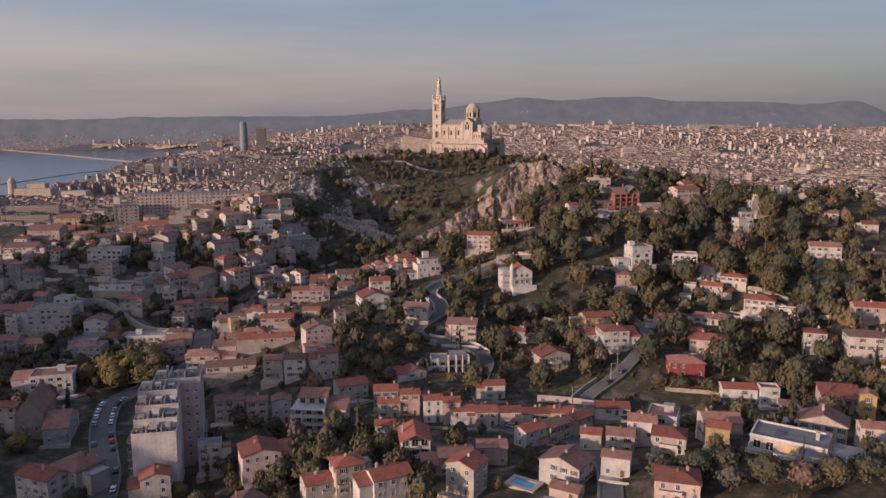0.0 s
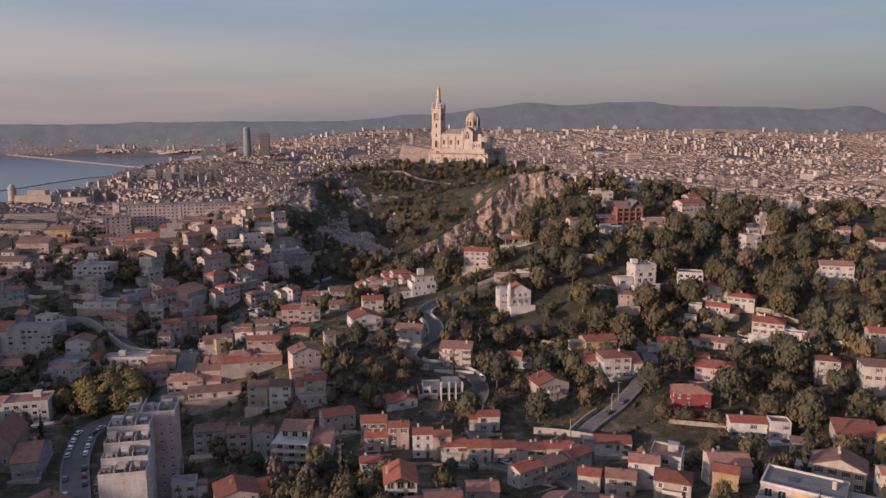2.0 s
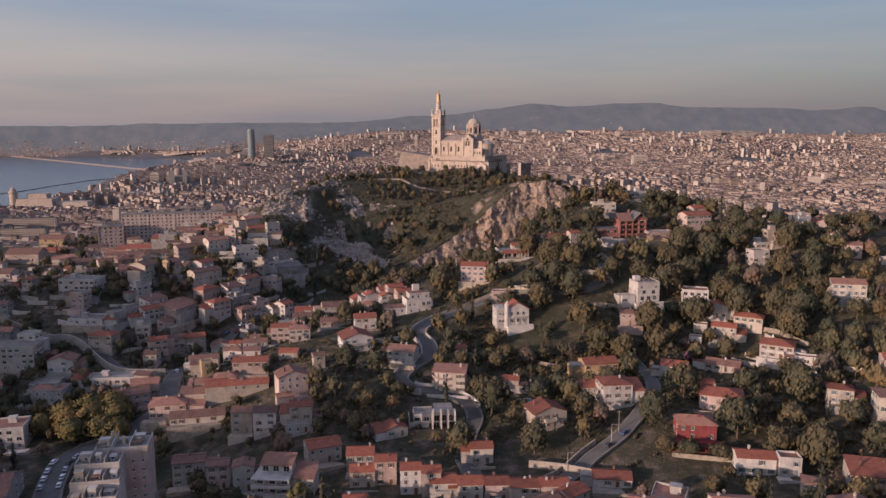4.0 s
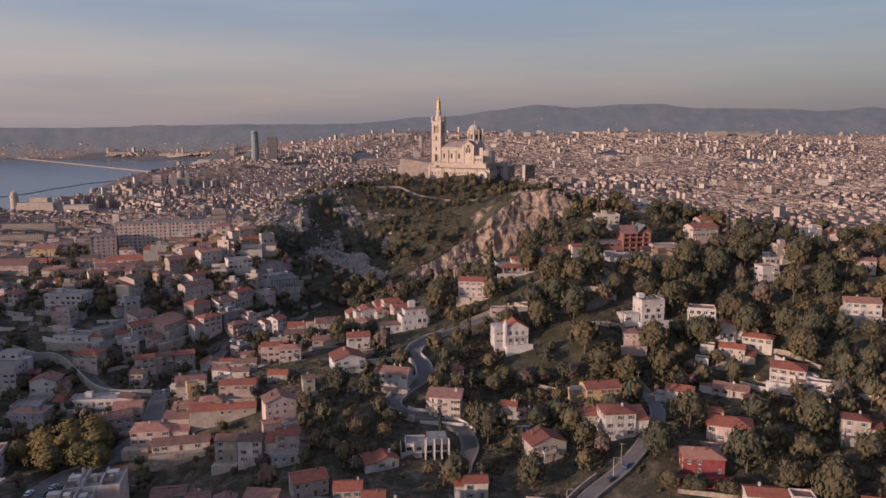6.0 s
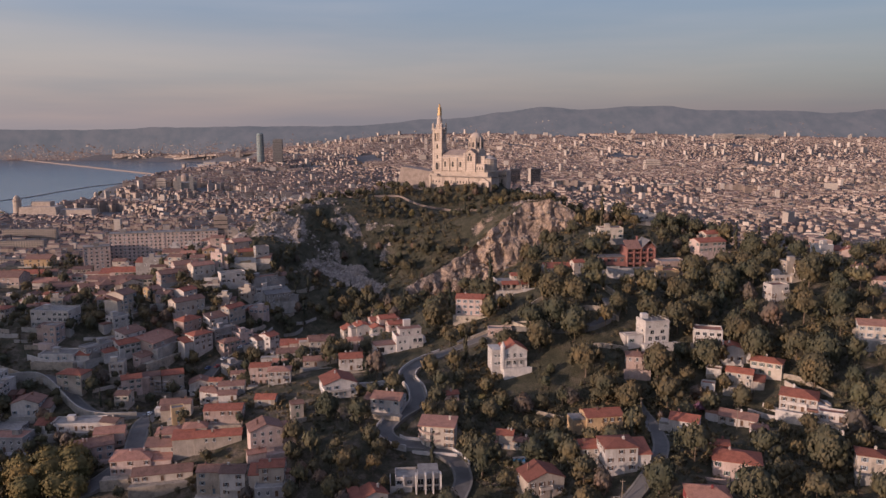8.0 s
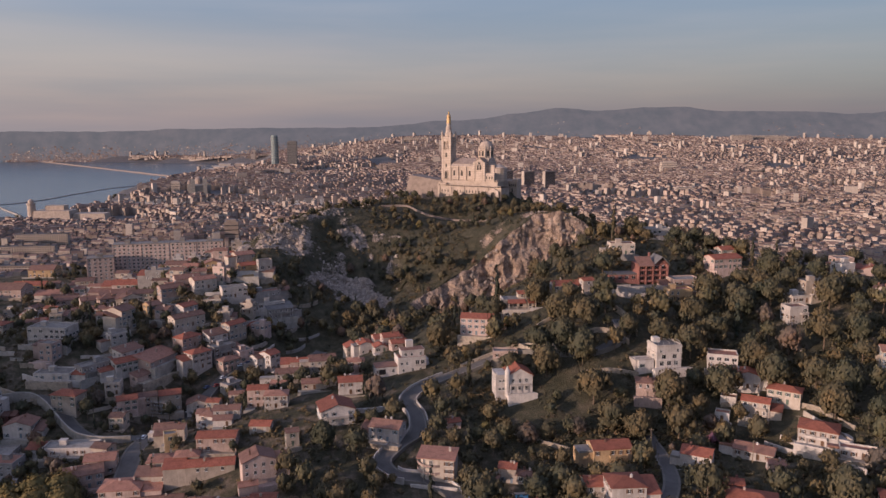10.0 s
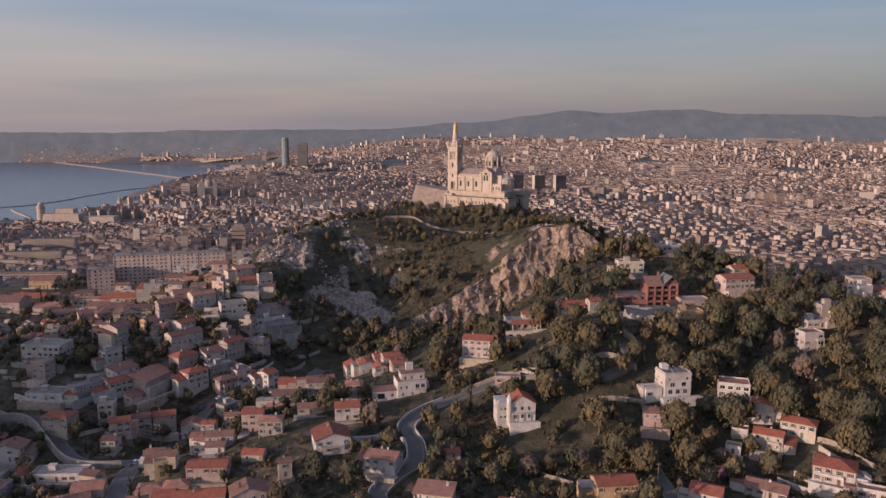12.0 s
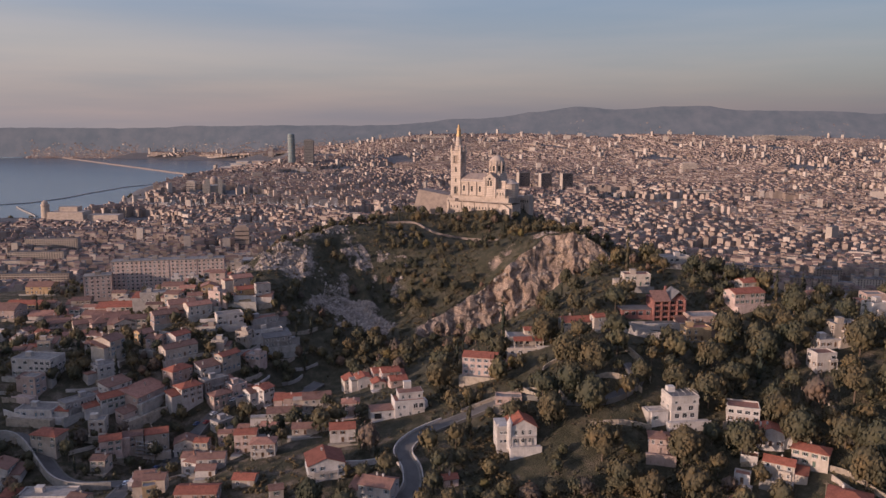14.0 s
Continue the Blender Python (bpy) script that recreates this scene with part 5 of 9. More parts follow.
def stepped_white_house(x, y, yaw):
    """White modern house: a terraced cube with a set-back top floor, a broad chimney and a garage wing."""
    FOOTPRINTS.extend([(x, y, 11), (x - 13, y - 2, 7), (x - 6, y - 12, 7), (x + 3, y - 14, 8), (x - 12, y - 14, 7)])
    ob = thing("modern_house", pose(x, y, ground_at(x, y), 0, 0, yaw), "white modern house with a set-back top floor and broad chimney", "house")
    made = shapes(ob)
    made("wall", "plaster_white", (-7, 7, -5, 5, -8, 6.2), (7, 9.4, -1, 5, -8, 4.4), (9.4, 10.2, -0.2, 4.2, -8, 2.0))
    made("top_floor", "plaster_white", (-4.5, 7, -1.5, 5, 6.2, 9.4))
    made("cornice", "plaster_white", (-4.8, 7.3, -1.8, 5.3, 9.404, 9.75))
    made("roof", "tile_brown", (-4.5, 7.0, -1.5, 5.0, 9.754, 9.85))
    made("parapet", "plaster_white", (-7, 7, -5, -4.7, 6.2, 7.2), (-7, -6.7, -4.7, 5, 6.2, 7.2))
    made("roof_terrace", "tile_pale", (-6.7, 7, -4.7, -1.5, 6.204, 6.32), (-6.7, -4.5, -1.5, 5, 6.204, 6.32))
    made("chimney", "plaster_white", (-1.2, 2.4, 3.2, 5.4, 6.2, 13.4))
    made("garage_wing", "plaster_white", (-18, -7, -4, 4, -8, 2.8))
    made("garage_roof", "tile_brown", (-18.2, -7.02, -4.2, 4.2, 2.804, 3.1))
    made("garage_door", "dark_opening", (-16.5, -13.2, -4.08, -3.95, -0.8, 1.8))
    made("balcony", "plaster_white", (1.5, 7, -6.4, -5, 2.7, 2.95), (1.5, 7, -6.4, -6.25, 2.95, 3.9))
    window_row(ob, (2.7, 5.4), -5, 3.3, 1.9, 2.1)
    window_row(ob, (-5.2, -2.6), -5, 3.4, 1.0, 1.45)
    window_row(ob, (-4.4, 0.2, 4.2), -5, 0.0, 1.0, 1.45)
    window_row(ob, (-2.5, 0.6, 5.2), -1.5, 6.9, 1.0, 1.45)
    window_row(ob, (-9.4,), -4, 0.0, 1.0, 1.45)
    window_row(ob, (-2.4, 2.2), -7, 3.2, 1.0, 1.45, "", -90)


def terrace_villa(x, y, yaw):
    """Low villa on two levels: red tiled lean-to roofs over deep loggias, flat terraces behind."""
    FOOTPRINTS.extend([(x, y, 13), (x - 2, y - 12, 10), (x + 6, y - 10, 8)])
    ob = thing("villa", pose(x, y, ground_at(x, y), 0, 0, yaw), "low cream villa with red lean-to roofs over deep loggias", "house")
    made = shapes(ob)
    made("wall", "plaster_cream", (-11, 11, -3, 6, -8, 5.6))
    made("ground_floor", "plaster_cream", (-12, 3, -8, -3, -8, 1.2))
    made("terrace", "plaster_white", (3, 12, -9, -3, -8, 1.6), (3, 12, -9, -8.75, 1.6, 2.5))
    made("upper_room", "plaster_cream", (-2, 2.4, 0, 5, 5.6, 8.2))
    for x0, x1 in ((-8.5, 1.0), (2.2, 6.6)):
        bm = bmesh.new()
        prism(bm, [(-6.6, 4.3), (-2.9, 5.6), (-2.9, 5.85), (-6.6, 4.55)], x0, x1, "x")
        part("lean_to_roof", bm, "tile_red", ob)
        for q in (x0 + 0.3, (x0 + x1) / 2, x1 - 0.3):
            made("pier", "plaster_cream", (q - 0.22, q + 0.22, -6.4, -5.95, 1.204, 4.3))
    bm = bmesh.new()
    prism(bm, [(-0.4, 8.0), (2.5, 9.2), (5.4, 8.0), (5.4, 8.25), (2.5, 9.45), (-0.4, 8.25)], -2.4, 2.8, "x")
    part("roof", bm, "tile_red", ob)
    made("flat_roof", "gravel_roof", (-10.8, -2.01, -2.8, 5.8, 5.604, 5.75), (2.41, 10.8, -2.8, 5.8, 5.604, 5.75))
    made("parapet", "plaster_white", (-11.1, -10.8, -3, 6, 5.604, 6.4), (10.8, 11.1, -3, 6, 5.604, 6.4), (7, 11, -3.1, -2.8, 5.604, 6.4))
    made("chimney", "plaster_cream", (4.2, 5.0, 1.0, 1.8, 5.75, 8.8))
    window_row(ob, (-7.2, -4.0, -1.0, 4.4, 8.4), -3, 1.8, 1.9, 2.1)
    window_row(ob, (-9.5, -5.5, -1.0), -8, -1.6, 1.9, 1.5)
    window_row(ob, (0.2,), 0, 6.4, 1.0, 1.45)


def banded_villa(x, y, yaw):
    """Tall white villa with string courses, arcaded ground floor, a roof pergola and a long low wing."""
    FOOTPRINTS.extend([(x, y, 10), (x - 11, y - 3, 6), (x, y - 11, 7)])
    ob = thing("villa", pose(x, y, ground_at(x, y), 0, 0, yaw) @ Matrix.Diagonal((1.00, 1.00, 0.88, 1)), "tall white villa with string courses and a rooftop pergola", "house")
    made = shapes(ob)
    made("wall", "plaster_white", (-6, 6, -5, 5, -8, 10.2))
    for h in (3.2, 6.5, 9.8):
        made("string_course", "plaster_white", (-6.25, 6.25, -5.25, 5.25, h, h + 0.4))
    made("wing", "plaster_white", (-15, -6, -3, 4, -8, 2.8), (-15, -6, -3, -2.8, 2.8, 3.7))
    made("lower_terrace", "plaster_white", (-8, 10, -9, -5, -8, -1.0), (-8, 10, -9, -8.75, -1.0, 0.0))
    made("parapet", "plaster_white", (-6, 6, -5, -4.75, 10.204, 11.1), (-6, -5.75, -4.75, 5, 10.204, 11.1), (5.75, 6, -4.75, 5, 10.204, 11.1))
    made("roof_terrace", "slate_roof", (-5.75, 5.75, -4.75, 5, 10.204, 10.35))
    for q in (-5.4, -2.7, 0.0, 2.7, 5.4):
        made("pergola_beam", "shutter_pale", (q - 0.05, q + 0.05, -4.6, 1.4, 12.3, 12.42))
        made("pergola_post", "shutter_pale", (q - 0.05, q + 0.05, -4.6, -4.5, 10.35, 12.3))
    made("stair_cabin", "plaster_white", (-4.6, -1.6, 1.6, 4.6, 10.35, 13.0))
    window_row(ob, (-2.6, 2.6), -5, 3.9, 1.9, 2.1)
    window_row(ob, (-4.0, 4.1), -5, 7.2, 1.0, 1.45, "pale")
    window_row(ob, (-3.4, 0.0, 3.4), -5, 0.2, 1.9, 2.3)
    window_row(ob, (-3.0, 1.8), -6, 4.2, 1.0, 1.45, "pale", -90)
    window_row(ob, (-13, -10.4, -7.8), -3, 0.3, 1.0, 1.45)


def balcony_block(x, y, yaw):
    """Three floors of open white balconies in a concrete frame, with a set-back flat under a tiled roof."""
    FOOTPRINTS.extend([(x, y, 10), (x, y - 9, 6)])
    ob = thing("apartment_house", pose(x, y, ground_at(x, y), 0, 0, yaw), "white apartment house with three tiers of open balconies", "house")
    made = shapes(ob)
    made("wall", "plaster_white", (-6.4, 6.4, -2, 7, -6, 9.0))
    made("side_wing", "plaster_white", (6.4, 14, -1, 7, -6, 8.0))
    for h in (0.0, 3.0, 6.0, 9.0):
        made("balcony_slab", "plaster_white", (-6.6, 6.6, -5, -2.004, h - 0.3, h))
        if h < 9:
            made("balcony_rail", "plaster_white", (-6.6, 6.6, -5, -4.85, h, h + 0.9))
    for q in (-6.4, -2.1, 2.1, 6.4):
        made("frame_post", "plaster_white", (q - 0.2, q + 0.2, -4.8, -4.4, -6, 8.7))
    for h in (0.1, 3.1, 6.1):
        window_row(ob, (-4.2, 0.0, 4.2), -2, h, 1.9, 2.3)
    made("top_flat", "plaster_white", (-4.5, 6, 1, 6.6, 9.004, 11.6))
    window_row(ob, (-3.0, 0.6, 4.2), 1, 9.2, 1.9, 2.1)
    bm = bmesh.new()
    prism(bm, [(0.2, 11.5), (7.4, 13.2), (7.4, 13.45), (0.2, 11.75)], -5, 6.6, "x")
    part("roof", bm, "tile_pale", ob)
    bm = bmesh.new()
    prism(bm, [(-1.6, 7.9), (7.4, 10.2), (7.4, 10.45), (-1.6, 8.15)], 6.62, 14.4, "x")
    part("side_roof", bm, "tile_pale", ob)


def verandah_house(x, y, yaw):
    """Tall narrow white house: red gable roof over glazed verandahs on each floor."""
    FOOTPRINTS.extend([(x, y, 8), (x + 1, y - 9, 6)])
    ob = thing("house", pose(x, y, ground_at(x, y), 0, 0, yaw), "narrow white house with stacked verandahs and a red roof", "house")
    made = shapes(ob)
    bm = bmesh.new()
    prism(bm, [(-4.8, -6), (4.8, -6), (4.8, 9), (0, 11.2), (-4.8, 9)], -3, 6, "y")
    part("wall", bm, "plaster_white", ob)
    bm = bmesh.new()
    roof_mesh(bm, 9.6, 12.4, 9.0, "G", 0.46, 0.5)
    bmesh.ops.recalc_face_normals(bm, faces=bm.faces[:])
    part("roof", bm, "tile_red", ob)
    for h in (2.9, 5.9):
        made("verandah", "plaster_white", (-4.8, 4.8, -5.2, -3.004, h - 0.2, h), (-4.8, 4.8, -5.2, -5.05, h, h + 0.95))
    for q in (-4.6, -1.6, 1.6, 4.6):
        made("verandah_post", "painted_white", (q - 0.12, q + 0.12, -5.1, -4.85, -6, 8.6))
    for h in (0.2, 3.1, 6.1):
        window_row(ob, (-3.1, 0.0, 3.1), -3, h, 1.9, 2.1)
    made("chimney", "plaster_white", (-4.4, -3.7, 0, 0.7, 9, 12))


def terrace_house(x, y, yaw):
    """Large modern house: flat grey roofs on two levels, long pale balconies and an orange recess."""
    FOOTPRINTS.extend([(x, y, 13), (x - 7, y - 8, 8), (x + 8, y + 6, 8)])
    ob = thing("modern_house", pose(x, y, ground_at(x, y), 0, 0, yaw), "large modern house with flat grey roofs and long balconies", "house")
    made = shapes(ob)
    made("wall", "plaster_cream", (-12, 8, -4, 8, -9, 4.6))
    made("front_wing", "plaster_cream", (1, 13, -10, -4, -9, 3.8))
    made("side_wing", "plaster_cream", (8, 17, -4, 7, -9, 3.2))
    made("roof", "slate_roof", (-11.7, 7.7, -3.7, 7.7, 4.604, 4.75))
    made("front_roof", "slate_roof", (1.3, 12.7, -9.7, -4.02, 3.804, 3.95))
    made("side_roof", "gravel_roof", (8.3, 16.7, -3.7, 6.7, 3.204, 3.35))
    made("parapet", "plaster_white", (-12.1, 8.1, -4.1, -3.7, 4.604, 5.3), (-12.1, -11.7, -3.7, 8.1, 4.604, 5.3), (-11.7, 8.1, 7.7, 8.1, 4.604, 5.3))
    made("front_parapet", "plaster_white", (0.9, 13.1, -10.1, -9.7, 3.804, 4.5), (0.9, 1.3, -9.7, -4.2, 3.804, 4.5), (12.7, 13.1, -9.7, -4.2, 3.804, 4.5))
    made("balcony", "plaster_white", (-12.5, 0.9, -7.6, -4.004, 0.9, 1.2), (-12.5, 0.9, -7.6, -7.35, 1.2, 2.2))
    made("front_balcony", "plaster_white", (1, 13, -12.4, -10.004, 0.2, 0.5), (1, 13, -12.4, -12.15, 0.5, 1.5))
    made("recess", "plaster_ochre", (-3.4, 0.6, -4.14, -4.004, 1.2, 4.2))
    window_row(ob, (-10, -6.6), -4, 1.4, 1.9, 2.3)
    window_row(ob, (3.2, 6.4, 10.0), -10, 0.8, 1.9, 2.3)
    window_row(ob, (-2.0, 2.0, 5.5), -12, 1.5, 1.9, 1.5, "", -90)
    made("chimney", "plaster_cream", (4.4, 5.4, 2, 3, 4.75, 7.0))
    made("skylight", "window_glass", (-6, -3.5, 1, 3.4, 4.754, 5.05))


def gabled_hall(x, y, yaw):
    """Long old building with a steep brown end gable and dark roof."""
    FOOTPRINTS.extend([(x, y, 9), (x, y - 8, 6)])
    ob = thing("old_hall", pose(x, y, ground_at(x, y), 0, 0, yaw), "long old stone hall with a steep end gable", "building")
    bm = bmesh.new()
    prism(bm, [(-5, -6), (5, -6), (5, 10), (0, 16), (-5, 10)], -11, 11, "y")
    part("wall", bm, "rampart_stone", ob)
    bm = bmesh.new()
    roof_mesh(bm, 10, 21.4, 10, "G", 1.2, 0.3)
    bmesh.ops.recalc_face_normals(bm, faces=bm.faces[:])
    part("roof", bm, "tile_brown", ob)
    window_row(ob, (-2.4, 2.4), -11, 3.0, 1.0, 2.2)
    window_row(ob, (-7, -3, 1, 5), -5, 4.0, 1.0, 2.2, "", 90)


balcony_block(-54, 292, -4)
verandah_house(-13, 251, 6)
terrace_house(97, 219, -33)
gabled_hall(-166, 306, 14)
stepped_white_house(-11, 457, 18)
terrace_villa(47, 494, 8)
banded_villa(108, 431, 12)


def scaffold(x, y, w, h, yaw):
    """Builder's scaffold of poles, ledgers and decks before a facade."""
    ob = thing("scaffold", pose(x, y, ground_at(x, y), 0, 0, yaw), "grey metal scaffold standing before a house under repair", "scaffold")
    n, lifts = int(w / 2.2), int(h / 2.0)
    for k in range(n + 1):
        for q in (0.0, 1.1):
            bm = bmesh.new()
            tube(bm, [(0.06, -2), (0.06, h + 0.8)], 6, True, 0, k * w / n - w / 2, -q)
            part("pole", bm, "car_silver", ob)
    for i in range(1, lifts + 1):
        bm = bmesh.new()
        box(bm, -w / 2, w / 2, -1.05, -0.05, i * 2.0 - 0.06, i * 2.0)
        part("deck", bm, "wood_pole", ob)
        bm = bmesh.new()
        box(bm, -w / 2, w / 2, -1.14, -1.06, i * 2.0 + 0.9, i * 2.0 + 0.98)
        box(bm, -w / 2, w / 2, -1.14, -1.06, i * 2.0 + 0.45, i * 2.0 + 0.5)
        part("rail", bm, "car_silver", ob)


scaffold(-143, 458.5, 13, 9, -8)

# walls that hold the terraces of the western slope
held = 0
for attempt in range(900):
    x, y = luck.uniform(-260, -84), luck.uniform(400, 580)
    length = luck.uniform(10, 24)
    if held >= 42 or near_road(x, y, 7) or any((x - hx) ** 2 + (y - hy) ** 2 < (3.0 + hr * 0.8) ** 2 for hx, hy, hr in FOOTPRINTS):
        continue
    fall = np.array((ground_at(x + 3, y) - ground_at(x - 3, y), ground_at(x, y + 3) - ground_at(x, y - 3)))
    along = np.array((-fall[1], fall[0])) / (np.linalg.norm(fall) + 1e-6)
    ends = [np.array((x, y)) + along * s * length for s in (-0.5, 0.0, 0.5)]
    ends[1] += 0.06 * length * np.array((-along[1], along[0]))
    low_wall(curve_points(ends), 0.0, luck.uniform(0.6, 2.2), 0.45, luck.choice(["plaster_cream", "stone_wall", "plaster_white", "concrete"]), "terrace wall holding a garden on the slope")
    held += 1


def red_villa(x, y, yaw):
    """Dark red villa: brick-red frames and piers before deep glazing, low wing, grey pitched roofs."""
    z = ground_at(x, y)
    FOOTPRINTS.append((x, y, 15))
    FOOTPRINTS.append((x - 6, y - 14, 13))
    FOOTPRINTS.append((x - 14, y - 24, 12))
    FOOTPRINTS.append((x + 4, y - 26, 9))
    ob = thing("villa", pose(x, y, z, 0, 0, yaw), "dark red framed villa with tall piers and grey pitched roofs", "house")

    def made(name, material, *boxes):
        bm = bmesh.new()
        for q in boxes:
            box(bm, *q)
        return part(name, bm, material, ob)
    made("wall", "plaster_red", (-4, 13, -3, 8, -8, 9.5))
    made("wing", "plaster_red", (-20, -4, -2, 7, -8, 3.6), (-20, -4, -4.4, -2, -8, 0.4), (-20, -4, -4.4, -4.2, 0.4, 1.4))
    made("wing_roof", "slate_roof", (-20.4, -4.02, -2.4, 7.2, 3.604, 4.0))
    for k in range(5):
        q = -4 + k * 4.1
        made("pier", "plaster_red", (q - 0.35, q + 0.35, -5.2, -3, -8, 9.2 - 0.6 * (k % 2)))
    for h in (0.0, 3.1, 6.2):
        made("balcony", "plaster_red", (-3.65, 12.05, -4.9, -3, h - 0.2, h), (-3.65, 12.05, -4.9, -4.75, h, h + 0.9))
    for h in (0.3, 3.4, 6.5):
        for k in range(4):
            q = -1.95 + k * 4.1
            link_mesh("window", window_mesh(1.9, 2.1, ""), ob, pose(q, -3, h))
    for k in range(4):
        link_mesh("window", window_mesh(1.9, 2.1, ""), ob, pose(-17.8 + 3.9 * k, -2, 0.7))
    bm = bmesh.new()
    prism(bm, [(-5.6, 8.6), (3.0, 12.6), (3.0, 12.95), (-5.6, 8.95)], -4.4, 4.6, "x")
    part("roof", bm, "tile_brown", ob)
    bm = bmesh.new()
    prism(bm, [(4.62, 8.8), (9.4, 13.4), (14.2, 8.8), (14.2, 9.15), (9.4, 13.75), (4.62, 9.15)], -4.4, 9, "y")
    part("roof", bm, "slate_roof", ob)
    made("gable", "plaster_red", (5.6, 13, -2.9, 8, 9.5, 10.2), (7, 11.8, -2.9, 8, 10.2, 11.4))
    made("chimney", "plaster_red", (4, 5, 3, 4, 11, 15))
    made("terrace_wall", "plaster_white", (-22, 12, -14.2, -13.7, -10, -0.6), (-22, -12, -14.2, -13.9, -0.6, 0.6))
    made("terrace", "pavement", (-21.9, 11.9, -13.69, -5.21, -10, -1.6))


red_villa(116, 514, 8)


def turret_villa(x, y, yaw):
    """White gabled villa with tall first-floor windows, a verandah and a spired corner turret."""
    z = ground_at(x, y)
    FOOTPRINTS.append((x, y, 11))
    ob = thing("villa", pose(x, y, z, 0, 0, yaw) @ Matrix.Diagonal((0.94, 0.94, 0.82, 1)), "white gabled villa with a spired turret and red tiled roof", "house")
    w, d, h = 12.5, 12.0, 9.0
    bm = bmesh.new()
    prism(bm, [(-w / 2, -8), (w / 2, -8), (w / 2, h), (0, h + 4.2), (-w / 2, h)], -d / 2, d / 2, "y")
    part("wall", bm, "plaster_white", ob)
    bm = bmesh.new()
    roof_mesh(bm, w, d, h, "G", 4.2 / (w / 2), 0.8)
    bmesh.ops.recalc_face_normals(bm, faces=bm.faces[:])
    part("roof", bm, "tile_red", ob)
    bm = bmesh.new()
    box(bm, -w / 2 - 5.2, -w / 2, -d / 2 + 0.5, d / 2 - 2, -8, h + 0.6)
    box(bm, -w / 2 - 5.4, -w / 2, -d / 2 + 0.3, d / 2 - 1.8, h + 0.6, h + 0.9)
    part("side_wing", bm, "plaster_white", ob)
    bm = bmesh.new()
    tube(bm, [(1.2, -2), (1.2, h + 2.4), (1.5, h + 2.6), (1.4, h + 2.9), (0.1, h + 6.0)], 10, True, 0, -w / 2 + 0.2, -d / 2 + 0.1)
    part("turret", bm, "plaster_white", ob)
    for fx in (-3.2, 0, 3.2):
        link_mesh("window", window_mesh(1.1, 2.3, "pale"), ob, pose(fx, -d / 2, 5.2))
        link_mesh("window", window_mesh(1.3, 2.2, ""), ob, pose(fx, -d / 2, 1.0))
    for fz in (1.2, 5.6):
        for fx in (-9.6, -7.8):
            link_mesh("window", window_mesh(1.0, 1.45, "pale"), ob, pose(fx, -d / 2 + 0.5, fz))
        for fy in (-3, 1.5):
            link_mesh("window", window_mesh(1.0, 1.45, "pale"), ob, pose(-w / 2 - 5.2, fy, fz, 0, 0, -90))
            link_mesh("window", window_mesh(1.0, 1.45, "pale"), ob, pose(w / 2, fy, fz, 0, 0, 90))
    bm = bmesh.new()
    box(bm, -w / 2, w / 2 + 1.5, -d / 2 - 4, -d / 2 - 0.004, -8, -0.6)
    box(bm, -w / 2, w / 2 + 1.5, -d / 2 - 4, -d / 2 - 3.75, -0.6, 0.5)
    box(bm, -w / 2 + 1, w / 2 - 1, -d / 2 - 1.5, -d / 2, 3.9, 4.1)
    deck = part("verandah", bm, "plaster_white", ob)
    for k in range(4):
        q = -w / 2 + 1.3 + k * (w - 2.6) / 3
        bm = bmesh.new()
        box(bm, q - 0.16, q + 0.16, -d / 2 - 1.45, -d / 2 - 1.15, -0.6, 3.9)
        part("column", bm, "plaster_white", deck)
    bm = bmesh.new()
    box(bm, -w / 2 + 1, w / 2 - 1, -d / 2 - 1.5, -d / 2 - 1.4, 4.1, 5.0)
    part("parapet", bm, "plaster_white", deck)
    for q in (-w / 2 - 5.2, -w / 2 - 0.6):
        bm = bmesh.new()
        box(bm, q, q + 0.7, -d / 2 + 0.3, -d / 2 + 1.0, h + 0.9, h + 2.3, 0, 0.1)
        part("corner_stone", bm, "plaster_white", ob)


turret_villa(40.5, 424, 10)


# ---------------------------------------------------------------- basilica on the summit
def arch_box(bm, cx, w, z0, h, y0, y1, slot=0, n=8):
    """A round-headed slab standing in the x-z plane."""
    p = [(cx - w / 2, z0), (cx + w / 2, z0)] + [(cx + w / 2 * math.cos(math.pi * i / n), z0 + h - w / 2 + w / 2 * math.sin(math.pi * i / n)) for i in range(n + 1)]
    prism(bm, p, y0, y1, "y", slot)


def arch_ring(bm, cx, w, z0, h, y0, y1, t=0.35, n=8):
    """A raised round-headed surround."""
    outer = [(cx - w / 2 - t, z0)] + [(cx + (w / 2 + t) * math.cos(math.pi * (1 - i / n)), z0 + h - w / 2 + (w / 2 + t) * math.sin(math.pi * i / n)) for i in range(n + 1)] + [(cx + w / 2 + t, z0)]
    inner = [(cx - w / 2, z0)] + [(cx + w / 2 * math.cos(math.pi * (1 - i / n)), z0 + h - w / 2 + w / 2 * math.sin(math.pi * i / n)) for i in range(n + 1)] + [(cx + w / 2, z0)]
    for a, b, c, d in zip(outer, outer[1:], inner[1:], inner):
        lo = [bm.verts.new((q[0], y0, q[1])) for q in (a, b, c, d)]
        hi = [bm.verts.new((q[0], y1, q[1])) for q in (a, b, c, d)]
        fs = [bm.faces.new(lo), bm.faces.new(hi[::-1])]
        for i in range(4):
            fs.append(bm.faces.new((lo[i], hi[i], hi[(i + 1) % 4], lo[(i + 1) % 4])))
        bmesh.ops.recalc_face_normals(bm, faces=fs)


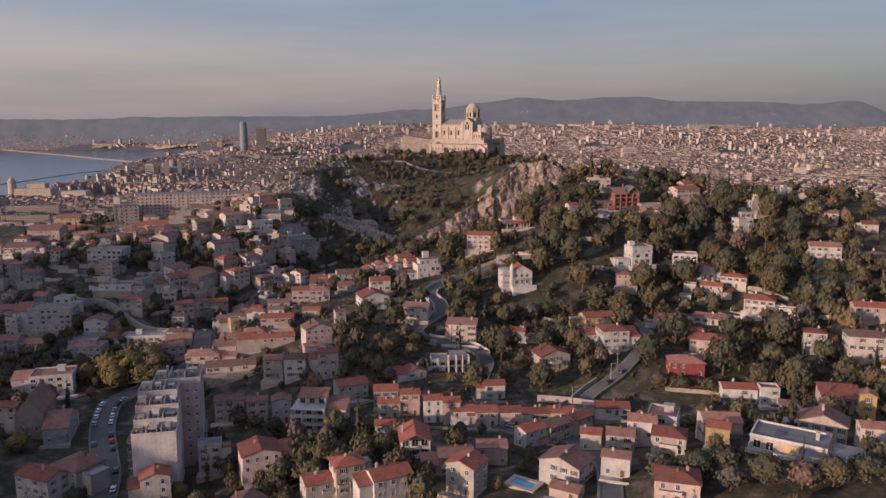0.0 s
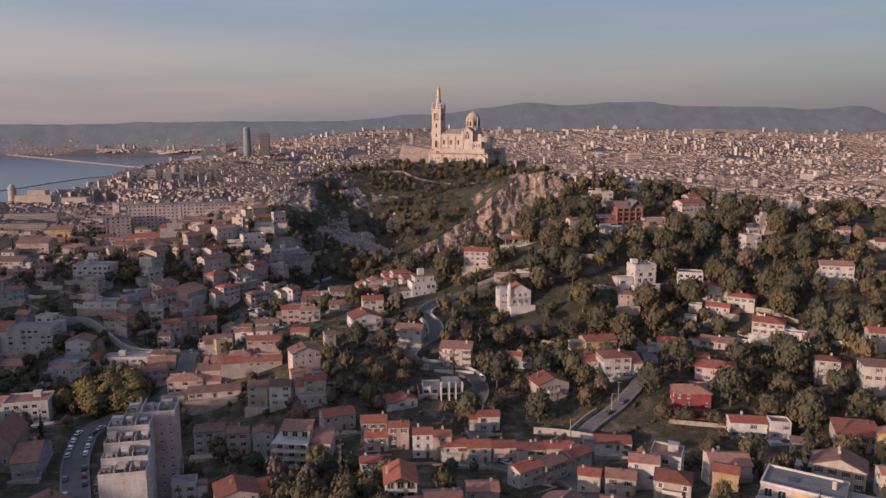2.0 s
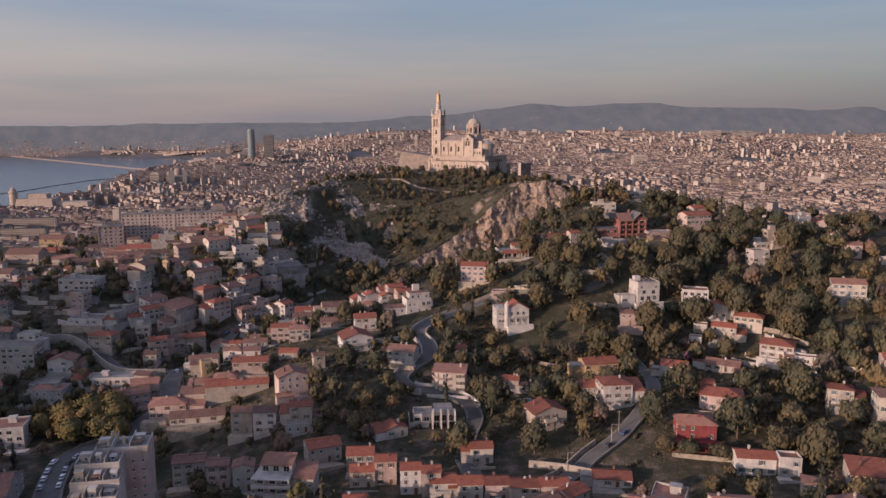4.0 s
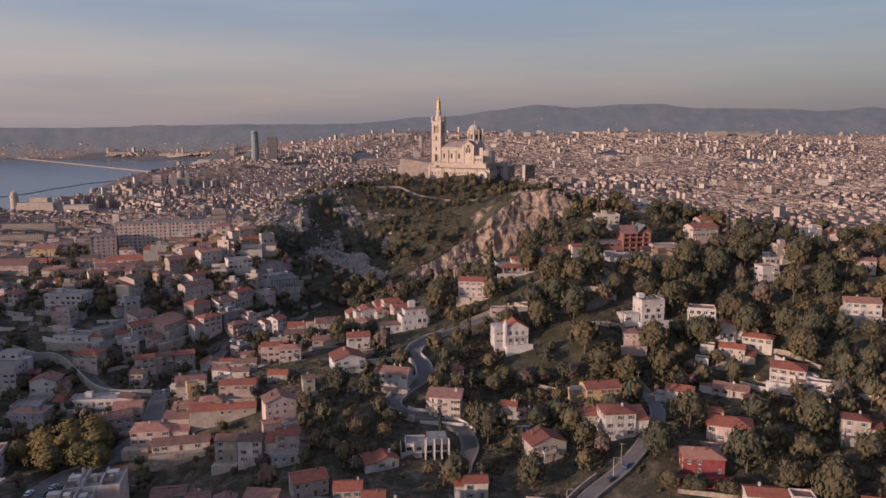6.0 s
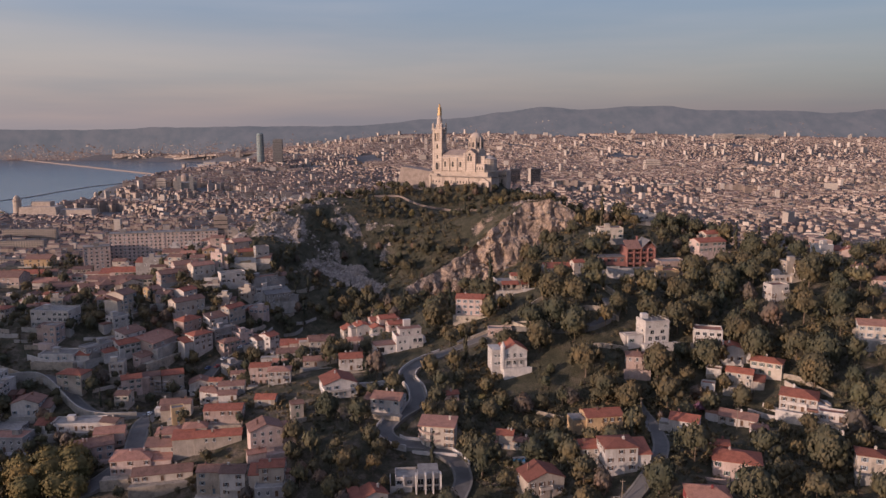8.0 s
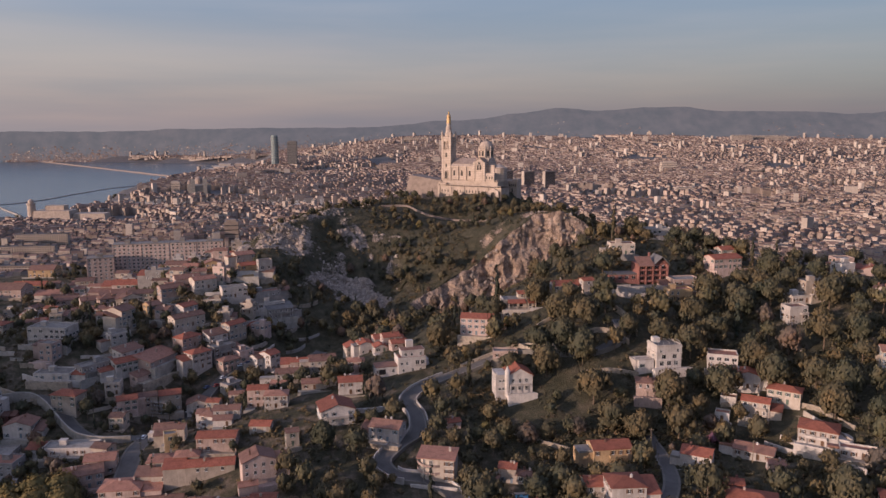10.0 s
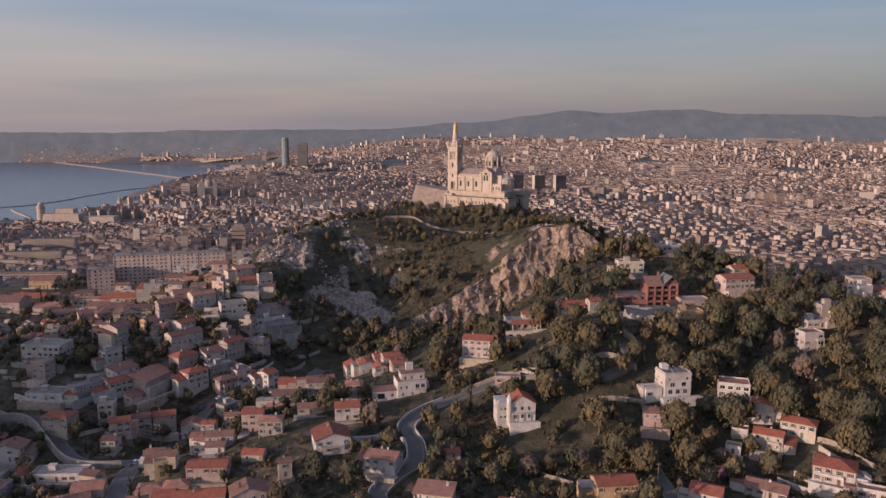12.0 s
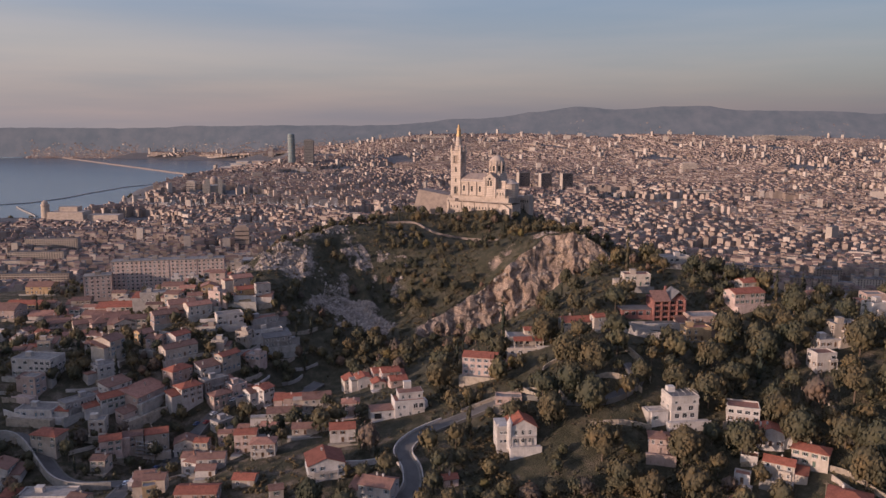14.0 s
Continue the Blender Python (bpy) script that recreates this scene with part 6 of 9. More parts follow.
def basilica(m):
    ob = thing("basilica", m, "striped cream stone basilica with tall bell tower and dome", "church")

    def made(name, build, material, parent=ob, label=""):
        bm = bmesh.new()
        build(bm)
        return part(name, bm, material, parent, label)

    # z = 0 is the foot of the lower terrace, 16 the church floor
    def lower(bm):
        box(bm, 0, 63, 0, 16, -8, 11.2)
        box(bm, -0.3, 63.3, -0.3, 16, 10.6, 11.2)
        for i in range(33):
            x = i * 1.93 + 0.4
            box(bm, x - 0.18, x + 0.18, -0.2, 0.2, 11.2, 12.3)
        box(bm, 0, 62.6, -0.25, 0.25, 12.3, 12.6)
        for x in (2, 14, 27, 40, 50.5):
            box(bm, x - 0.7, x + 0.7, -0.7, 0, -8, 10.6)
    crypt = made("crypt_terrace", lower, "pale_stone")
    for i in range(14):
        made("window", lambda bm, i=i: arch_box(bm, 4.5 + i * 3.1, 1.0, 5.8, 2.2, -0.06, 0.1), "dark_opening", crypt)
    # gabled porch at the end of the terrace
    made("porch", lambda bm: prism(bm, [(51.5, -8), (61.5, -8), (61.5, 8.2), (56.5, 11.0), (51.5, 8.2)], -2.2, 0.0, "y"), "banded_stone", crypt)
    made("arch_surround", lambda bm: arch_ring(bm, 56.5, 4.0, 1.0, 6.4, -2.6, -2.1, 0.6), "pale_stone", crypt)
    # flat slab, its colour standing for the shade in a deep arch
    made("arch_opening", lambda bm: arch_box(bm, 56.5, 4.0, 1.0, 6.4, -2.26, -2.1), "dark_opening", crypt)
    for i in range(9):
        made("window", lambda bm, i=i: arch_box(bm, 8.0 + i * 4.6, 0.8, 2.0, 1.8, -0.06, 0.1), "dark_opening", crypt)

    def platform(bm):
        box(bm, 2, 57, 5, 36, -8, 16)
        for i in range(28):
            box(bm, 3.2 + i * 1.95, 3.6 + i * 1.95, 5.1, 5.4, 16, 17)
        box(bm, 2, 57, 5.0, 5.5, 17, 17.3)
        box(bm, 1.6, 57.4, 4.7, 5.1, 15.3, 16)
    made("platform", platform, "pale_stone")

    def tower(bm):
        x0, x1, y0, y1 = 0.6, 9.6, 6.5, 15.5
        box(bm, x0 - 0.4, x1 + 0.4, y0 - 0.4, y1 + 0.4, 16, 19)
        box(bm, x0, x1, y0, y1, 19, 42)
        for cx in (x0 + 0.7, x1 - 0.7):
            for cy in (y0 + 0.7, y1 - 0.7):
                box(bm, cx - 0.95, cx + 0.95, cy - 0.95, cy + 0.95, 16, 53)
        box(bm, x0 - 0.35, x1 + 0.35, y0 - 0.35, y1 + 0.35, 32.5, 33.2)
        box(bm, x0 - 0.35, x1 + 0.35, y0 - 0.35, y1 + 0.35, 42, 42.8)
        # belfry: slender piers between openings
        box(bm, x0 + 1.6, x1 - 1.6, y0 + 1.6, y1 - 1.6, 42.8, 51)
        for k in range(4):
            o = x0 + 1.9 + k * 1.73
            box(bm, o - 0.28, o + 0.28, y0 + 0.1, y0 + 0.7, 42.8, 50)
            box(bm, o - 0.28, o + 0.28, y1 - 0.7, y1 - 0.1, 42.8, 50)
            p = y0 + 1.9 + k * 1.73
            box(bm, x0 + 0.1, x0 + 0.7, p - 0.28, p + 0.28, 42.8, 50)
            box(bm, x1 - 0.7, x1 - 0.1, p - 0.28, p + 0.28, 42.8, 50)
        box(bm, x0, x1, y0, y1, 50, 52.6)
        box(bm, x0 - 0.7, x1 + 0.7, y0 - 0.7, y1 + 0.7, 52.6, 53.8)
        for i in range(8):
            q = x0 - 0.4 + i * 1.4
            box(bm, q - 0.2, q + 0.2, y0 - 0.6, y0 - 0.2, 53.8, 55)
            box(bm, x1 + 0.2, x1 + 0.6, y0 + i * 1.3, y0 + i * 1.3 + 0.4, 53.8, 55)
        for cx in (x0 + 0.2, x1 - 0.2):
            for cy in (y0 + 0.2, y1 - 0.2):
                tube(bm, [(0.9, 53.8), (0.9, 57), (1.1, 57.1), (0.1, 59.6)], 8, True, 0, cx, cy)
    bell = made("bell_tower", tower, "banded_stone")
    # thin slabs on the solid core paint the shade of an open belfry
    for k in range(3):
        made("belfry_opening", lambda bm, k=k: arch_box(bm, 3.37 + k * 1.73, 1.1, 43.0, 6.6, 8.03, 8.2), "dark_opening", bell)
        made("belfry_opening", lambda bm, k=k: box(bm, 7.97, 8.06, 9.6 + k * 1.4, 10.5 + k * 1.4, 43, 49.4), "dark_opening", bell)
    made("tower_window", lambda bm: arch_box(bm, 5.1, 1.6, 36, 4.2, 6.4, 6.6), "dark_opening", bell)
    made("tower_window", lambda bm: arch_box(bm, 5.1, 1.4, 27, 3.4, 6.4, 6.6), "dark_opening", bell)
    made("tower_door", lambda bm: arch_box(bm, 5.1, 2.6, 17, 6.6, 6.0, 6.2), "dark_opening", bell)
    made("tower_arch", lambda bm: arch_ring(bm, 5.1, 2.6, 17, 6.6, 5.8, 6.3, 0.6), "pale_stone", bell)
    made("pedestal", lambda bm: tube(bm, [(3.6, 53.8), (3.4, 57), (3.7, 57.3), (2.6, 58.2), (2.4, 62), (2.7, 62.4), (2.1, 63.2), (1.8, 65.6), (2.1, 66)], 16, True, 0, 5.1, 11), "banded_stone", bell)

    def nave(bm):
        prism(bm, [(8, 16), (22, 16), (22, 30.4), (15, 34.6), (8, 30.4)], 9.0, 35, "x")
        box(bm, 9.0, 35, 6.2, 8.0, 16, 28.6)
        prism(bm, [(5.9, 28.6), (8.2, 28.6), (8.2, 30.2)], 9.0, 35, "x")
        for x in (9.6, 17.4, 25.2, 33):
            box(bm, x - 0.8, x + 0.8, 5.2, 6.2, 16, 28)
            box(bm, x - 0.6, x + 0.6, 5.4, 6.2, 28, 28.9)
        box(bm, 9.0, 34, 5.7, 6.2, 27.9, 28.6)
    body = made("nave", nave, "banded_stone")

    def nave_roof(bm):
        prism(bm, [(7.6, 30.2), (15, 34.7), (22.4, 30.2), (22.4, 30.6), (15, 35.1), (7.6, 30.6)], 9.0, 34, "x")
    made("roof", nave_roof, "lead_dome", body)
    for k in range(3):
        cx = 13.5 + 7.8 * k
        made("arch_surround", lambda bm, cx=cx: arch_ring(bm, cx, 4.6, 18, 8.6, 5.7, 6.3, 0.6), "pale_stone", body)
        made("window", lambda bm, cx=cx: arch_box(bm, cx, 1.9, 20, 4.8, 6.1, 6.3), "dark_opening", body)
        for q in (-1.6, 0, 1.6):
            made("clerestory_window", lambda bm, cx=cx, q=q: arch_box(bm, cx + q, 0.6, 28.9, 1.2, 7.9, 8.1), "dark_opening", body)

    def transept(bm):
        prism(bm, [(34, 16), (45, 16), (45, 31.5), (39.5, 35.8), (34, 31.5)], 4.2, 26, "y")
        for x in (34.5, 44.5):
            box(bm, x - 0.9, x + 0.9, 3.6, 5.0, 16, 32.6)
        box(bm, 33.8, 45.2, 3.9, 4.3, 24.6, 25.2)
    cross = made("transept", transept, "banded_stone")
    made("roof", lambda bm: prism(bm, [(33.6, 31.5), (39.5, 36.2), (45.4, 31.5), (45.4, 31.95), (39.5, 36.65), (33.6, 31.95)], 4.0, 26, "y"), "lead_dome", cross)
    made("arch_surround", lambda bm: arch_ring(bm, 39.5, 6.4, 18, 14.5, 3.8, 4.3, 0.7), "pale_stone", cross)
    for q in (-1.3, 1.3):
        made("window", lambda bm, q=q: arch_box(bm, 39.5 + q, 1.6, 25.6, 4.6, 4.05, 4.3), "dark_opening", cross)

    def rose(bm):
        n = 14
        prism(bm, [(39.5 + 1.2 * math.cos(2 * math.pi * i / n), 31.6 + 1.2 * math.sin(2 * math.pi * i / n)) for i in range(n)], 4.05, 4.3, "y")
    made("rose_window", rose, "dark_opening", cross)

    cx, cy = 39.5, 17

    def drum(bm):
        box(bm, cx - 6.2, cx + 6.2, cy - 6.2, cy + 6.2, 30, 35.5)
        tube(bm, [(6.6, 35.5), (6.6, 36.2), (6.0, 36.4), (6.0, 43), (6.6, 43.3), (6.6, 44)], 16, True, 0, cx, cy)
    dr = made("drum", drum, "banded_stone")
    for i in range(8):
        a = 2 * math.pi * (i + 0.5) / 8
        made("pinnacle", lambda bm, a=a: tube(bm, [(0.6, 36), (0.6, 44.4), (0.8, 44.6), (0.05, 46.4)], 6, True, 0, cx + 6.3 * math.cos(a), cy + 6.3 * math.sin(a)), "banded_stone", dr)
    for i in range(8):
        a = 2 * math.pi * i / 8

        def light(bm, a=a):
            arch_box(bm, 0, 1.6, 37.5, 4.6, -6.1, -5.9)
            bmesh.ops.rotate(bm, verts=bm.verts[:], cent=(0, 0, 0), matrix=Matrix.Rotation(a, 3, "Z"))
            bmesh.ops.translate(bm, verts=bm.verts[:], vec=(cx, cy, 0))
        made("window", light, "dark_opening", dr)
    made("dome", lambda bm: tube(bm, [(6.2 * math.cos(t), 44 + 7.0 * math.sin(t)) for t in np.linspace(0, 1.45, 9)] + [(0.5, 51.2), (0.5, 52.4), (0.1, 54.0)], 20, True, 0, cx, cy), "pale_stone")

    def apse(bm):
        box(bm, 45, 52, 9, 25, 16, 30)
        tube(bm, [(7.5, 16), (7.5, 27), (7.9, 27.3), (0.4, 31)], 14, True, 0, 52, 17)
        box(bm, 45, 54, 4.5, 9, 16, 22.5)
        box(bm, 44.8, 54.2, 4.3, 9.2, 22.5, 23.2)
    ap = made("apse", apse, "banded_stone")
    for i in range(3):
        made("window", lambda bm, i=i: arch_box(bm, 46.8 + 2.6 * i, 1.0, 18, 2.6, 4.42, 4.6), "dark_opening", ap)

    def annex(bm):
        box(bm, 52, 65, 28, 37, -8, 14.5)
        box(bm, 51.7, 65.3, 27.7, 37.3, 14.5, 15.2)
        box(bm, 60, 65, 29, 37, 15.2, 17.0)
    an = made("annexe", annex, "pale_stone")
    for i in range(6):
        made("window", lambda bm, i=i: box(bm, 53.0 + 2.0 * i, 54.0 + 2.0 * i, 27.95, 28.1, 10.6, 12.8), "dark_opening", an)

    def rampart(bm):
        # long battered bastion with a falling top edge
        v = [bm.verts.new(p) for p in ((-41, 4, -10), (2, 1, -10), (2, 22, -10), (-41, 22, -10), (-34, 7, 19.0), (2, 4.5, 15), (2, 22, 15), (-34, 22, 19.0))]
        for q in ((3, 2, 1, 0), (4, 5, 6, 7), (0, 1, 5, 4), (1, 2, 6, 5), (2, 3, 7, 6), (3, 0, 4, 7)):
            bm.faces.new([v[i] for i in q])
        box(bm, -46, -26, 10, 22, -14, 4)
    made("bastion", rampart, "rampart_stone")

    def stair(bm):
        for i in range(10):
            box(bm, -1.5 + i * 0.02, 0, 2 + i * 0.5, 8, 11 + i * 0.5, 11.5 + i * 0.5)
        box(bm, 2, 8, 0.5, 5, -8, 13.5)
    made("steps", stair, "pale_stone")
    return ob


CHURCH_AT = pose(-11, 767, 155, 0, 0, -28)
basilica(CHURCH_AT)

# gilded figure on the tower, one plain shape
bm = bmesh.new()
tube(bm, [(2.2, 66.0), (2.1, 66.6), (1.85, 68.5), (1.7, 70.5), (1.8, 72.2), (1.45, 73.4), (0.75, 74.0), (0.8, 74.4), (0.85, 75.0), (0.65, 75.7), (0.7, 76.0), (0.3, 76.5)], 12, True, 0, 5.1, 11)
tube(bm, [(0.1, 70.6), (0.5, 71.2), (0.55, 72.4), (0.35, 73.2), (0.3, 73.8), (0.05, 74.2)], 8, True, 0, 6.0, 10.3)
statue = part("statue", bm, "gilded", None)
statue.matrix_basis = CHURCH_AT
tagged(statue, "gilded figure standing on top of the bell tower", "statue")
for fx, fy, fr in ((0, 768, 17), (22, 757, 17), (45, 748, 15), (62, 745, 10), (-26, 784, 16)):
    FOOTPRINTS.append((fx, fy, fr))


# ---------------------------------------------------------------- apartment blocks
def stepped_block(x, y, yaw):
    """Tall pale block with terraces stepping down its roof and balconies up one side."""
    z = ground_at(x, y) - 1
    ob = thing("apartment_block", pose(x, y, z, 0, 0, yaw), "tall pale concrete apartment block with stepped roof terraces", "apartment block")
    FOOTPRINTS.append((x, y, 22))
    top = 31.0
    levels = ((-8, 6, -16, -11, 23.5), (-8, 6, -11, -6, 26.4), (-8, 6, -6, 0, 29.3), (-8, 5, 0, 8, 32.2), (-4, 12, 8, 19, 33.4))
    for x0, x1, y0, y1, h in levels:
        bm = bmesh.new()
        box(bm, x0, x1, y0, y1, -6, h)
        part("wing", bm, "plaster_pink" if y0 == 8 else "plaster_white", ob)
    for x0, x1, y0, y1, h in levels:
        bm = bmesh.new()
        for a, b, c, d in ((x0, x1, y0, y0 + 0.25), (x0, x0 + 0.25, y0 + 0.25, y1), (x1 - 0.25, x1, y0 + 0.25, y1)):
            box(bm, a, b, c, d, h, h + 1.0)
        for k in range(1, 3):
            q = x0 + (x1 - x0) * k / 3
            box(bm, q - 0.12, q + 0.12, y0 + 0.25, y1, h, h + 2.2)
        part("parapet", bm, "plaster_white", ob)
        bm = bmesh.new()
        box(bm, x0 + 0.3, x1 - 0.3, y0 + 0.3, y1 - 0.05, h + 0.004, h + 0.1)
        part("terrace_floor", bm, "gravel_roof", ob)
    dice = random.Random(8)
    for x0, x1, y0, y1, h in levels:
        for k in range(3):
            cx = x0 + (x1 - x0) * (k + 0.5) / 3 + dice.uniform(-0.5, 0.5)
            cy = y0 + (y1 - y0) * dice.uniform(0.45, 0.7)
            w, d, hh = dice.uniform(1.6, 3.4), dice.uniform(1.4, 2.6), dice.choice((1.4, 2.3, 2.4, 2.9))
            bm = bmesh.new()
            box(bm, cx - w / 2, cx + w / 2, cy - d / 2, cy + d / 2, h + 0.1, h + hh)
            box(bm, cx - w / 2 - 0.15, cx + w / 2 + 0.15, cy - d / 2 - 0.35, cy + d / 2 + 0.1, h + hh, h + hh + 0.15)
            cabin = part("roof_cabin", bm, dice.choice(["plaster_white", "plaster_cream", "plaster_white"]), ob)
            link_mesh("window", window_mesh(0.8, 0.9, ""), cabin, pose(cx, cy - d / 2, h + 0.4))
            if dice.random() < 0.5:
                bm = bmesh.new()
                box(bm, cx - 1.6, cx + 1.2, y0 + 0.5, y0 + 2.2, h + 2.0, h + 2.12)
                for sx in (-1.5, 1.1):
                    box(bm, cx + sx - 0.06, cx + sx + 0.06, y0 + 0.55, y0 + 0.67, h + 0.1, h + 2.0)
                part("awning", bm, dice.choice(["shutter_brown", "shutter_pale", "tile_brown"]), ob)
    for cx, cy, w, hh in ((4, 13, 1.0, 2.6), (9, 12, 1.2, 2.2), (0, 16, 0.8, 3.4)):
        bm = bmesh.new()
        box(bm, cx - w / 2, cx + w / 2, cy - w / 2, cy + w / 2, 33.4, 33.4 + hh)
        part("chimney", bm, "plaster_cream", ob)
    for fl in range(9):
        for fx in (7.4, 10.4):
            link_mesh("window", window_mesh(0.8, 0.9, ""), ob, pose(fx, 8, fl * 3.0 + 5))
    for fl in range(8):
        for y0 in (-15.2, -9.5, -3.8):
            bm = bmesh.new()
            h = fl * 2.9 + 0.6
            box(bm, -9.5, -8, y0, y0 + 4.8, h, h + 0.18)
            box(bm, -9.5, -9.4, y0, y0 + 4.8, h + 0.18, h + 1.15)
            part("balcony", bm, "concrete", ob)
            link_mesh("window", window_mesh(1.9, 2.1, ""), ob, pose(-8, y0 + 2.4, h + 0.25, 0, 0, -90))
        for y0 in (-13, -8):
            link_mesh("window", window_mesh(1.0, 1.45, "pale"), ob, pose(6, y0, fl * 2.9 + 1.4, 0, 0, 90))


stepped_block(-101, 268, 12)


def slab_block(x, y, w, d, floors, yaw, z, wall, label, step=3.0):
    ob = thing("apartment_slab", pose(x, y, z, 0, 0, yaw), label, "apartment block", "long apartment slabs")
    FOOTPRINTS.append((x - w * 0.3, y, d + 6))
    FOOTPRINTS.append((x + w * 0.3, y, d + 6))
    FOOTPRINTS.append((x, y, d + 6))
    h = floors * 2.9
    bm = bmesh.new()
    box(bm, -w / 2, w / 2, -d / 2, d / 2, -12, h)
    n = int(w / 18)
    for k in range(n + 1):
        q = -w / 2 + w * k / max(n, 1)
        box(bm, q - 0.35, q + 0.35, -d / 2 - 0.3, -d / 2, -12, h + 0.4)
    part("wall", bm, "plaster_" + wall, ob)
    bm = bmesh.new()
    box(bm, -w / 2 - 0.3, w / 2 + 0.3, -d / 2 - 0.4, d / 2 + 0.3, h + 0.004, h + 0.5)
    for k in range(n):
        q = -w / 2 + w * (k + 0.5) / max(n, 1)
        box(bm, q - 2, q + 2, -1.5, 2.5, h + 0.5, h + 3.0)
    part("roof", bm, "gravel_roof", ob)
    cols = int(w / step)
    for fl in range(floors):
        for k in range(cols):
            q = -w / 2 + w * (k + 0.5) / cols
            link_mesh("window", window_mesh(1.5, 1.5, "") if k % 3 else window_mesh(1.0, 1.45, "pale"), ob, pose(q, -d / 2, fl * 2.9 + 0.9))
    for fl in range(floors):
        for k in range(2):
            link_mesh("window", window_mesh(1.0, 1.45, ""), ob, pose(w / 2, -d / 4 + k * d / 2, fl * 2.9 + 0.9, 0, 0, 90))
    return ob


slab_block(-230, 698, 85, 12, 8, 16, 101, "pink", "long grey-beige concrete apartment slab with rows of small windows", 3.3)
slab_block(-274, 669, 19, 12, 6, 24, 99, "pink", "lower beige apartment slab with regular windows", 3.3)
slab_block(-176, 735, 12, 16, 9, 12, 92, "cream", "narrow tall apartment block with a sunlit end wall", 3.4)

# ---------------------------------------------------------------- harbour and landmarks of the town
def harbour_line(x0, y0, x1, y1, width, top, material, name, label):
    a, b = np.array((x0, y0), float), np.array((x1, y1), float)
    n = int(np.linalg.norm(b - a) / 30)
    u = (b - a) / np.linalg.norm(b - a)
    v = np.array((u[1], -u[0]))
    bm = bmesh.new()
    rows = []
    for i in range(n + 1):
        c = a + (b - a) * i / n + v * 2.0 * math.sin(i * 0.7)
        rows.append([bm.verts.new((*(c + v * s), z)) for s, z in ((-width, -6), (-width * 0.6, top), (width * 0.5, top), (width * 0.55, 2 * top), (width * 0.8, 2 * top), (width * 1.1, -6))])
    for p, q in zip(rows, rows[1:]):
        for k in range(5):
            bm.faces.new((p[k], q[k], q[k + 1], p[k + 1]))
    bm.faces.new(rows[0])
    bm.faces.new(rows[-1][::-1])
    bmesh.ops.recalc_face_normals(bm, faces=bm.faces[:])
    return tagged(part(name, bm, material, None), label, "breakwater", "breakwaters")


harbour_line(-1286, 3321, -2800, 4840, 5, 2.5, "rampart_stone", "breakwater", "long pale stone breakwater closing the harbour")
for x0, y0, x1, y1 in ((-1440, 2040, -1292, 2179), (-1292, 2179, -1270, 2320), (-1270, 2320, -1279, 2480), (-1279, 2480, -1270, 2720), (-1270, 2720, -1165, 3050)):
    harbour_line(x0, y0, x1, y1, 7, 0.9, "grey_rubble", "breakwater", "low grey rubble breakwater curving round the harbour mouth")
harbour_line(-1262, 2080, -1085, 1880, 5, 1.6, "concrete", "jetty", "short grey stone jetty at the harbour mouth")
for x, y, length, wide in ((-1060, 3460, 190, 50), (-1070, 3700, 240, 60), (-1090, 3960, 260, 60), (-1120, 4240, 300, 70)):
    bm = bmesh.new()
    box(bm, x - length, x + 60, y - wide / 2, y + wide / 2, -6, 3)
    tagged(part("quay", bm, "concrete", None), "long flat concrete dock quay in the commercial harbour", "quay", "dock quays")
    for k in range(3):
        bm = bmesh.new()
        w = length / 4.5
        cx = x - length * (0.18 + 0.3 * k)
        box(bm, cx - w / 2, cx + w / 2, y - wide * 0.25, y + wide * 0.25, 3, 11 + 3 * (k % 2))
        prism(bm, [(y - wide * 0.27, 11 + 3 * (k % 2)), (y + wide * 0.27, 11 + 3 * (k % 2)), (y, 15 + 3 * (k % 2))], cx - w / 2, cx + w / 2, "x")
        tagged(part("dock_shed", bm, "city_white" if k != 1 else "city_wall", None), "long pale dock shed with a low roof", "shed", "dock sheds")


def tower_block(x, y, w, d, h, yaw, material, name, label, cap=0.0):
    z = ground_at(x, y) - 4
    ob = thing(name, pose(x, y, z, 0, 0, yaw), label, "tower block")
    bm = bmesh.new()
    if cap:
        tube(bm, [(w * 0.52, 0), (w * 0.5, h * 0.5), (w * 0.46, h - cap), (w * 0.40, h)], 12)
    else:
        box(bm, -w / 2, w / 2, -d / 2, d / 2, 0, h)
        box(bm, -w / 3, w / 3, -d / 3, d / 3, h, h + 3)
    part("wall", bm, material, ob)
    rows = int(h / 7)
    for k in range(1, rows):
        bm = bmesh.new()
        if cap:
            r = w * 0.525
            tube(bm, [(r, h * k / rows), (r, h * k / rows + 1.2)], 12)
        else:
            box(bm, -w / 2 - 0.2, w / 2 + 0.2, -d / 2 - 0.2, d / 2 + 0.2, h * k / rows, h * k / rows + 1.3)
        part("floor_band", bm, "concrete" if material == "curtain_wall" else "window_glass", ob)
    return ob


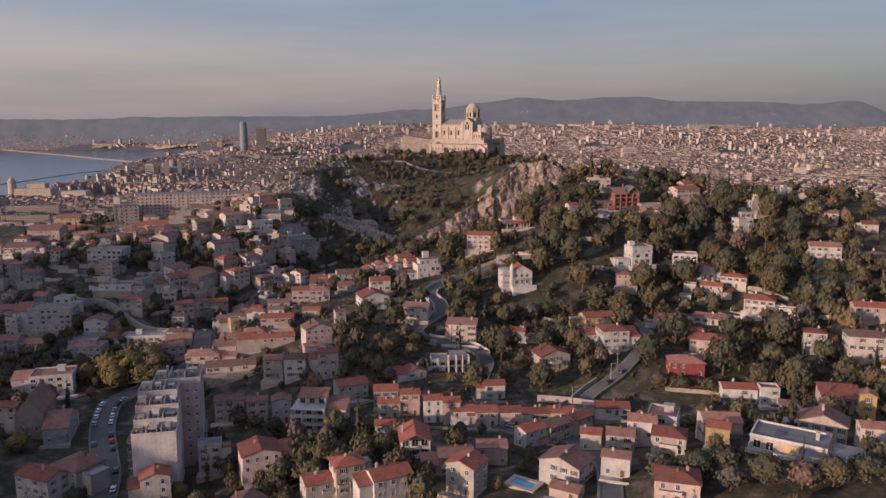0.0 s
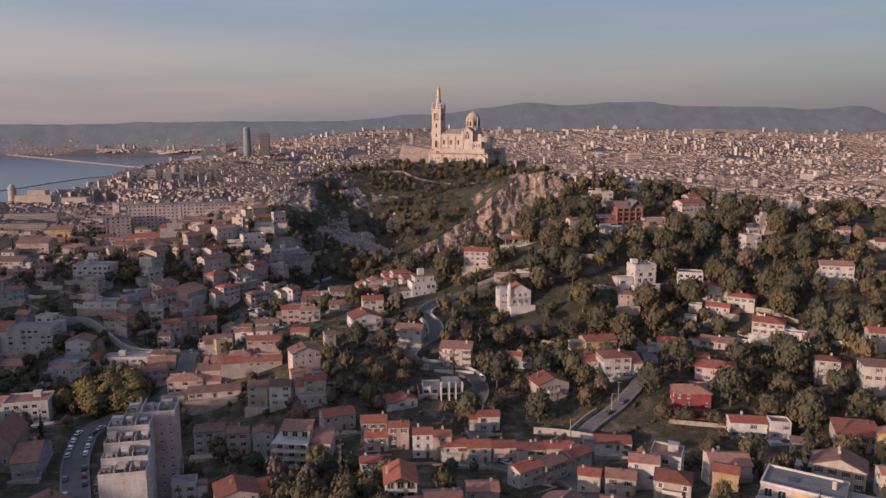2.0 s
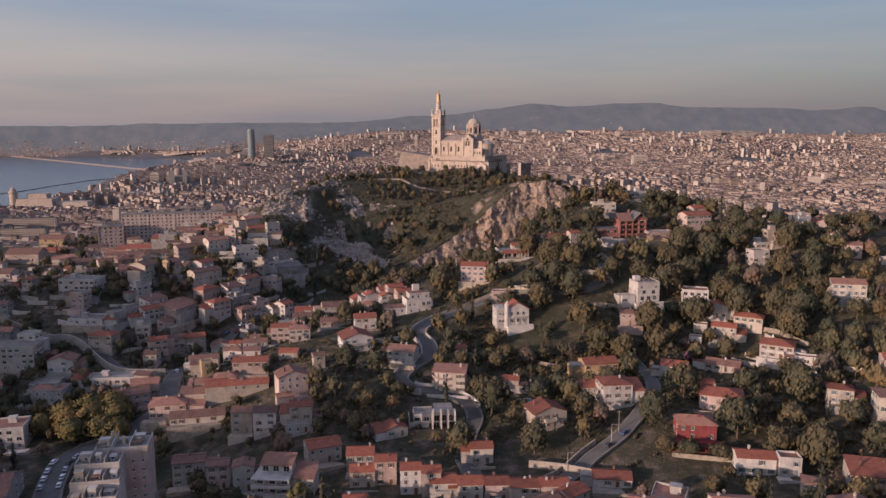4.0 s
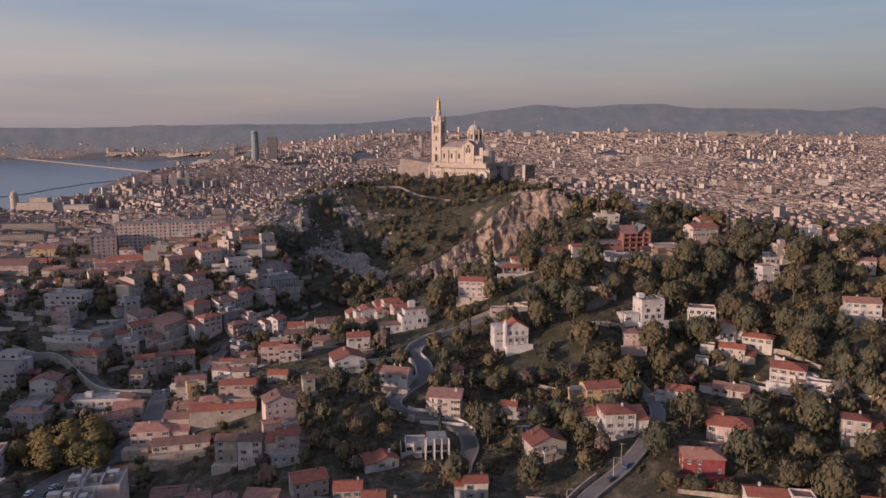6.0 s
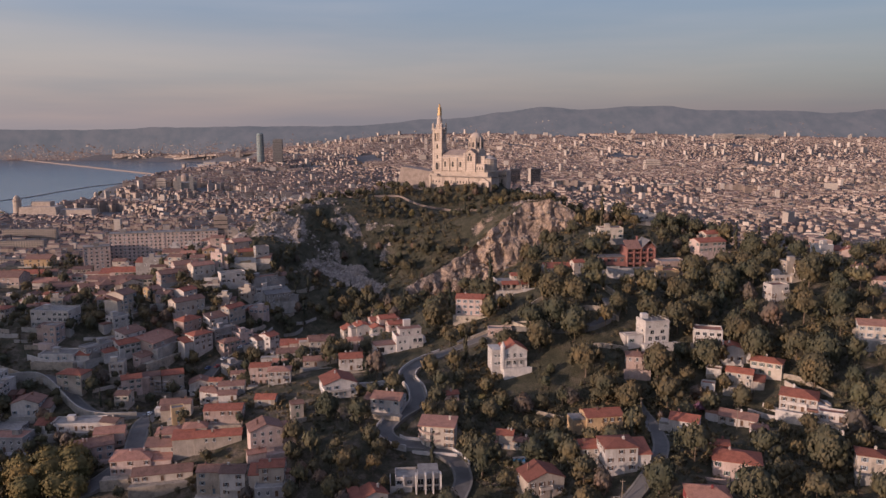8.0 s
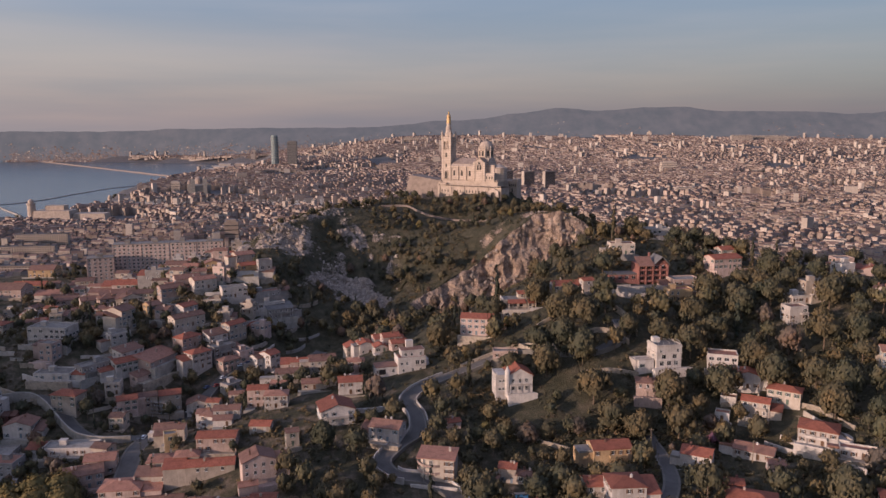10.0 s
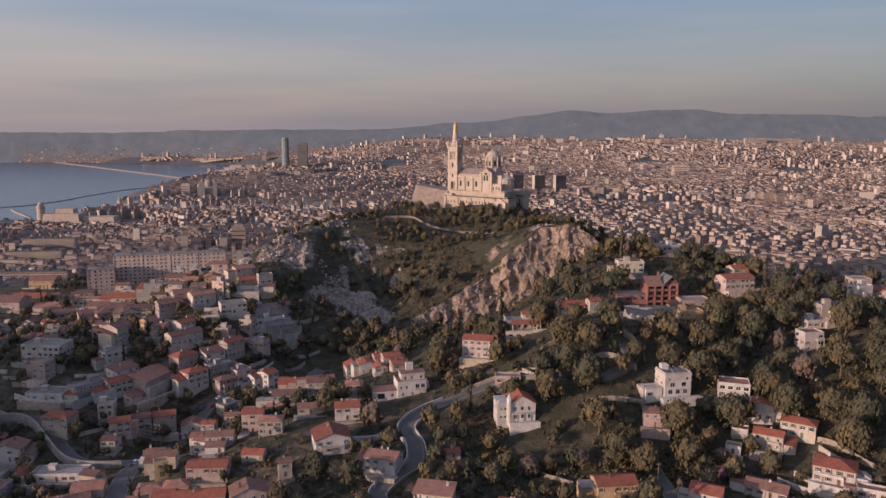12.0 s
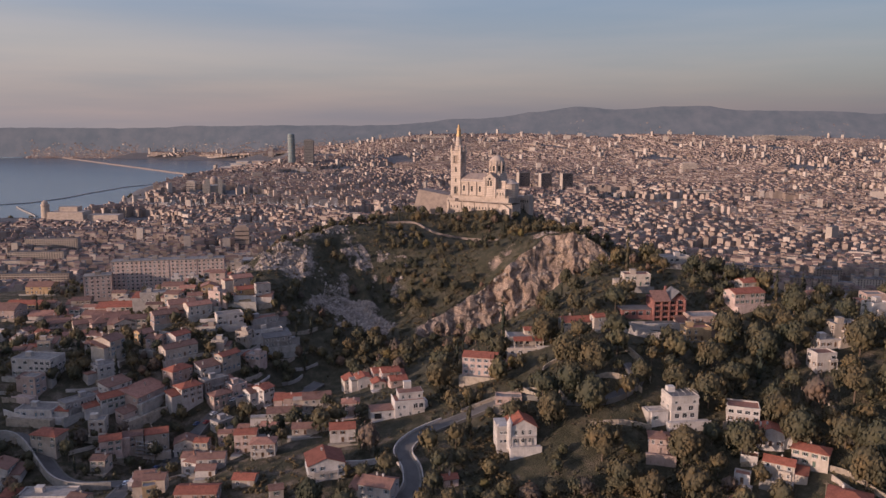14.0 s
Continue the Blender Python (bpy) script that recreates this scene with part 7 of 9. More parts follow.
tower_block(-878, 3500, 34, 34, 150, 10, "curtain_wall", "glass_tower", "slim glass office tower above the docks", 16.0)
tower_block(-798, 3500, 42, 30, 121, 6, "slate_roof", "office_tower", "dark stepped office tower beside the docks")
tower_block(838, 3268, 62, 30, 46, 5, "city_white", "hospital_block", "bright white slab building standing over the town")
for x, y, w, h, yaw in ((-300, 4480, 150, 26, 2), (-480, 4500, 60, 22, 4), (1680, 4540, 330, 30, 2), (1560, 4480, 120, 40, 0), (640, 2300, 60, 26, 8), (1190, 2100, 90, 26, 4), (1500, 1800, 110, 24, -5)):
    slab = thing("white_slab", pose(x, y, ground_at(x, y) - 3, 0, 0, yaw), "long pale housing slab in the distance", "apartment block", "far housing slabs")
    bm = bmesh.new()
    box(bm, -w / 2, w / 2, -8, 8, 0, h)
    for k in range(int(w / 20)):
        box(bm, -w / 2 + 20 * k + 6, -w / 2 + 20 * k + 12, -4, 4, h, h + 3)
    part("wall", bm, "city_white", slab)
    for k in range(int(h / 5)):
        bm = bmesh.new()
        box(bm, -w / 2 + 2, w / 2 - 2, -8.15, -7.9, 3 + 5 * k, 4.6 + 5 * k)
        part("window_row", bm, "window_glass", slab)


def fort(x, y, yaw, size):
    ob = thing("harbour_fort", pose(x, y, ground_at(x, y) - 2, 0, 0, yaw) @ Matrix.Scale(size, 4), "warm stone fort with a round tower at the harbour mouth", "fort")
    bm = bmesh.new()
    box(bm, -70, 10, -18, 30, 0, 22, 0, 3)
    box(bm, 10, 80, -8, 26, 0, 15, 0, 2)
    box(bm, -50, -10, 0, 22, 22, 32)
    part("rampart", bm, "pale_stone", ob)
    bm = bmesh.new()
    tube(bm, [(9, 0), (8, 34), (9, 35), (9, 38), (6, 38), (6, 43), (2, 47)], 14, True, 0, -76, -6)
    part("round_tower", bm, "pale_stone", ob)
    for k in range(8):
        bm = bmesh.new()
        box(bm, -62 + k * 8, -59 + k * 8, -15.6, -15.0, 12, 15)
        part("window", bm, "window_glass", ob)


fort(-852, 1675, 4, 1.0)
fort(-842, 1955, 14, 0.66)


def cathedral(x, y, yaw):
    ob = thing("cathedral", pose(x, y, ground_at(x, y), 0, 0, yaw), "striped grey cathedral with several domes near the docks", "church")
    bm = bmesh.new()
    box(bm, -14, 14, -50, 50, 0, 26)
    box(bm, -34, 34, -8, 14, 0, 28)
    for s in (-1, 1):
        box(bm, s * 17 - 6, s * 17 + 6, -58, -46, 0, 46)
    part("wall", bm, "concrete", ob)
    for cx, cy, r, h in ((0, 3, 12, 38), (-26, 3, 7, 32), (26, 3, 7, 32), (-17, -52, 5, 48), (17, -52, 5, 48), (0, 40, 8, 30)):
        bm = bmesh.new()
        tube(bm, [(r, h - 12), (r, h)] + [(r * math.cos(t), h + r * math.sin(t)) for t in (0.3, 0.7, 1.1, 1.45)], 14, True, 0, cx, cy)
        part("dome", bm, "lead_dome", ob)


cathedral(-805, 2330, 20)
tower_block(-882, 2345, 26, 22, 36, 12, "city_white", "harbour_tower", "pale square building near the docks")
tower_block(-374, 1300, 22, 18, 50, 14, "city_wall", "apartment_tower", "tall apartment tower with a sunlit end wall")


def old_harbour(x, y, w, d, yaw):
    """A basin full of moored boats between the quays."""
    z = 20.4
    bm = bmesh.new()
    box(bm, -w / 2, w / 2, -d / 2, d / 2, -3, 0)
    basin = part("water", bm, "sea_water", None)
    basin.matrix_basis = pose(x, y, z, 0, 0, yaw)
    tagged(basin, "calm water of the old harbour basin", "harbour", kind="structure")
    rng = np.random.default_rng(29)
    vs, fs, base, slots = [], [], 0, []
    c, s = math.cos(radians(yaw)), math.sin(radians(yaw))
    for pier in np.arange(-w / 2 + 14, w / 2 - 10, 21.0):
        for q in np.arange(-d / 2 + 8, d / 2 - 6, 5.2):
            for side in (-1, 1):
                if rng.random() < 0.35:
                    continue
                bl, bw, mast = rng.uniform(8, 13), 3.2, rng.uniform(10, 19) if rng.random() < 0.75 else 0.0
                cx, cy = pier + side * 7.5, q
                hull = [(-bl / 2, -bw / 2, 0), (bl / 2, 0, 0), (-bl / 2, bw / 2, 0), (-bl / 2, -bw / 2, 1.4), (bl / 2 + 0.8, 0, 1.7), (-bl / 2, bw / 2, 1.4)]
                cabin = [(-bl * 0.2, -0.9, 1.4), (bl * 0.15, -0.7, 1.4), (bl * 0.15, 0.7, 1.4), (-bl * 0.2, 0.9, 1.4), (-bl * 0.15, -0.7, 2.4), (bl * 0.08, -0.5, 2.3), (bl * 0.08, 0.5, 2.3), (-bl * 0.15, 0.7, 2.4)]
                pole_ = [(0.3 + a * 0.08, b * 0.08, h) for h in (1.4, 1.4 + mast) for a, b in ((-1, -1), (1, -1), (1, 1), (-1, 1))]
                pts = np.array(hull + cabin + (pole_ if mast else []), float)
                px, py = cx + pts[:, 0] * side, cy + pts[:, 1]
                vs.append(np.stack([x + px * c - py * s, y + px * s + py * c, z + pts[:, 2]], 1))
                tri = [(0, 1, 4), (0, 4, 3), (1, 2, 5), (1, 5, 4), (2, 0, 3), (2, 3, 5), (3, 4, 5)]
                for o in (6, 14) if mast else (6,):
                    for k in range(4):
                        j = (k + 1) % 4
                        tri += [(o + k, o + j, o + 4 + j), (o + k, o + 4 + j, o + 4 + k)]
                    tri += [(o + 4, o + 5, o + 6), (o + 4, o + 6, o + 7)]
                fs.append(np.array(tri) + base)
                base += len(pts)
    ob = new("moored_boats", raw_mesh("moored_boats", np.concatenate(vs), np.concatenate(fs), ["painted_white"]))
    tagged(ob, "white sailing boats moored close together in the harbour", "boats", kind="stuff")


old_harbour(-560, 1925, 480, 120, 6)
# three shaded slabs side by side; sunlight on their ends is put into paler colour
for x, y, h in ((128, 2452, 64), (196, 2458, 62), (262, 2465, 62)):
    slab = thing("shaded_slab", pose(x, y, ground_at(x, y) - 3, 0, 0, 38), "tall slab of flats with its sunlit end painted paler", "apartment block", "shaded slabs in the town")
    made = shapes(slab)
    made("wall", "city_wall", (-22, 22, -6, 6, 0, h))
    made("end_wall", "city_white", (-22.3, -22.01, -6.1, 6.1, 0, h + 0.5))
    for k in range(int(h / 3) - 1):
        made("window_row", "window_glass", (-20, 20, -6.15, -5.95, 3 + 3 * k, 4.4 + 3 * k))

# ---------------------------------------------------------------- the town spread over the plain
BLOCKS = []


def town():
    rng = np.random.default_rng(11)
    rows = []
    for near, far_, tile, k in ((600, 1980, 230.0, 1.0), (1980, 3300, 330.0, 1.2), (3300, 4830, 340.0, 1.24)):
        for ty in np.arange(near, far_, tile):
            half = 0.64 * (ty + tile) + 300
            for tx in np.arange(-half, half, tile):
                th = rng.choice((-0.6, -0.25, 0.1, 0.45, 0.75)) + rng.normal(0, 0.1)
                c, s = math.cos(th), math.sin(th)
                v, band = -tile * 0.75, 0
                while v < tile * 0.75:
                    depth = rng.uniform(8, 11) * k
                    u = -tile * 0.75 + rng.uniform(0, 12)
                    while u < tile * 0.75:
                        w = rng.uniform(4.5, 9.5) * k * (2.6 if rng.random() < 0.09 else 1.0)
                        if rng.random() < 0.09:
                            u += rng.uniform(7, 12)
                        lx, ly = (u + w / 2) * c - v * s, (u + w / 2) * s + v * c
                        if abs(lx) < tile / 2 and abs(ly) < tile / 2 and rng.random() < 0.94:
                            rows.append((tx + lx, ty + tile / 2 + ly, w - 0.25, depth, th))
                        u += w
                    band += 1
                    v += depth * 1.02 + (rng.uniform(9, 14) * k if band % 2 == 0 else rng.uniform(2, 8))
    px, py, w, d, ang = np.array(rows).T
    pz = ground(px, py, False)
    hill = np.exp(-(((px - 20) / 200.0) ** 2 + ((py - 620) / 260.0) ** 2))
    ok = (hill < 0.22) & (pz < 74 + 0.03 * np.clip(py - 1500, 0, 9999)) & (pz > 3)
    ok &= (px > -330) | (py > 800) | (px < -460)
    ok &= np.abs(px) < 0.64 * py + 200
    ok &= (px > coast(py) + 55) | (py + 0.30 * (px + 2300) > 4768)
    ok &= ~((px < -700) & (py > 1630) & (py < 1740))
    ok &= ~((np.abs(px + 815) < 95) & (np.abs(py - 2320) < 95)) & ~((np.abs(px + 842) < 75) & (np.abs(py - 1945) < 55))
    for bx, by, bw in BLOCKS:
        ok &= ~((np.abs(px - bx) < bw / 2 + 6) & (np.abs(py - by) < 16))
    hc, hs = math.cos(radians(6)), math.sin(radians(6))
    hu, hv = (px + 560) * hc + (py - 1925) * hs, (py - 1925) * hc - (px + 560) * hs
    ok &= ~((np.abs(hu) < 255) & (np.abs(hv) < 78)) & ~((np.abs(px - 195) < 100) & (np.abs(py - 2458) < 34))
    # parks and squares
    ok &= fbm(px, py, 200, 3, 61) > -0.30
    px, py, pz, w, d, ang = (q[ok] for q in (px, py, pz, w, d, ang))
    n = len(px)
    far = np.clip((py - 640) / 4000, 0, 1)
    h = 13 + 8 * np.clip(0.5 + fbm(px, py, 120, 2, 33), 0, 1) + rng.uniform(-5.5, 5.5, n)
    h = h * (1 - 0.50 * smooth(2600, 4300, py))
    h = np.where((py > 3700) & (px < -900), h * 0.6, h)
    h = np.where((px < -620) & (py > 1400) & (py < 1660), h * 0.45, h)
    tall = rng.random(n) < (0.002 + 0.008 * far)
    h = np.where(tall, rng.uniform(22, 38, n), h)
    w, d = np.where(tall, w * 1.3, w), np.where(tall, d * 1.2, d)
    flat = tall | (rng.random(n) < 0.30)
    rise = np.where(flat, 0.0, d * 0.2)
    inset = np.where(flat, 0.5, d * np.where(rng.random(n) < 0.5, 0.47, 0.3))
    long_ = np.where(flat, 0.5, 0.05)
    cs, sn = np.cos(ang), np.sin(ang)
    corners = [(-1, -1), (1, -1), (1, 1), (-1, 1)]
    verts = np.zeros((n, 12, 3))
    for k, (sx, sy) in enumerate(corners):
        for row, (ex, ey, z) in enumerate(((w / 2, d / 2, -6 + 0 * h), (w / 2, d / 2, h), (w / 2 - long_, d / 2 - inset, h + rise))):
            lx, ly = sx * ex, sy * np.maximum(ey, 0.05)
            verts[:, row * 4 + k] = np.stack([px + lx * cs - ly * sn, py + lx * sn + ly * cs, pz + z], 1)
    quad = [(k, (k + 1) % 4, 4 + (k + 1) % 4, 4 + k) for k in range(4)] + [(4 + k, 4 + (k + 1) % 4, 8 + (k + 1) % 4, 8 + k) for k in range(4)] + [(8, 9, 10, 11)]
    faces = (np.arange(n)[:, None, None] * 12 + np.array(quad)[None]).reshape(-1, 4)
    white = rng.random(n) < 0.11
    slots = np.zeros((n, 9), int)
    slots[:, :4] = np.where(white | tall, 2, 0)[:, None]
    slots[:, 4:] = np.where(flat, 3, 1)[:, None]
    ob = new("town_buildings", raw_mesh("town_buildings", verts.reshape(-1, 3), faces, ["city_wall", "city_roof", "city_white", "city_flat"], slots.ravel()))
    tagged(ob, "thousands of cream and white town buildings with clay roofs", "buildings", kind="stuff")



def city_block(x, y, w, d, floors, yaw, material, label):
    """A mid-rise block with a row of windows on each floor and balcony slabs along its front."""
    ob = thing("apartment_block", pose(x, y, ground_at(x, y) - 2, 0, 0, yaw), label, "apartment block", "mid-rise blocks of the town")
    h = 3.0 * floors + 2
    bm = bmesh.new()
    box(bm, -w / 2, w / 2, -d / 2, d / 2, -6, h)
    part("wall", bm, material, ob)
    bm = bmesh.new()
    box(bm, -w / 2 - 0.3, w / 2 + 0.3, -d / 2 - 0.3, d / 2 + 0.3, h + 0.004, h + 0.6)
    for k in range(max(1, int(w / 16))):
        q = -w / 2 + (k + 0.5) * w / max(1, int(w / 16))
        box(bm, q - 2.4, q + 2.4, -2, 2.4, h + 0.6, h + 3.2)
    part("roof", bm, "city_flat", ob)
    for fl in range(floors):
        z = 3.0 * fl + 2.6
        bm = bmesh.new()
        n = int(w / 3.4)
        for k in range(n):
            q = -w / 2 + (k + 0.5) * w / n
            box(bm, q - 0.8, q + 0.8, -d / 2 - 0.06, -d / 2 + 0.1, z, z + 1.6)
        for k in range(3):
            for s in (-1, 1):
                q = -d / 2 + (k + 0.5) * d / 3
                box(bm, s * w / 2 - 0.08, s * w / 2 + 0.08, q - 0.6, q + 0.6, z, z + 1.5)
        tagged(part("glazing", bm, "window_glass", ob), kind="stuff")
        if floors > 8:
            bm = bmesh.new()
            box(bm, -w / 2 + 1, w / 2 - 1, -d / 2 - 1.3, -d / 2, z - 0.9, z - 0.7)
            box(bm, -w / 2 + 1, w / 2 - 1, -d / 2 - 1.3, -d / 2 - 1.2, z - 0.7, z + 0.2)
            part("balcony", bm, "city_white", ob)


for x, y, w, floors, yaw, material in ((-663, 1250, 79, 10, 10, "city_white"), (-627, 1150, 77, 9, 10, "city_white"), (-537, 1000, 87, 9, 8, "city_wall"), (442, 1100, 49, 7, -8, "city_wall"),
                                       (481, 1140, 33, 8, -6, "city_wall"), (510, 1090, 32, 8, -4, "city_white"), (359, 1150, 49, 8, 4, "city_wall"), (402, 1160, 52, 7, 6, "city_wall"), (320, 1090, 36, 8, 12, "city_wall"),
                                       (-420, 1160, 60, 6, 14, "city_wall"), (-330, 1080, 54, 6, -10, "city_white"), (-480, 1480, 70, 7, 6, "city_wall"), (-250, 1220, 46, 6, 10, "city_wall")):
    city_block(x, y, w, 13, floors, yaw, material, "pale balcony-fronted apartment slab above the old town" if floors > 8 else "mid-rise apartment block with rows of windows")
    BLOCKS.append((x, y, w))
town()

# the footpath on the summit, kept clear of trees
SUMMIT_PATH = curve_points([(-60, 738), (-50, 741), (-36, 741), (-26, 731), (-15, 724), (4, 721), (23, 714), (34, 706)])
for px, py in SUMMIT_PATH[::3]:
    FOOTPRINTS.extend([(px, py, 3.0), (px, py - 6, 5.0), (px, py - 14, 4.0)])


# ---------------------------------------------------------------- trees
ICO = None


def ico_ball():
    global ICO
    if ICO is None:
        bm = bmesh.new()
        bmesh.ops.create_icosphere(bm, subdivisions=2, radius=1.0)
        bm.verts.index_update()
        ICO = (np.array([v.co[:] for v in bm.verts]), np.array([[v.index for v in f.verts] for f in bm.faces]))
        bm.free()
    return ICO


def crown_arrays(seed, kind, cards=1.0, many=15):
    """Lobes of foliage with ragged leaf clumps on them, in a unit about one crown wide; triangles only."""
    rng = np.random.default_rng(seed)
    lobes = []
    if kind == "pine":
        shrink = math.sqrt(15 / many)
        for i in range(many):
            a, r = 2.4 * i + rng.uniform(-0.4, 0.4), 0.78 * math.sqrt((i + 0.3) / many)
            lobes.append((r * math.cos(a), r * math.sin(a), (0.84 if i % 3 else 0.58) - 0.34 * r * r + rng.uniform(-0.09, 0.09), shrink * rng.uniform(0.30, 0.43), 0.66))
    elif kind == "round":
        shrink = math.sqrt(15 / many)
        for i in range(many):
            a, k = 2.4 * i + rng.uniform(-0.4, 0.4), (i + 0.5) / many
            r = 0.66 * math.sqrt(max(0.0, 1 - (2 * k - 0.85) ** 2)) * rng.uniform(0.75, 1.05)
            lobes.append((r * math.cos(a), r * math.sin(a), 0.28 + 0.66 * k, shrink * rng.uniform(0.30, 0.44), 0.74))
    elif kind == "tall":
        for i in range(8):
            k = i / 7
            a = rng.uniform(0, 6.28)
            lobes.append((0.03 * math.cos(a), 0.03 * math.sin(a), 0.12 + 1.0 * k, 0.16 * (1 - 0.75 * abs(k - 0.3) ** 1.3) * (1.0 if k < 0.8 else 0.6), 1.5))
    else:
        for i in range(4):
            a, r = rng.uniform(0, 6.28), rng.uniform(0.1, 0.5)
            lobes.append((r * math.cos(a), r * math.sin(a), rng.uniform(0.15, 0.45), rng.uniform(0.28, 0.45), 0.75))
    vs, fs, base = [], [], 0
    ball = np.array([(1, 0, 0), (0, 1, 0), (-1, 0, 0), (0, -1, 0), (0, 0, 1), (0, 0, -1)], float)
    tri = np.array([(0, 1, 4), (1, 2, 4), (2, 3, 4), (3, 0, 4), (1, 0, 5), (2, 1, 5), (3, 2, 5), (0, 3, 5)])
    card_total = int(cards * {"pine": 380, "round": 380, "tall": 150, "bush": 56}[kind])
    weights = np.array([q[3] for q in lobes])
    weights = weights / weights.sum()
    middle = np.mean([q[:3] for q in lobes], axis=0) - (0, 0, 0.12)
    if kind in ("pine", "round"):
        # one uneven inner mass closes the crown
        big, faces = ico_ball()
        c0 = np.mean([q[:3] for q in lobes], axis=0)
        b = big * rng.uniform(0.75, 1.12, (len(big), 1)) * ((0.66, 0.66, 0.24) if kind == "pine" else (0.60, 0.60, 0.36))
        vs.append(b + c0)
        fs.append(faces)
        base += len(big)
    for (cx, cy, cz, r, flat), wgt in zip(lobes, weights):
        turn = rng.uniform(0, 1.57)
        b = ball * (r * rng.uniform(0.5, 0.78, (6, 1)))
        b[:, 2] *= flat
        c, s = math.cos(turn), math.sin(turn)
        b = np.stack([b[:, 0] * c - b[:, 1] * s, b[:, 0] * s + b[:, 1] * c, b[:, 2]], 1)
        vs.append(b + (cx, cy, cz))
        fs.append(tri + base)
        base += 6
        n = int(card_total * wgt)
        dirs = rng.normal(size=(n, 3))
        dirs[:, 2] = dirs[:, 2] * 0.8 + 0.2
        dirs /= np.linalg.norm(dirs, axis=1)[:, None]
        centre = dirs * (r * rng.uniform(0.55, 1.2, (n, 1)))
        centre[:, 2] *= flat
        centre += (cx, cy, cz)
        # leaf clumps face out of the whole crown as much as out of their own lobe
        out = centre - middle
        out /= np.linalg.norm(out, axis=1)[:, None] + 1e-6
        face = 0.8 * out + 0.35 * dirs + 0.24 * rng.normal(size=(n, 3))
        face /= np.linalg.norm(face, axis=1)[:, None]
        u = np.cross(face, rng.normal(size=(n, 3)))
        u /= np.linalg.norm(u, axis=1)[:, None]
        v = np.cross(face, u)
        s = (0.8 if cards == 1 else 0.62 if cards > 1 else 1.0) * {"pine": 0.085, "round": 0.085, "tall": 0.055, "bush": 0.13}[kind] * rng.uniform(0.6, 1.5, (n, 1))
        quad = np.stack([centre - u * s, centre - v * s * 0.75, centre + u * s, centre + v * s * 0.75], 1)
        vs.append(quad.reshape(-1, 3))
        k = base + np.arange(n)[:, None] * 4
        fs.append(np.concatenate([k + (0, 1, 2), k + (0, 2, 3)]))
        base += 4 * n
    return np.concatenate(vs), np.concatenate(fs)


def trunk_arrays(seed, kind):
    """A tapered, leaning trunk with a few limbs; triangles."""
    rng = np.random.default_rng(seed + 500)
    vs, fs, base = [], [], 0
    top = {"pine": 0.75, "round": 0.6, "tall": 0.3}[kind]
    stems = [((0, 0, -0.15), (rng.uniform(-0.06, 0.06), rng.uniform(-0.06, 0.06), top), 0.045, 0.02)]
    if kind != "tall":
        for i in range(4):
            a = rng.uniform(0, 6.28)
            stems.append(((0, 0, top * rng.uniform(0.45, 0.8)), (0.4 * math.cos(a), 0.4 * math.sin(a), top * rng.uniform(0.95, 1.2)), 0.022, 0.01))
    for p, q, r0, r1 in stems:
        ring = np.array([(math.cos(2 * math.pi * i / 5), math.sin(2 * math.pi * i / 5), 0) for i in range(5)])
        vs += [ring * r0 + p, ring * r1 + q]
        for i in range(5):
            j = (i + 1) % 5
            fs.append([(base + i, base + j, base + 5 + j), (base + i, base + 5 + j, base + 5 + i)])
        base += 10
    return np.concatenate(vs), np.concatenate([np.array(f) for f in fs])


KINDS = [("pine", "needles"), ("pine", "needles"), ("pine", "broadleaf"), ("round", "broadleaf"), ("round", "needles"), ("tall", "cypress_green"), ("round", "dry_twigs"), ("round", "spring_leaf"), ("round", "blossom")]
CROWNS, TRUNKS = [], []
for i, (kind, leaf) in enumerate(KINDS):
    CROWNS.append((crown_arrays(20 + i, kind, 1.0, 22), leaf))
    TRUNKS.append(trunk_arrays(20 + i, kind))
CROWN_MESH = [raw_mesh("crown", v, f, [leaf], None, True) for (v, f), leaf in CROWNS]
TRUNK_MESH = [raw_mesh("trunk", v, f, ["bark"]) for v, f in TRUNKS]
TREE_WORDS = ["dark green pine with a broad rounded crown", "dark green pine with an uneven spreading crown", "olive-green spreading garden tree", "leafy green rounded garden tree", "dense dark evergreen tree on the slope",
              "slim dark green pointed cypress", "brownish bare-twigged garden tree", "yellow-green tree in fresh leaf", "pink-purple blossoming garden tree"]

# broad old pines have finer clumps
for i in (0, 1, 4, 7):
    v, f = crown_arrays(40 + i, KINDS[i][0], 2.2, 34)
    CROWN_MESH.append(raw_mesh("crown", v, f, [KINDS[i][1]], None, True))
    CROWNS.append(((v, f), KINDS[i][1]))
BROAD = {0: len(KINDS), 1: len(KINDS) + 1, 4: len(KINDS) + 2, 7: len(KINDS) + 3}

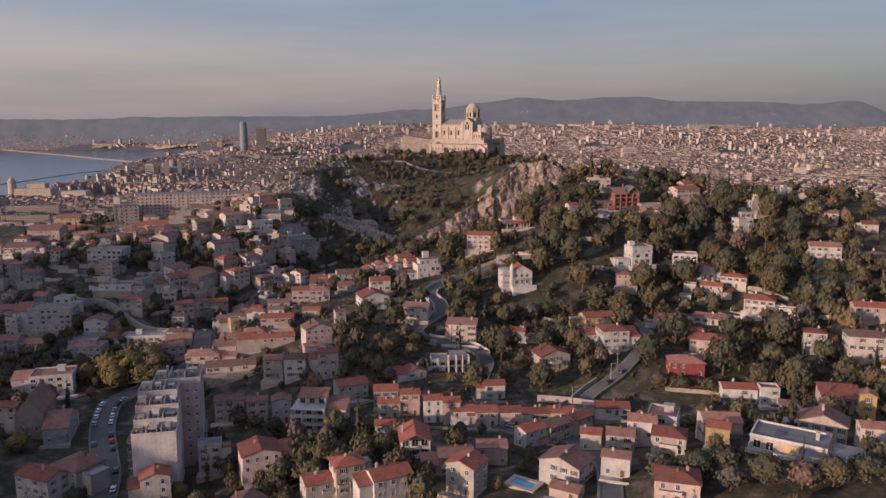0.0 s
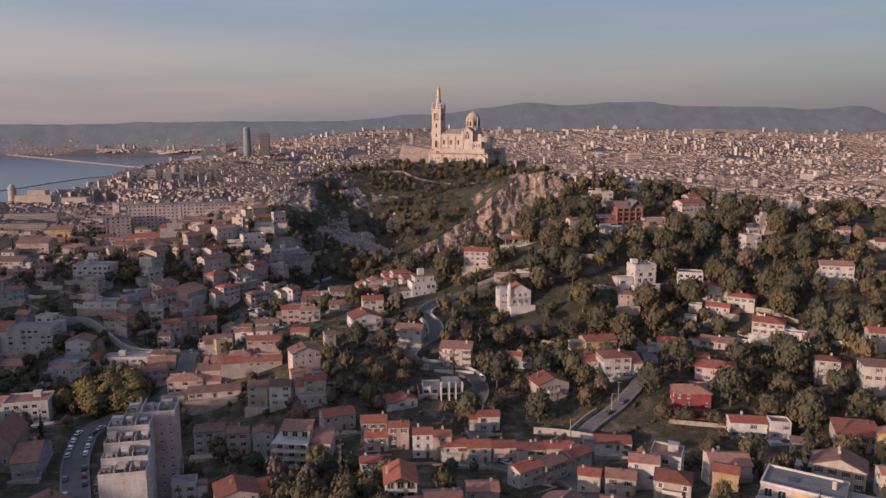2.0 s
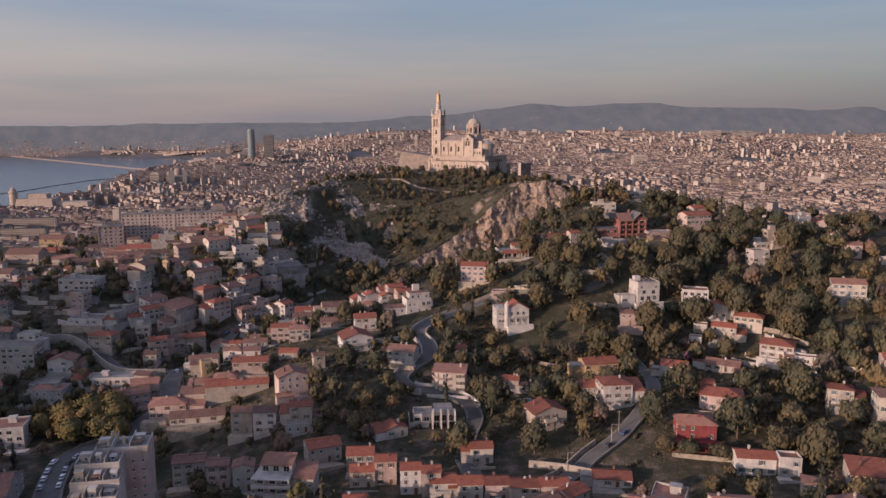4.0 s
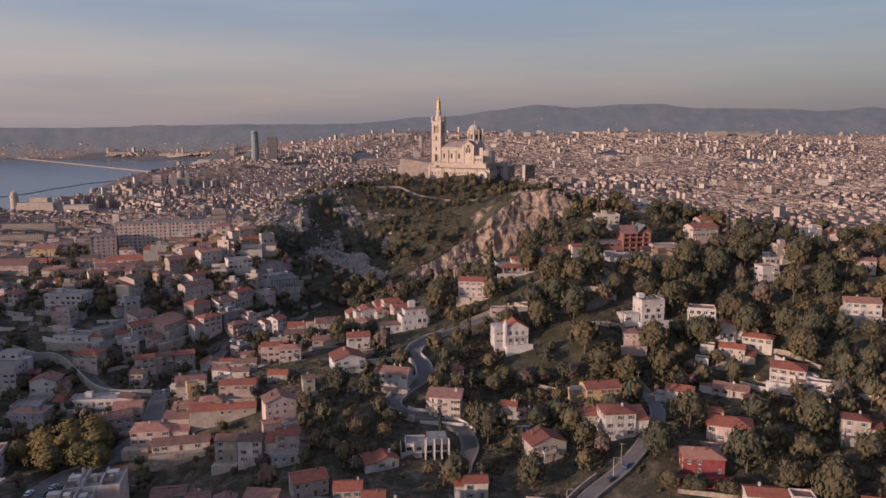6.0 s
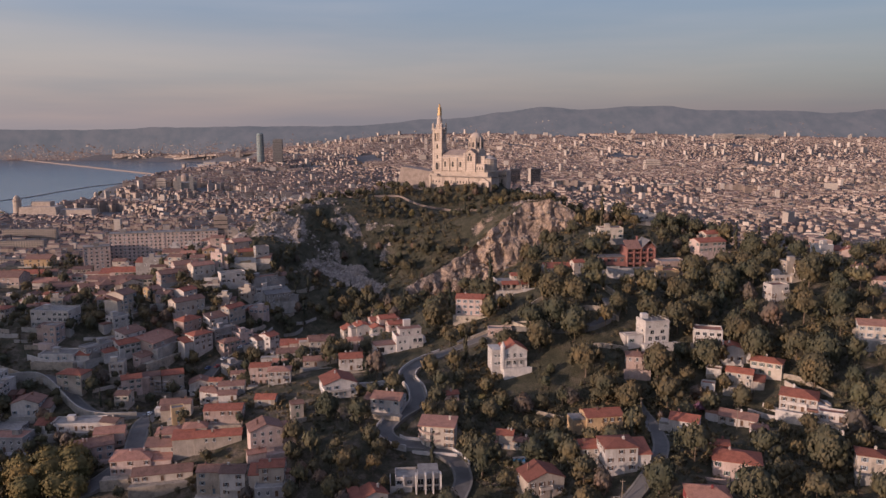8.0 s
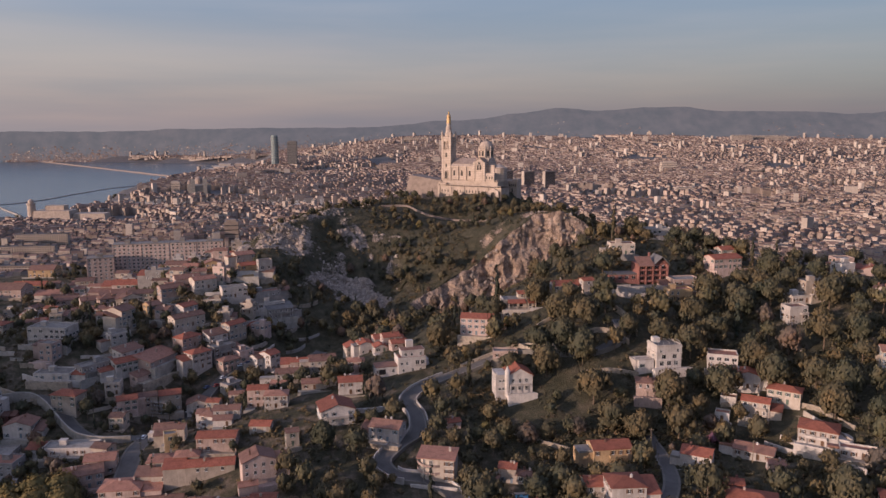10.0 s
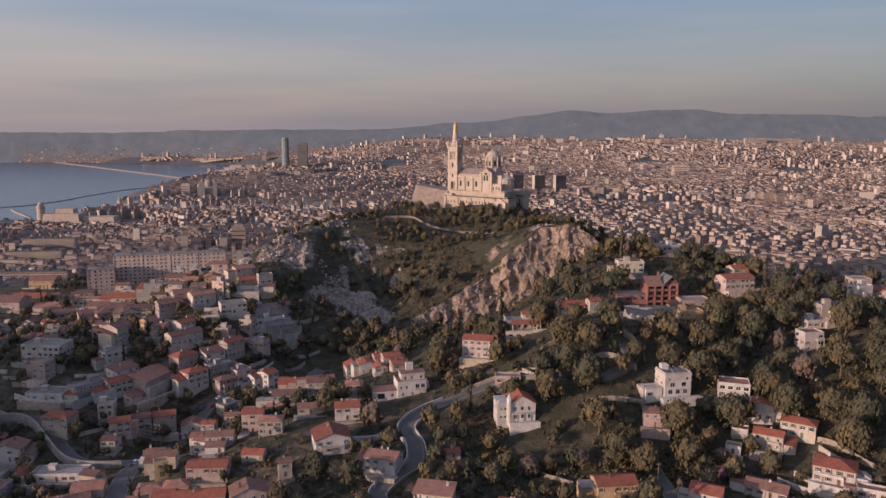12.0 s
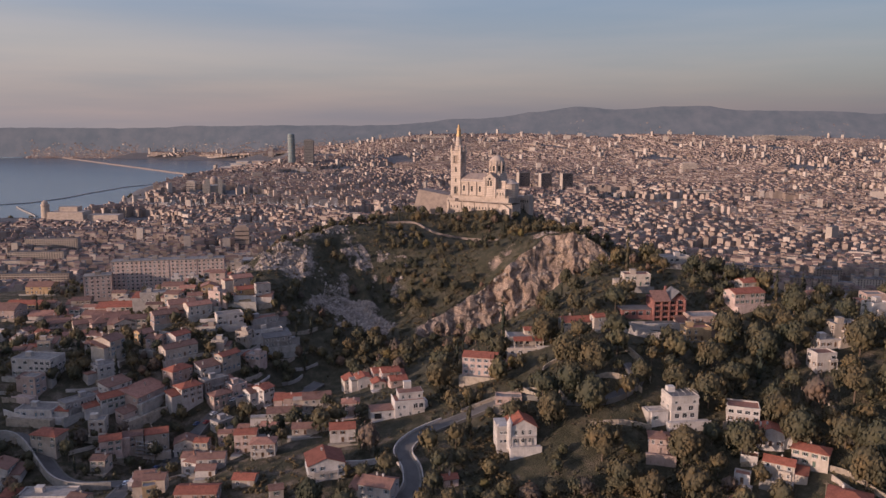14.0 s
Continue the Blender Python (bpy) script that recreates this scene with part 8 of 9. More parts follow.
# old broad pines that stand out, on the upper and the lower slope: x, y, half width
UPPER_PINES = [
    (48, 738, 4.2), (56, 735, 4.6), (63, 740, 4.2), (40, 731, 3.8), (-27, 749, 3.6), (63, 442, 6.6), (75, 451, 7.4), (94, 444, 5.1), (146, 492, 7.6),
    (154, 465, 7.6), (169, 468, 7.6), (182, 504, 6.8), (134, 444, 6.9), (63, 460, 7.6), (51, 441, 6.5), (194, 459, 7.6), (129, 460, 7.1),
    (54, 491, 6.5), (32, 489, 5.9), (3, 472, 7.1), (109, 441, 6.1), ]
LOWER_PINES = [
    (71, 430, 7.6), (73, 410, 7.6), (105, 408, 7.6), (121, 435, 7.6), (151, 413, 7.6), (179, 430, 7.6), (174, 399, 7.6), (167, 409, 6.6),
    (165, 387, 7.5), (79, 397, 6.0), (89, 390, 5.9), (147, 425, 6.7), (193, 429, 7.0), (38, 432, 5.1), (54, 427, 6.8), (24, 344, 7.6), (11, 316, 5.8),
    (129, 411, 7.6), (143, 330, 7.6), (112, 312, 7.6), (131, 289, 7.6), (100, 337, 6.4), (83, 320, 6.0), (-15, 355, 3.9), (-40, 381, 5.4), (-26, 378, 5.0),
    (38, 313, 5.8)]
OLD_PINES = UPPER_PINES + LOWER_PINES

FOOTPRINTS.extend([(42, 411, 9), (45, 403, 7), (20, 226, 8), (19, 218, 7), (97, 304, 8), (30, 256, 6), (44, 268, 6)])
# where trees stand: x, y, reach across, reach along, how dense
EAST_WOODS = [
    (150, 470, 95, 75, 0.7), (155, 300, 62, 55, 0.85), (50, 385, 55, 42, 0.85), (62, 418, 48, 34, 1.0), (15, 472, 34, 28, 0.6), (110, 400, 50, 40, 0.7),
    (60, 350, 40, 30, 0.7), (190, 380, 60, 60, 0.8), (72, 488, 40, 28, 0.55), (22, 694, 30, 24, 0.6), (45, 728, 75, 20, 1.3), (124, 706, 56, 30, 1.3), (-130, 728, 50, 18, 1.2),
    (165, 575, 70, 40, 0.6)]
WEST_WOODS = [
    (-47, 553, 36, 40, 0.9), (-24, 606, 11, 30, 1.3), (-36, 655, 11, 30, 1.2), (-12, 672, 42, 48, 0.35), (-5, 702, 50, 26, 0.5), (-48, 690, 14, 22, 0.8),
    (-75, 730, 45, 12, 1.1), (-5, 748, 45, 9, 0.7), (-38, 254, 30, 28, 1.2), (-70, 330, 28, 18, 0.7), (-230, 545, 60, 40, 0.4), (-190, 395, 50, 40, 0.4),
    (-45, 380, 45, 40, 0.45), (-25, 355, 30, 22, 0.5)]
WOODS = EAST_WOODS + WEST_WOODS


def tree_density(x, y):
    v = 0.06 + 0.07 * smooth(280, 340, y) + 0.4 * np.exp(-(((x + 170) / 110.0) ** 2 + ((y - 470) / 130.0) ** 2))
    for cx, cy, rx, ry, k in WOODS:
        v = np.maximum(v, k * np.clip(2.2 - 2.0 * np.hypot((x - cx) / rx, (y - cy) / ry), 0, 1))
    bare = crag_masks(x, y)
    hill = np.exp(-(((x + 20) / 85.0) ** 2 + ((y - 665) / 60.0) ** 2))
    gully = np.exp(-(((x + 33 + 0.12 * (y - 640)) / 15.0) ** 2 + ((y - 640) / 60.0) ** 2))
    flank = np.exp(-(((x + 127) / 22.0) ** 2 + ((y - 640) / 30.0) ** 2))
    v = v * (1 - 0.55 * np.clip(hill * 1.2, 0, 1) * (1 - gully)) * (1 - np.clip(bare * 2.2, 0, 1)) * (1 - np.clip(1.6 * flank, 0, 1)) * (1 - np.clip(1.5 * np.exp(-(((x - 45 - 0.5 * (y - 605)) / 42.0) ** 2 + ((y - 606) / 17.0) ** 2)), 0, 1))
    gardens = np.exp(-(((x - 120) / 110.0) ** 2 + ((y - 400) / 130.0) ** 2))
    return v * (1 - 0.45 * np.clip(1.3 * gardens, 0, 1)) * np.clip(0.75 + 2.6 * fbm(x, y, 34, 2, 15), 0.03, 1.4)


def clear_of(x, y, margin, foot):
    ok = np.ones(len(x), bool)
    for hx, hy, r in foot:
        ok &= (x - hx) ** 2 + (y - hy) ** 2 > (r * 0.85 + margin) ** 2
    for key, line in ROAD_LINES.items():
        pts = line[::2]
        d = np.min((x[:, None] - pts[None, :, 0]) ** 2 + (y[:, None] - pts[None, :, 1]) ** 2, 1)
        ok &= d > (ROAD_HALF[key] + 1.5 + margin) ** 2
    return ok


rng = np.random.default_rng(3)
N = 42000
tx, ty = rng.uniform(-320, 300, N), rng.uniform(170, 800, N)
keep = rng.random(N) < tree_density(tx, ty)
tx, ty = tx[keep], ty[keep]
keep = clear_of(tx, ty, 1.0, FOOTPRINTS)
tx, ty = tx[keep], ty[keep]
# crowns of very different width, thinned out where they would pile up
east = np.exp(-(((tx - 120) / 120.0) ** 2 + ((ty - 450) / 130.0) ** 2))
reach = rng.choice((0.9, 1.4, 2.0), len(tx), p=(0.36, 0.38, 0.26)) * rng.uniform(1.8, 2.9, len(tx)) * (1 + 0.38 * east) * np.where(ty > 640, 0.7, 1.0) * np.where((tx < -60) & (ty < 640), 0.84, 1.0)
for hx, hy, hr in FOOTPRINTS:
    keep = np.hypot(tx - hx, ty - hy) > 0.8 * hr + 0.5 * reach
    tx, ty, reach = tx[keep], ty[keep], reach[keep]
for ox, oy, ow in OLD_PINES:
    keep = np.hypot(tx - ox, ty - oy) > 0.85 * (1.15 * ow + reach)
    tx, ty, reach = tx[keep], ty[keep], reach[keep]
cell, pick = {}, []
for i in np.argsort(-reach):
    kx, ky = int(tx[i] // 8), int(ty[i] // 8)
    near_by = [j for ax in (-1, 0, 1) for ay in (-1, 0, 1) for j in cell.get((kx + ax, ky + ay), ())]
    if all((tx[i] - tx[j]) ** 2 + (ty[i] - ty[j]) ** 2 > ((0.68 + 0.14 * (tx[i] > 20) * (ty[i] < 520)) * (reach[i] + reach[j])) ** 2 for j in near_by):
        cell.setdefault((kx, ky), []).append(i)
        pick.append(i)
tx, ty, reach = tx[pick], ty[pick], reach[pick]
# open gardens in front of the eastern houses
for gx, gy, gr in ((169, 439, 8), (172, 447, 9), (180, 455, 7), (187, 463, 6), (160, 511, 9), (155, 502, 8), (165, 517, 7), (129, 493, 9), (125, 483, 7), (101, 481, 8), (98, 472, 6), (121, 448, 7), (111, 540, 7), (108, 530, 7), (214, 487, 7)):
    keep = np.hypot(tx - gx, ty - gy) > gr
    tx, ty, reach = tx[keep], ty[keep], reach[keep]
tz = ground(tx, ty, False)
tk = rng.choice(len(KINDS), len(tx), p=[0.27, 0.25, 0.12, 0.07, 0.11, 0.075, 0.09, 0.015, 0.0])
tw = reach * np.where(tk == 5, 1.9, 1.0)
th = tw * rng.uniform(1.55, 2.1, len(tx)) * np.where(tk == 5, 0.9, 1.0) + np.where(tk < 3, 1.5, 0.0)
tr = rng.uniform(0, 360, len(tx))
order = np.argsort(ty)


def plant(kind, x, y, z, height, width, turn, group="trees on the slopes"):
    ob = thing("tree", pose(x, y, z, 0, 0, turn), TREE_WORDS[kind], "tree", group)
    size = Matrix.Diagonal((width, width, height, 1))
    link_mesh("trunk", TRUNK_MESH[kind], ob, size)
    link_mesh("crown", CROWN_MESH[BROAD[kind] if width > 4.0 and kind in BROAD else kind], ob, size)
    return ob


def joined(items, arrays, name, materials, label, category):
    """Many plants of one look in one object."""
    vs, fs, base = [], [], 0
    for k, x, y, z, h, w, turn in items:
        v, f = arrays[k]
        c, s = math.cos(radians(turn)), math.sin(radians(turn))
        p = np.stack([x + w * (v[:, 0] * c - v[:, 1] * s), y + w * (v[:, 0] * s + v[:, 1] * c), z + h * v[:, 2]], 1)
        vs.append(p)
        fs.append(f + base)
        base += len(v)
    ob = new(name, raw_mesh(name, np.concatenate(vs), np.concatenate(fs), materials, None, name != "rock_outcrops"))
    return tagged(ob, label, category, kind="stuff")


LIGHT = [crown_arrays(20 + i, kind, 0.4, 18) for i, (kind, leaf) in enumerate(KINDS)] + [crown_arrays(40 + i, KINDS[i][0], 1.05, 20) for i in (0, 1, 4, 7)]
STEMS = [(v[:10], f[:10]) for v, f in TRUNKS]
near = order[:205]
for i in near:
    plant(int(tk[i]), tx[i], ty[i], tz[i], th[i], tw[i], tr[i])
rest = order[205:]
for q, (x, y, width) in enumerate(OLD_PINES):
    width *= 1.24 if y < 600 else 1.0
    tree = plant((0, 4, 1, 4)[q % 4], x, y, ground_at(x, y), width * 1.7 + 1.0, width, q * 67.0)
    tagged(tree, "large dark old pine with a broad dense crown", "tree", "trees on the slopes")
for leaf in sorted({q[1] for q in KINDS}):
    items = [(BROAD[int(tk[i])] if tw[i] > 4.2 and int(tk[i]) in BROAD else int(tk[i]), tx[i], ty[i], tz[i], th[i], tw[i], tr[i]) for i in rest if KINDS[tk[i]][1] == leaf]
    if items:
        joined(items, LIGHT, "woodland", [leaf], "wooded slope of mixed pines and evergreen trees", "woods")
joined([(int(tk[i]), tx[i], ty[i], tz[i], th[i], tw[i], tr[i]) for i in rest], STEMS, "woodland_stems", ["bark"], "brown trunks and limbs of the wooded slope", "woods")

# big trees in fresh leaf beside the valley street
for x, y, h in ((-163, 365, 14), (-153, 368, 15), (-143, 370, 14), (-158, 358, 14), (-148, 360, 15), (-138, 362, 14), (-152, 350, 13), (-141, 352, 13), (-170, 358, 12), (-134, 352, 12), (-170, 262, 13), (-178, 270, 11)):
    plant(7, x, y, ground_at(x, y), h * 0.85, h * 0.62, x * 77, "plane trees by the valley street")

# trees of the lower gardens: kind, x, y, half width
for kind, x, y, half in ((0, 58, 215, 6.0), (4, 66, 211, 6.5), (1, 74, 212, 6.0), (4, 81, 203, 6.5), (6, 72, 203, 5.0), (6, 89, 199, 5.5), (4, 97, 199, 6.0), (0, 107, 200, 6.0), (3, 116, 206, 6.0), (7, 16, 259, 4.4),
                         (3, 21, 238, 2.6), (4, 3, 277, 3.6), (0, -38, 273, 5.2), (4, -31, 279, 4.6), (3, -49, 247, 5.6), (0, -55, 252, 5.0), (4, -43, 258, 5.0), (3, -12, 235, 4.0), (0, 92, 303, 5.4), (4, 84, 306, 5.0),
                         (1, 102, 300, 5.2), (4, 126, 303, 6.4), (0, 136, 299, 6.4), (3, -20, 262, 3.6), (7, -162, 284, 6.0), (3, 82, 270, 4.0), (4, 94, 283, 4.4), (4, -78, 268, 4.0), (5, -72, 268, 3.2), (5, 98, 203, 3.4), (5, 92, 206, 3.0), (8, 119, 388, 4.2), (8, 122, 391, 3.2)):
    plant(kind, x, y, ground_at(x, y), half * 1.25 if kind != 5 else half * 3.0, half, x * 31.0, "trees of the lower gardens")

# trees of the gardens round the villas above the bend: kind, x, y, half width
for kind, x, y, half in ((3, 28, 406, 4.6), (4, 16, 412, 4.8), (6, 43, 390, 6.0), (3, 34, 394, 5.0), (4, 51, 393, 5.0), (6, 64, 395, 5.2), (0, 77, 396, 5.2), (1, 85, 396, 5.6), (3, 55, 411, 2.6), (4, 23, 392, 4.4), (0, 39, 452, 4.6), (1, 64, 437, 3.4), (7, 18, 454, 2.6), (4, 91, 393, 4.6), (7, 26, 399, 2.6), (3, 85, 412, 4.0)):
    plant(kind, x, y, ground_at(x, y), half * 1.5, half, x * 43.0, "trees of the villa gardens")

# scrub on the hill and in the gardens
BUSHES = [crown_arrays(60 + i, "bush", 0.38) for i in range(5)]
M = 31000
bx, by = rng.uniform(-320, 300, M), rng.uniform(170, 800, M)
bx[:9000], by[:9000] = rng.uniform(-175, 130, 9000), rng.uniform(520, 770, 9000)
bx[9000:17000], by[9000:17000] = rng.uniform(-75, 230, 8000), rng.uniform(315, 580, 8000)
bx[17000:23500], by[17000:23500] = rng.uniform(-300, -60, 6500), rng.uniform(360, 650, 6500)
bx[23500:28500], by[23500:28500] = rng.uniform(10, 220, 5000), rng.uniform(300, 520, 5000)
hill = np.exp(-(((bx + 15) / 120.0) ** 2 + ((by - 640) / 100.0) ** 2))
slope = np.exp(-(((bx - 95) / 105.0) ** 2 + ((by - 425) / 105.0) ** 2))
valley = np.exp(-(((bx + 170) / 110.0) ** 2 + ((by - 450) / 140.0) ** 2))
want = np.clip(0.22 + 0.70 * hill + 0.75 * slope + 0.75 * valley + 0.7 * np.exp(-(((bx + 30) / 38.0) ** 2 + ((by - 368) / 45.0) ** 2)), 0, 1) * (1 - np.where(bx > -30, 0.95, 0.72) * np.clip(crag_masks(bx, by) * 1.6, 0, 1)) * np.clip(0.6 + 2.2 * fbm(bx, by, 30, 3, 25), 0.05, 1.5)
keep = rng.random(M) < want
bx, by = bx[keep], by[keep]
keep = clear_of(bx, by, 0.0, FOOTPRINTS)
bx, by = bx[keep], by[keep]
bz = ground(bx, by) - 0.25
bs = rng.uniform(1.0, 2.6, len(bx)) * (1 + 0.35 * np.exp(-(((bx - 95) / 105.0) ** 2 + ((by - 425) / 105.0) ** 2)))
for q, leaf in enumerate(("scrub", "broadleaf", "needles")):
    items = [(int(i % 5), bx[i], by[i], bz[i], bs[i] * 1.1, bs[i] * 1.0, i * 37.0) for i in range(q, len(bx), 3)]
    joined(items, BUSHES, "scrub", [leaf], "low green and dusty garrigue scrub on the slopes", "bushes")


# small shrubs and weeds of the eastern gardens
SHRUBS = [crown_arrays(66 + i, "bush", 0.3) for i in range(4)]
gx, gy = rng.uniform(-5, 215, 4600), rng.uniform(300, 530, 4600)
keep = (rng.random(4600) < np.clip(0.8 + 1.8 * fbm(gx, gy, 22, 3, 45), 0.1, 1)) & clear_of(gx, gy, -0.5, FOOTPRINTS)
gx, gy = gx[keep], gy[keep]
gz, gs = ground(gx, gy) - 0.2, rng.uniform(0.6, 1.5, len(gx))
for q, leaf in enumerate(("scrub", "dry_twigs", "broadleaf")):
    items = [(int(i % 4), gx[i], gy[i], gz[i], gs[i], gs[i], i * 41.0) for i in range(q, len(gx), 3)]
    joined(items, SHRUBS, "garden_shrubs", [leaf], "low garden shrubs and dry weeds between the trees", "bushes")


# dark trees in the parks, squares and avenues of the town
P = 5200
ux, uy = rng.uniform(-1500, 1900, P), rng.uniform(760, 3600, P)
keep = (fbm(ux, uy, 200, 3, 61) < -0.20) | (rng.random(P) < 0.10) | ((ux < -780) & (uy > 1450) & (uy < 1650) & (rng.random(P) < 0.7))
ux, uy = ux[keep], uy[keep]
uz = ground(ux, uy, False)
keep = (uz > 6) & (np.abs(ux) < 0.64 * uy + 150)
ux, uy, uz = ux[keep], uy[keep], uz[keep]
items = [(int(i % 5), ux[i], uy[i], uz[i] - 0.5, 8.0 + 2 * (i % 3), 6.0 + 1.5 * (i % 4), i * 53.0) for i in range(len(ux))]
joined(items, BUSHES, "town_trees", ["needles"], "dark green trees of the town's parks and avenues", "trees")


# broken limestone blocks over the crags
def boulder_arrays(seed):
    r = np.random.default_rng(seed)
    v, f = ico_ball()
    v = v * r.uniform(0.6, 1.15, (len(v), 1))
    return v * (1.0, 0.8, 1.0), f


ROCKS = [boulder_arrays(90 + i) for i in range(6)]
Q = 26000
qx, qy = rng.uniform(-180, 130, Q), rng.uniform(520, 760, Q)
share = crag_masks(qx, qy)
keep = rng.random(Q) < np.clip(share * 1.5 - 0.40, 0, 1) * np.where(qx < -20, 0.85, 0.22)
qx, qy = qx[keep], qy[keep]
qz = ground(qx, qy)
qs = rng.uniform(0.5, 1.5, len(qx)) + 1.3 * rng.random(len(qx)) ** 6
items = [(int(i % 6), qx[i], qy[i], qz[i] - 0.3 * qs[i], qs[i] * rng.uniform(0.6, 1.1), qs[i], rng.uniform(0, 360)) for i in range(len(qx))]
joined(items, ROCKS, "rock_outcrops", ["limestone"], "broken pale limestone blocks on the crags", "rocks")



# ---------------------------------------------------------------- parked cars, poles, path, pool
def car_mesh(colour):
    bm = bmesh.new()
    prism(bm, [(-2.1, 0.35), (2.1, 0.35), (2.15, 0.75), (1.5, 0.92), (-2.0, 0.95), (-2.15, 0.7)], -0.88, 0.88, "y")
    mesh = bpy.data.meshes.new("body")
    bmesh.ops.bevel(bm, geom=bm.edges[:], offset=0.06, segments=1, affect="EDGES")
    bm.to_mesh(mesh)
    bm.free()
    mesh.materials.append(MATS["car_" + colour])
    return mesh


def cabin_meshes(colour):
    bm = bmesh.new()
    prism(bm, [(-1.85, 0.93), (1.05, 0.93), (0.45, 1.40), (-1.35, 1.42)], -0.74, 0.74, "y")
    glass = bpy.data.meshes.new("glasshouse")
    bm.to_mesh(glass)
    bm.free()
    glass.materials.append(MATS["window_glass"])
    bm = bmesh.new()
    box(bm, -1.4, 0.5, -0.7, 0.7, 1.40, 1.47, 0, 0.04)
    roof = bpy.data.meshes.new("roof")
    bm.to_mesh(roof)
    bm.free()
    roof.materials.append(MATS["car_" + colour])
    return glass, roof


bm = bmesh.new()
tube(bm, [(0.31, -0.1), (0.31, 0.1)], 12)
bmesh.ops.rotate(bm, verts=bm.verts[:], cent=(0, 0, 0), matrix=Matrix.Rotation(math.pi / 2, 3, "X"))
WHEEL = bpy.data.meshes.new("wheel")
bm.to_mesh(WHEEL)
bm.free()
WHEEL.materials.append(MATS["rubber"])
CAR_SET = {c: (car_mesh(c), *cabin_meshes(c)) for c in ("white", "dark", "silver", "red", "blue")}


def car(x, y, z, yaw, colour):
    ob = thing("car", pose(x, y, z, 0, 0, yaw), f"{'dark grey' if colour == 'dark' else colour} car parked at the kerb", "car", "parked cars")
    body, glass, roof = CAR_SET[colour]
    link_mesh("body", body, ob)
    link_mesh("glasshouse", glass, ob)
    link_mesh("roof", roof, ob)
    for wx in (-1.3, 1.35):
        for wy in (-0.8, 0.8):
            link_mesh("wheel", WHEEL, ob, pose(wx, wy, 0.31))


fate = random.Random(4)
for key, first, last, gap, side in (("east", 6, 34, 4, 1), ("valley", 26, 66, 4, -1), ("valley", 54, 84, 3, 1), ("lower", 8, 20, 4, -1), ("square", 8, 56, 3, 1), ("square", 26, 52, 3, -1)):
    line = ROAD_LINES[key]
    for i in range(first, min(last, len(line) - 1), gap):
        if fate.random() < 0.25:
            continue
        t = line[i + 1] - line[i]
        t = t / np.linalg.norm(t)
        off = (ROAD_HALF[key] - 1.0) * side
        p = line[i] + np.array((t[1], -t[0])) * off
        car(p[0], p[1], ground_at(line[i][0], line[i][1]) + 0.75, math.degrees(math.atan2(t[1], t[0])), fate.choice(["white", "white", "dark", "silver", "silver", "red", "blue"]))


def pole(x, y, h, arm):
    z = ground_at(x, y)
    ob = thing("street_lamp" if arm else "utility_pole", pose(x, y, z), "tall grey street lamp beside the road" if arm else "weathered wooden utility pole", "lamp post" if arm else "pole", "poles along the streets")
    bm = bmesh.new()
    tube(bm, [(0.20, -1), (0.16, h * 0.5), (0.11, h)], 8)
    part("post", bm, "concrete" if arm else "wood_pole", ob)
    bm = bmesh.new()
    if arm:
        box(bm, -0.05, 1.6, -0.05, 0.05, h - 0.1, h)
        box(bm, 1.2, 2.0, -0.15, 0.15, h - 0.16, h - 0.02)
    else:
        box(bm, -0.9, 0.9, -0.06, 0.06, h - 0.7, h - 0.55)
        for s in (-0.8, 0.0, 0.8):
            box(bm, s - 0.05, s + 0.05, -0.05, 0.05, h - 0.55, h - 0.3)
    part("arm", bm, "concrete" if arm else "wood_pole", ob)


for x, y, h, arm in ((92, 384, 9.5, False), (66, 312, 8.5, True), (70, 318, 9, False), (128, 372, 9.5, False), (150, 385, 9, False), (-112, 330, 8, True), (-128, 420, 8, True), (2, 362, 7, True), (-17, 378, 7, True), (48, 300, 8, True)):
    pole(x, y, h, arm)

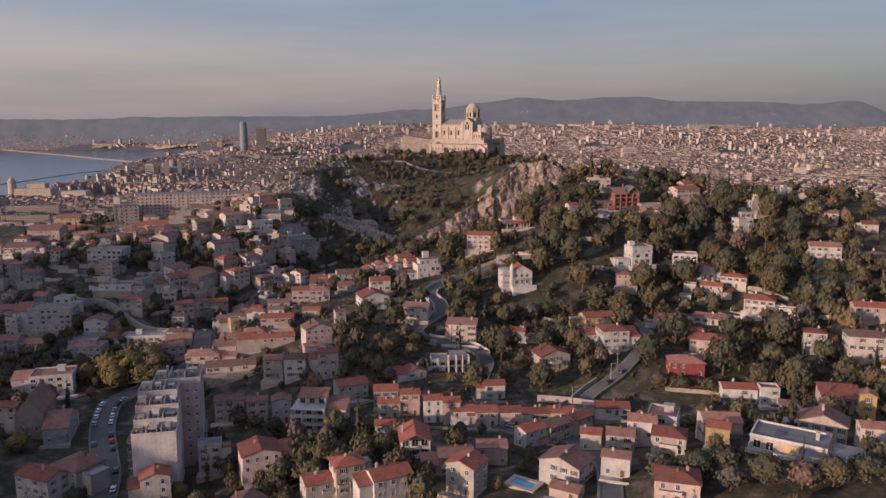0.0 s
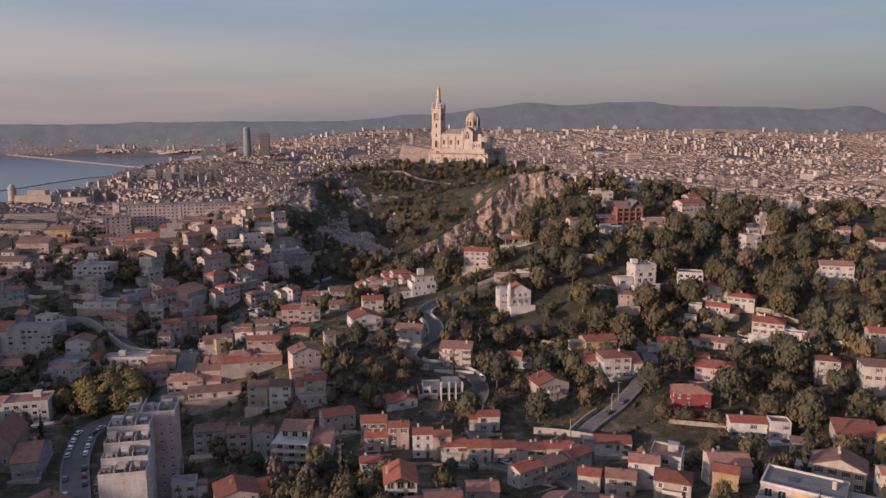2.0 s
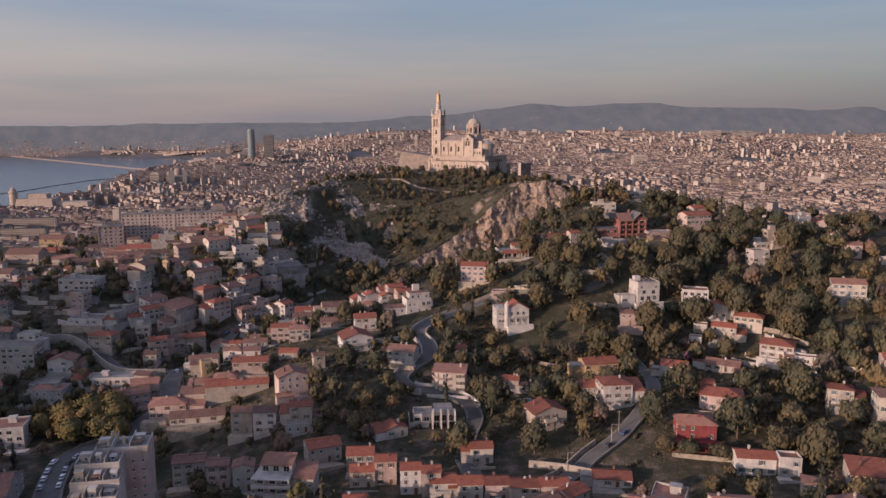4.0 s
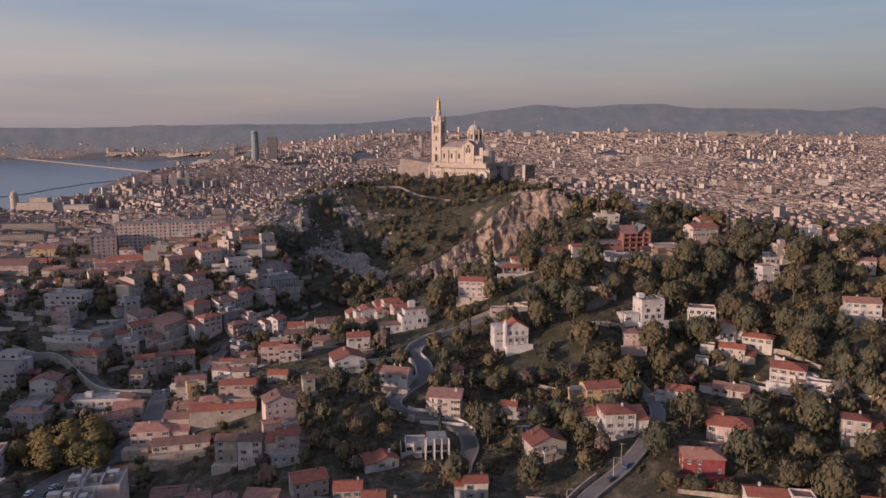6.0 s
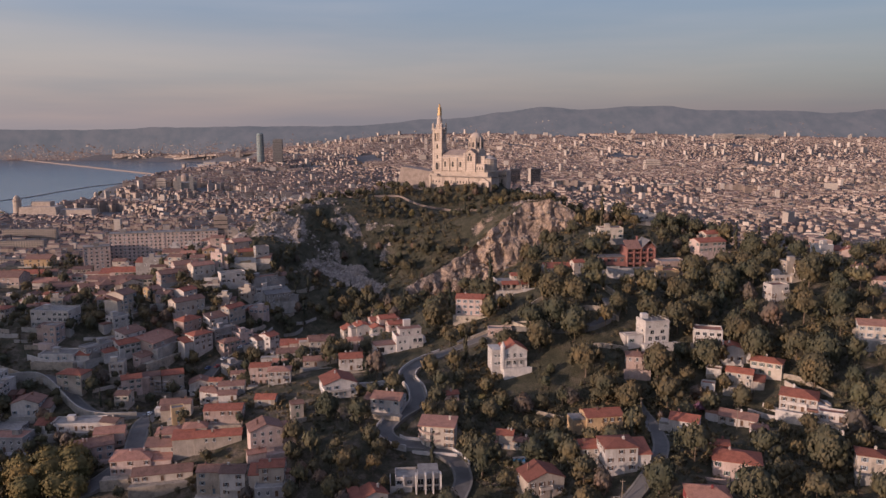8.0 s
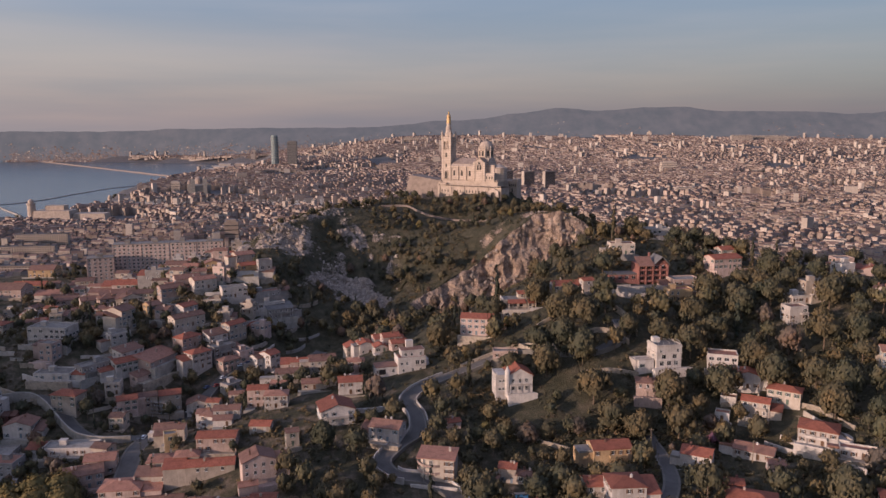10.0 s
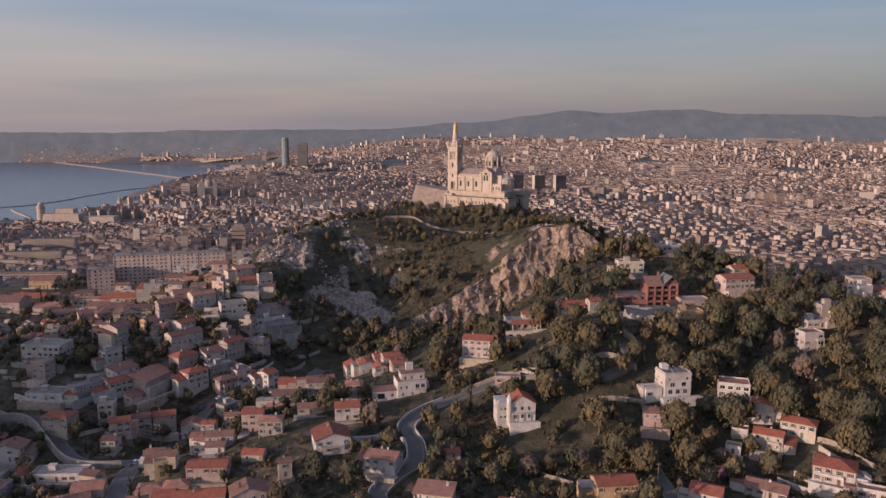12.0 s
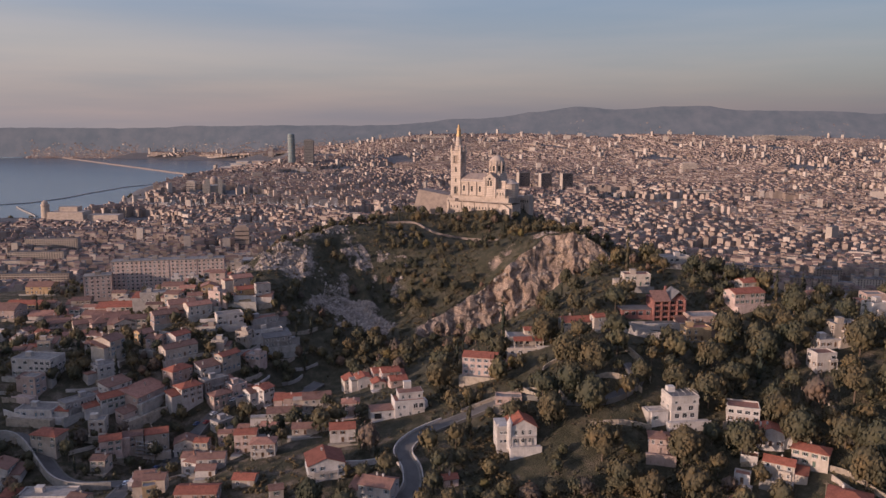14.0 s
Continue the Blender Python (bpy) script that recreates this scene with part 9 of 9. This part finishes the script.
# palm in the valley gardens
def palm(x, y, h):
    ob = thing("palm_tree", pose(x, y, ground_at(x, y)), "tall slender palm with arching fronds in a garden", "tree", "palms")
    bm = bmesh.new()
    tube(bm, [(0.35, -1), (0.26, h * 0.3), (0.22, h), (0.34, h + 0.4)], 8)
    part("trunk", bm, "bark", ob)
    turn = random.Random(int(x * 7 + y))
    for k in range(22):
        a, lift = 2.4 * k, turn.uniform(0.1, 1.3)
        bm = bmesh.new()
        rows = []
        for i in range(6):
            s = i / 5
            r, z, w = 2.9 * s, h + 0.3 + lift * 2.2 * s - 3.0 * s * s, 0.42 * math.sin(math.pi * (0.12 + 0.85 * s))
            c, q = math.cos(a), math.sin(a)
            rows.append([bm.verts.new((r * c - e * w * q, r * q + e * w * c, z - 0.18 * abs(e))) for e in (-1, 0, 1)])
        for p, n in zip(rows, rows[1:]):
            for j in range(2):
                bm.faces.new((p[j], p[j + 1], n[j + 1], n[j]))
        part("frond", bm, "broadleaf", ob)


palm(-176, 411, 8.5)
palm(1.5, 326, 3.0)

# pale footpath on the summit, with its low parapet
walkway = SUMMIT_PATH
bm = bmesh.new()
ribbon(bm, walkway, -0.9, 0.7, 0.5, 0.5, 0, False)
ribbon(bm, walkway, 0.7, 0.75, 0.5, -1.5, 0, False)
tagged(part("footpath", bm, "pale_stone", None), "pale stone footpath curving round the hilltop", "path", kind="structure")
low_wall(walkway, 0.75, 0.5, 0.35, "rampart_stone", "low pale parapet along the hilltop path")

# garden pool with a pale surround
def pool(x, y, yaw, w, d):
    z = ground_at(x, y)
    ob = thing("swimming_pool", pose(x, y, z + 0.6, 0, 0, yaw), "small blue garden pool with a pale stone surround", "pool")
    bm = bmesh.new()
    for x0, x1, y0, y1 in ((-w / 2 - 1.5, w / 2 + 1.5, -d / 2 - 1.5, -d / 2), (-w / 2 - 1.5, w / 2 + 1.5, d / 2, d / 2 + 1.5), (-w / 2 - 1.5, -w / 2, -d / 2, d / 2), (w / 2, w / 2 + 1.5, -d / 2, d / 2)):
        box(bm, x0, x1, y0, y1, -3, 0.3)
    part("surround", bm, "pale_stone", ob)
    bm = bmesh.new()
    box(bm, -w / 2, w / 2, -d / 2, d / 2, -3, 0.1)
    part("water", bm, "pool_water", ob)


pool(20, 226, -35, 7, 4)
pool(38, 352, 10, 6, 3)
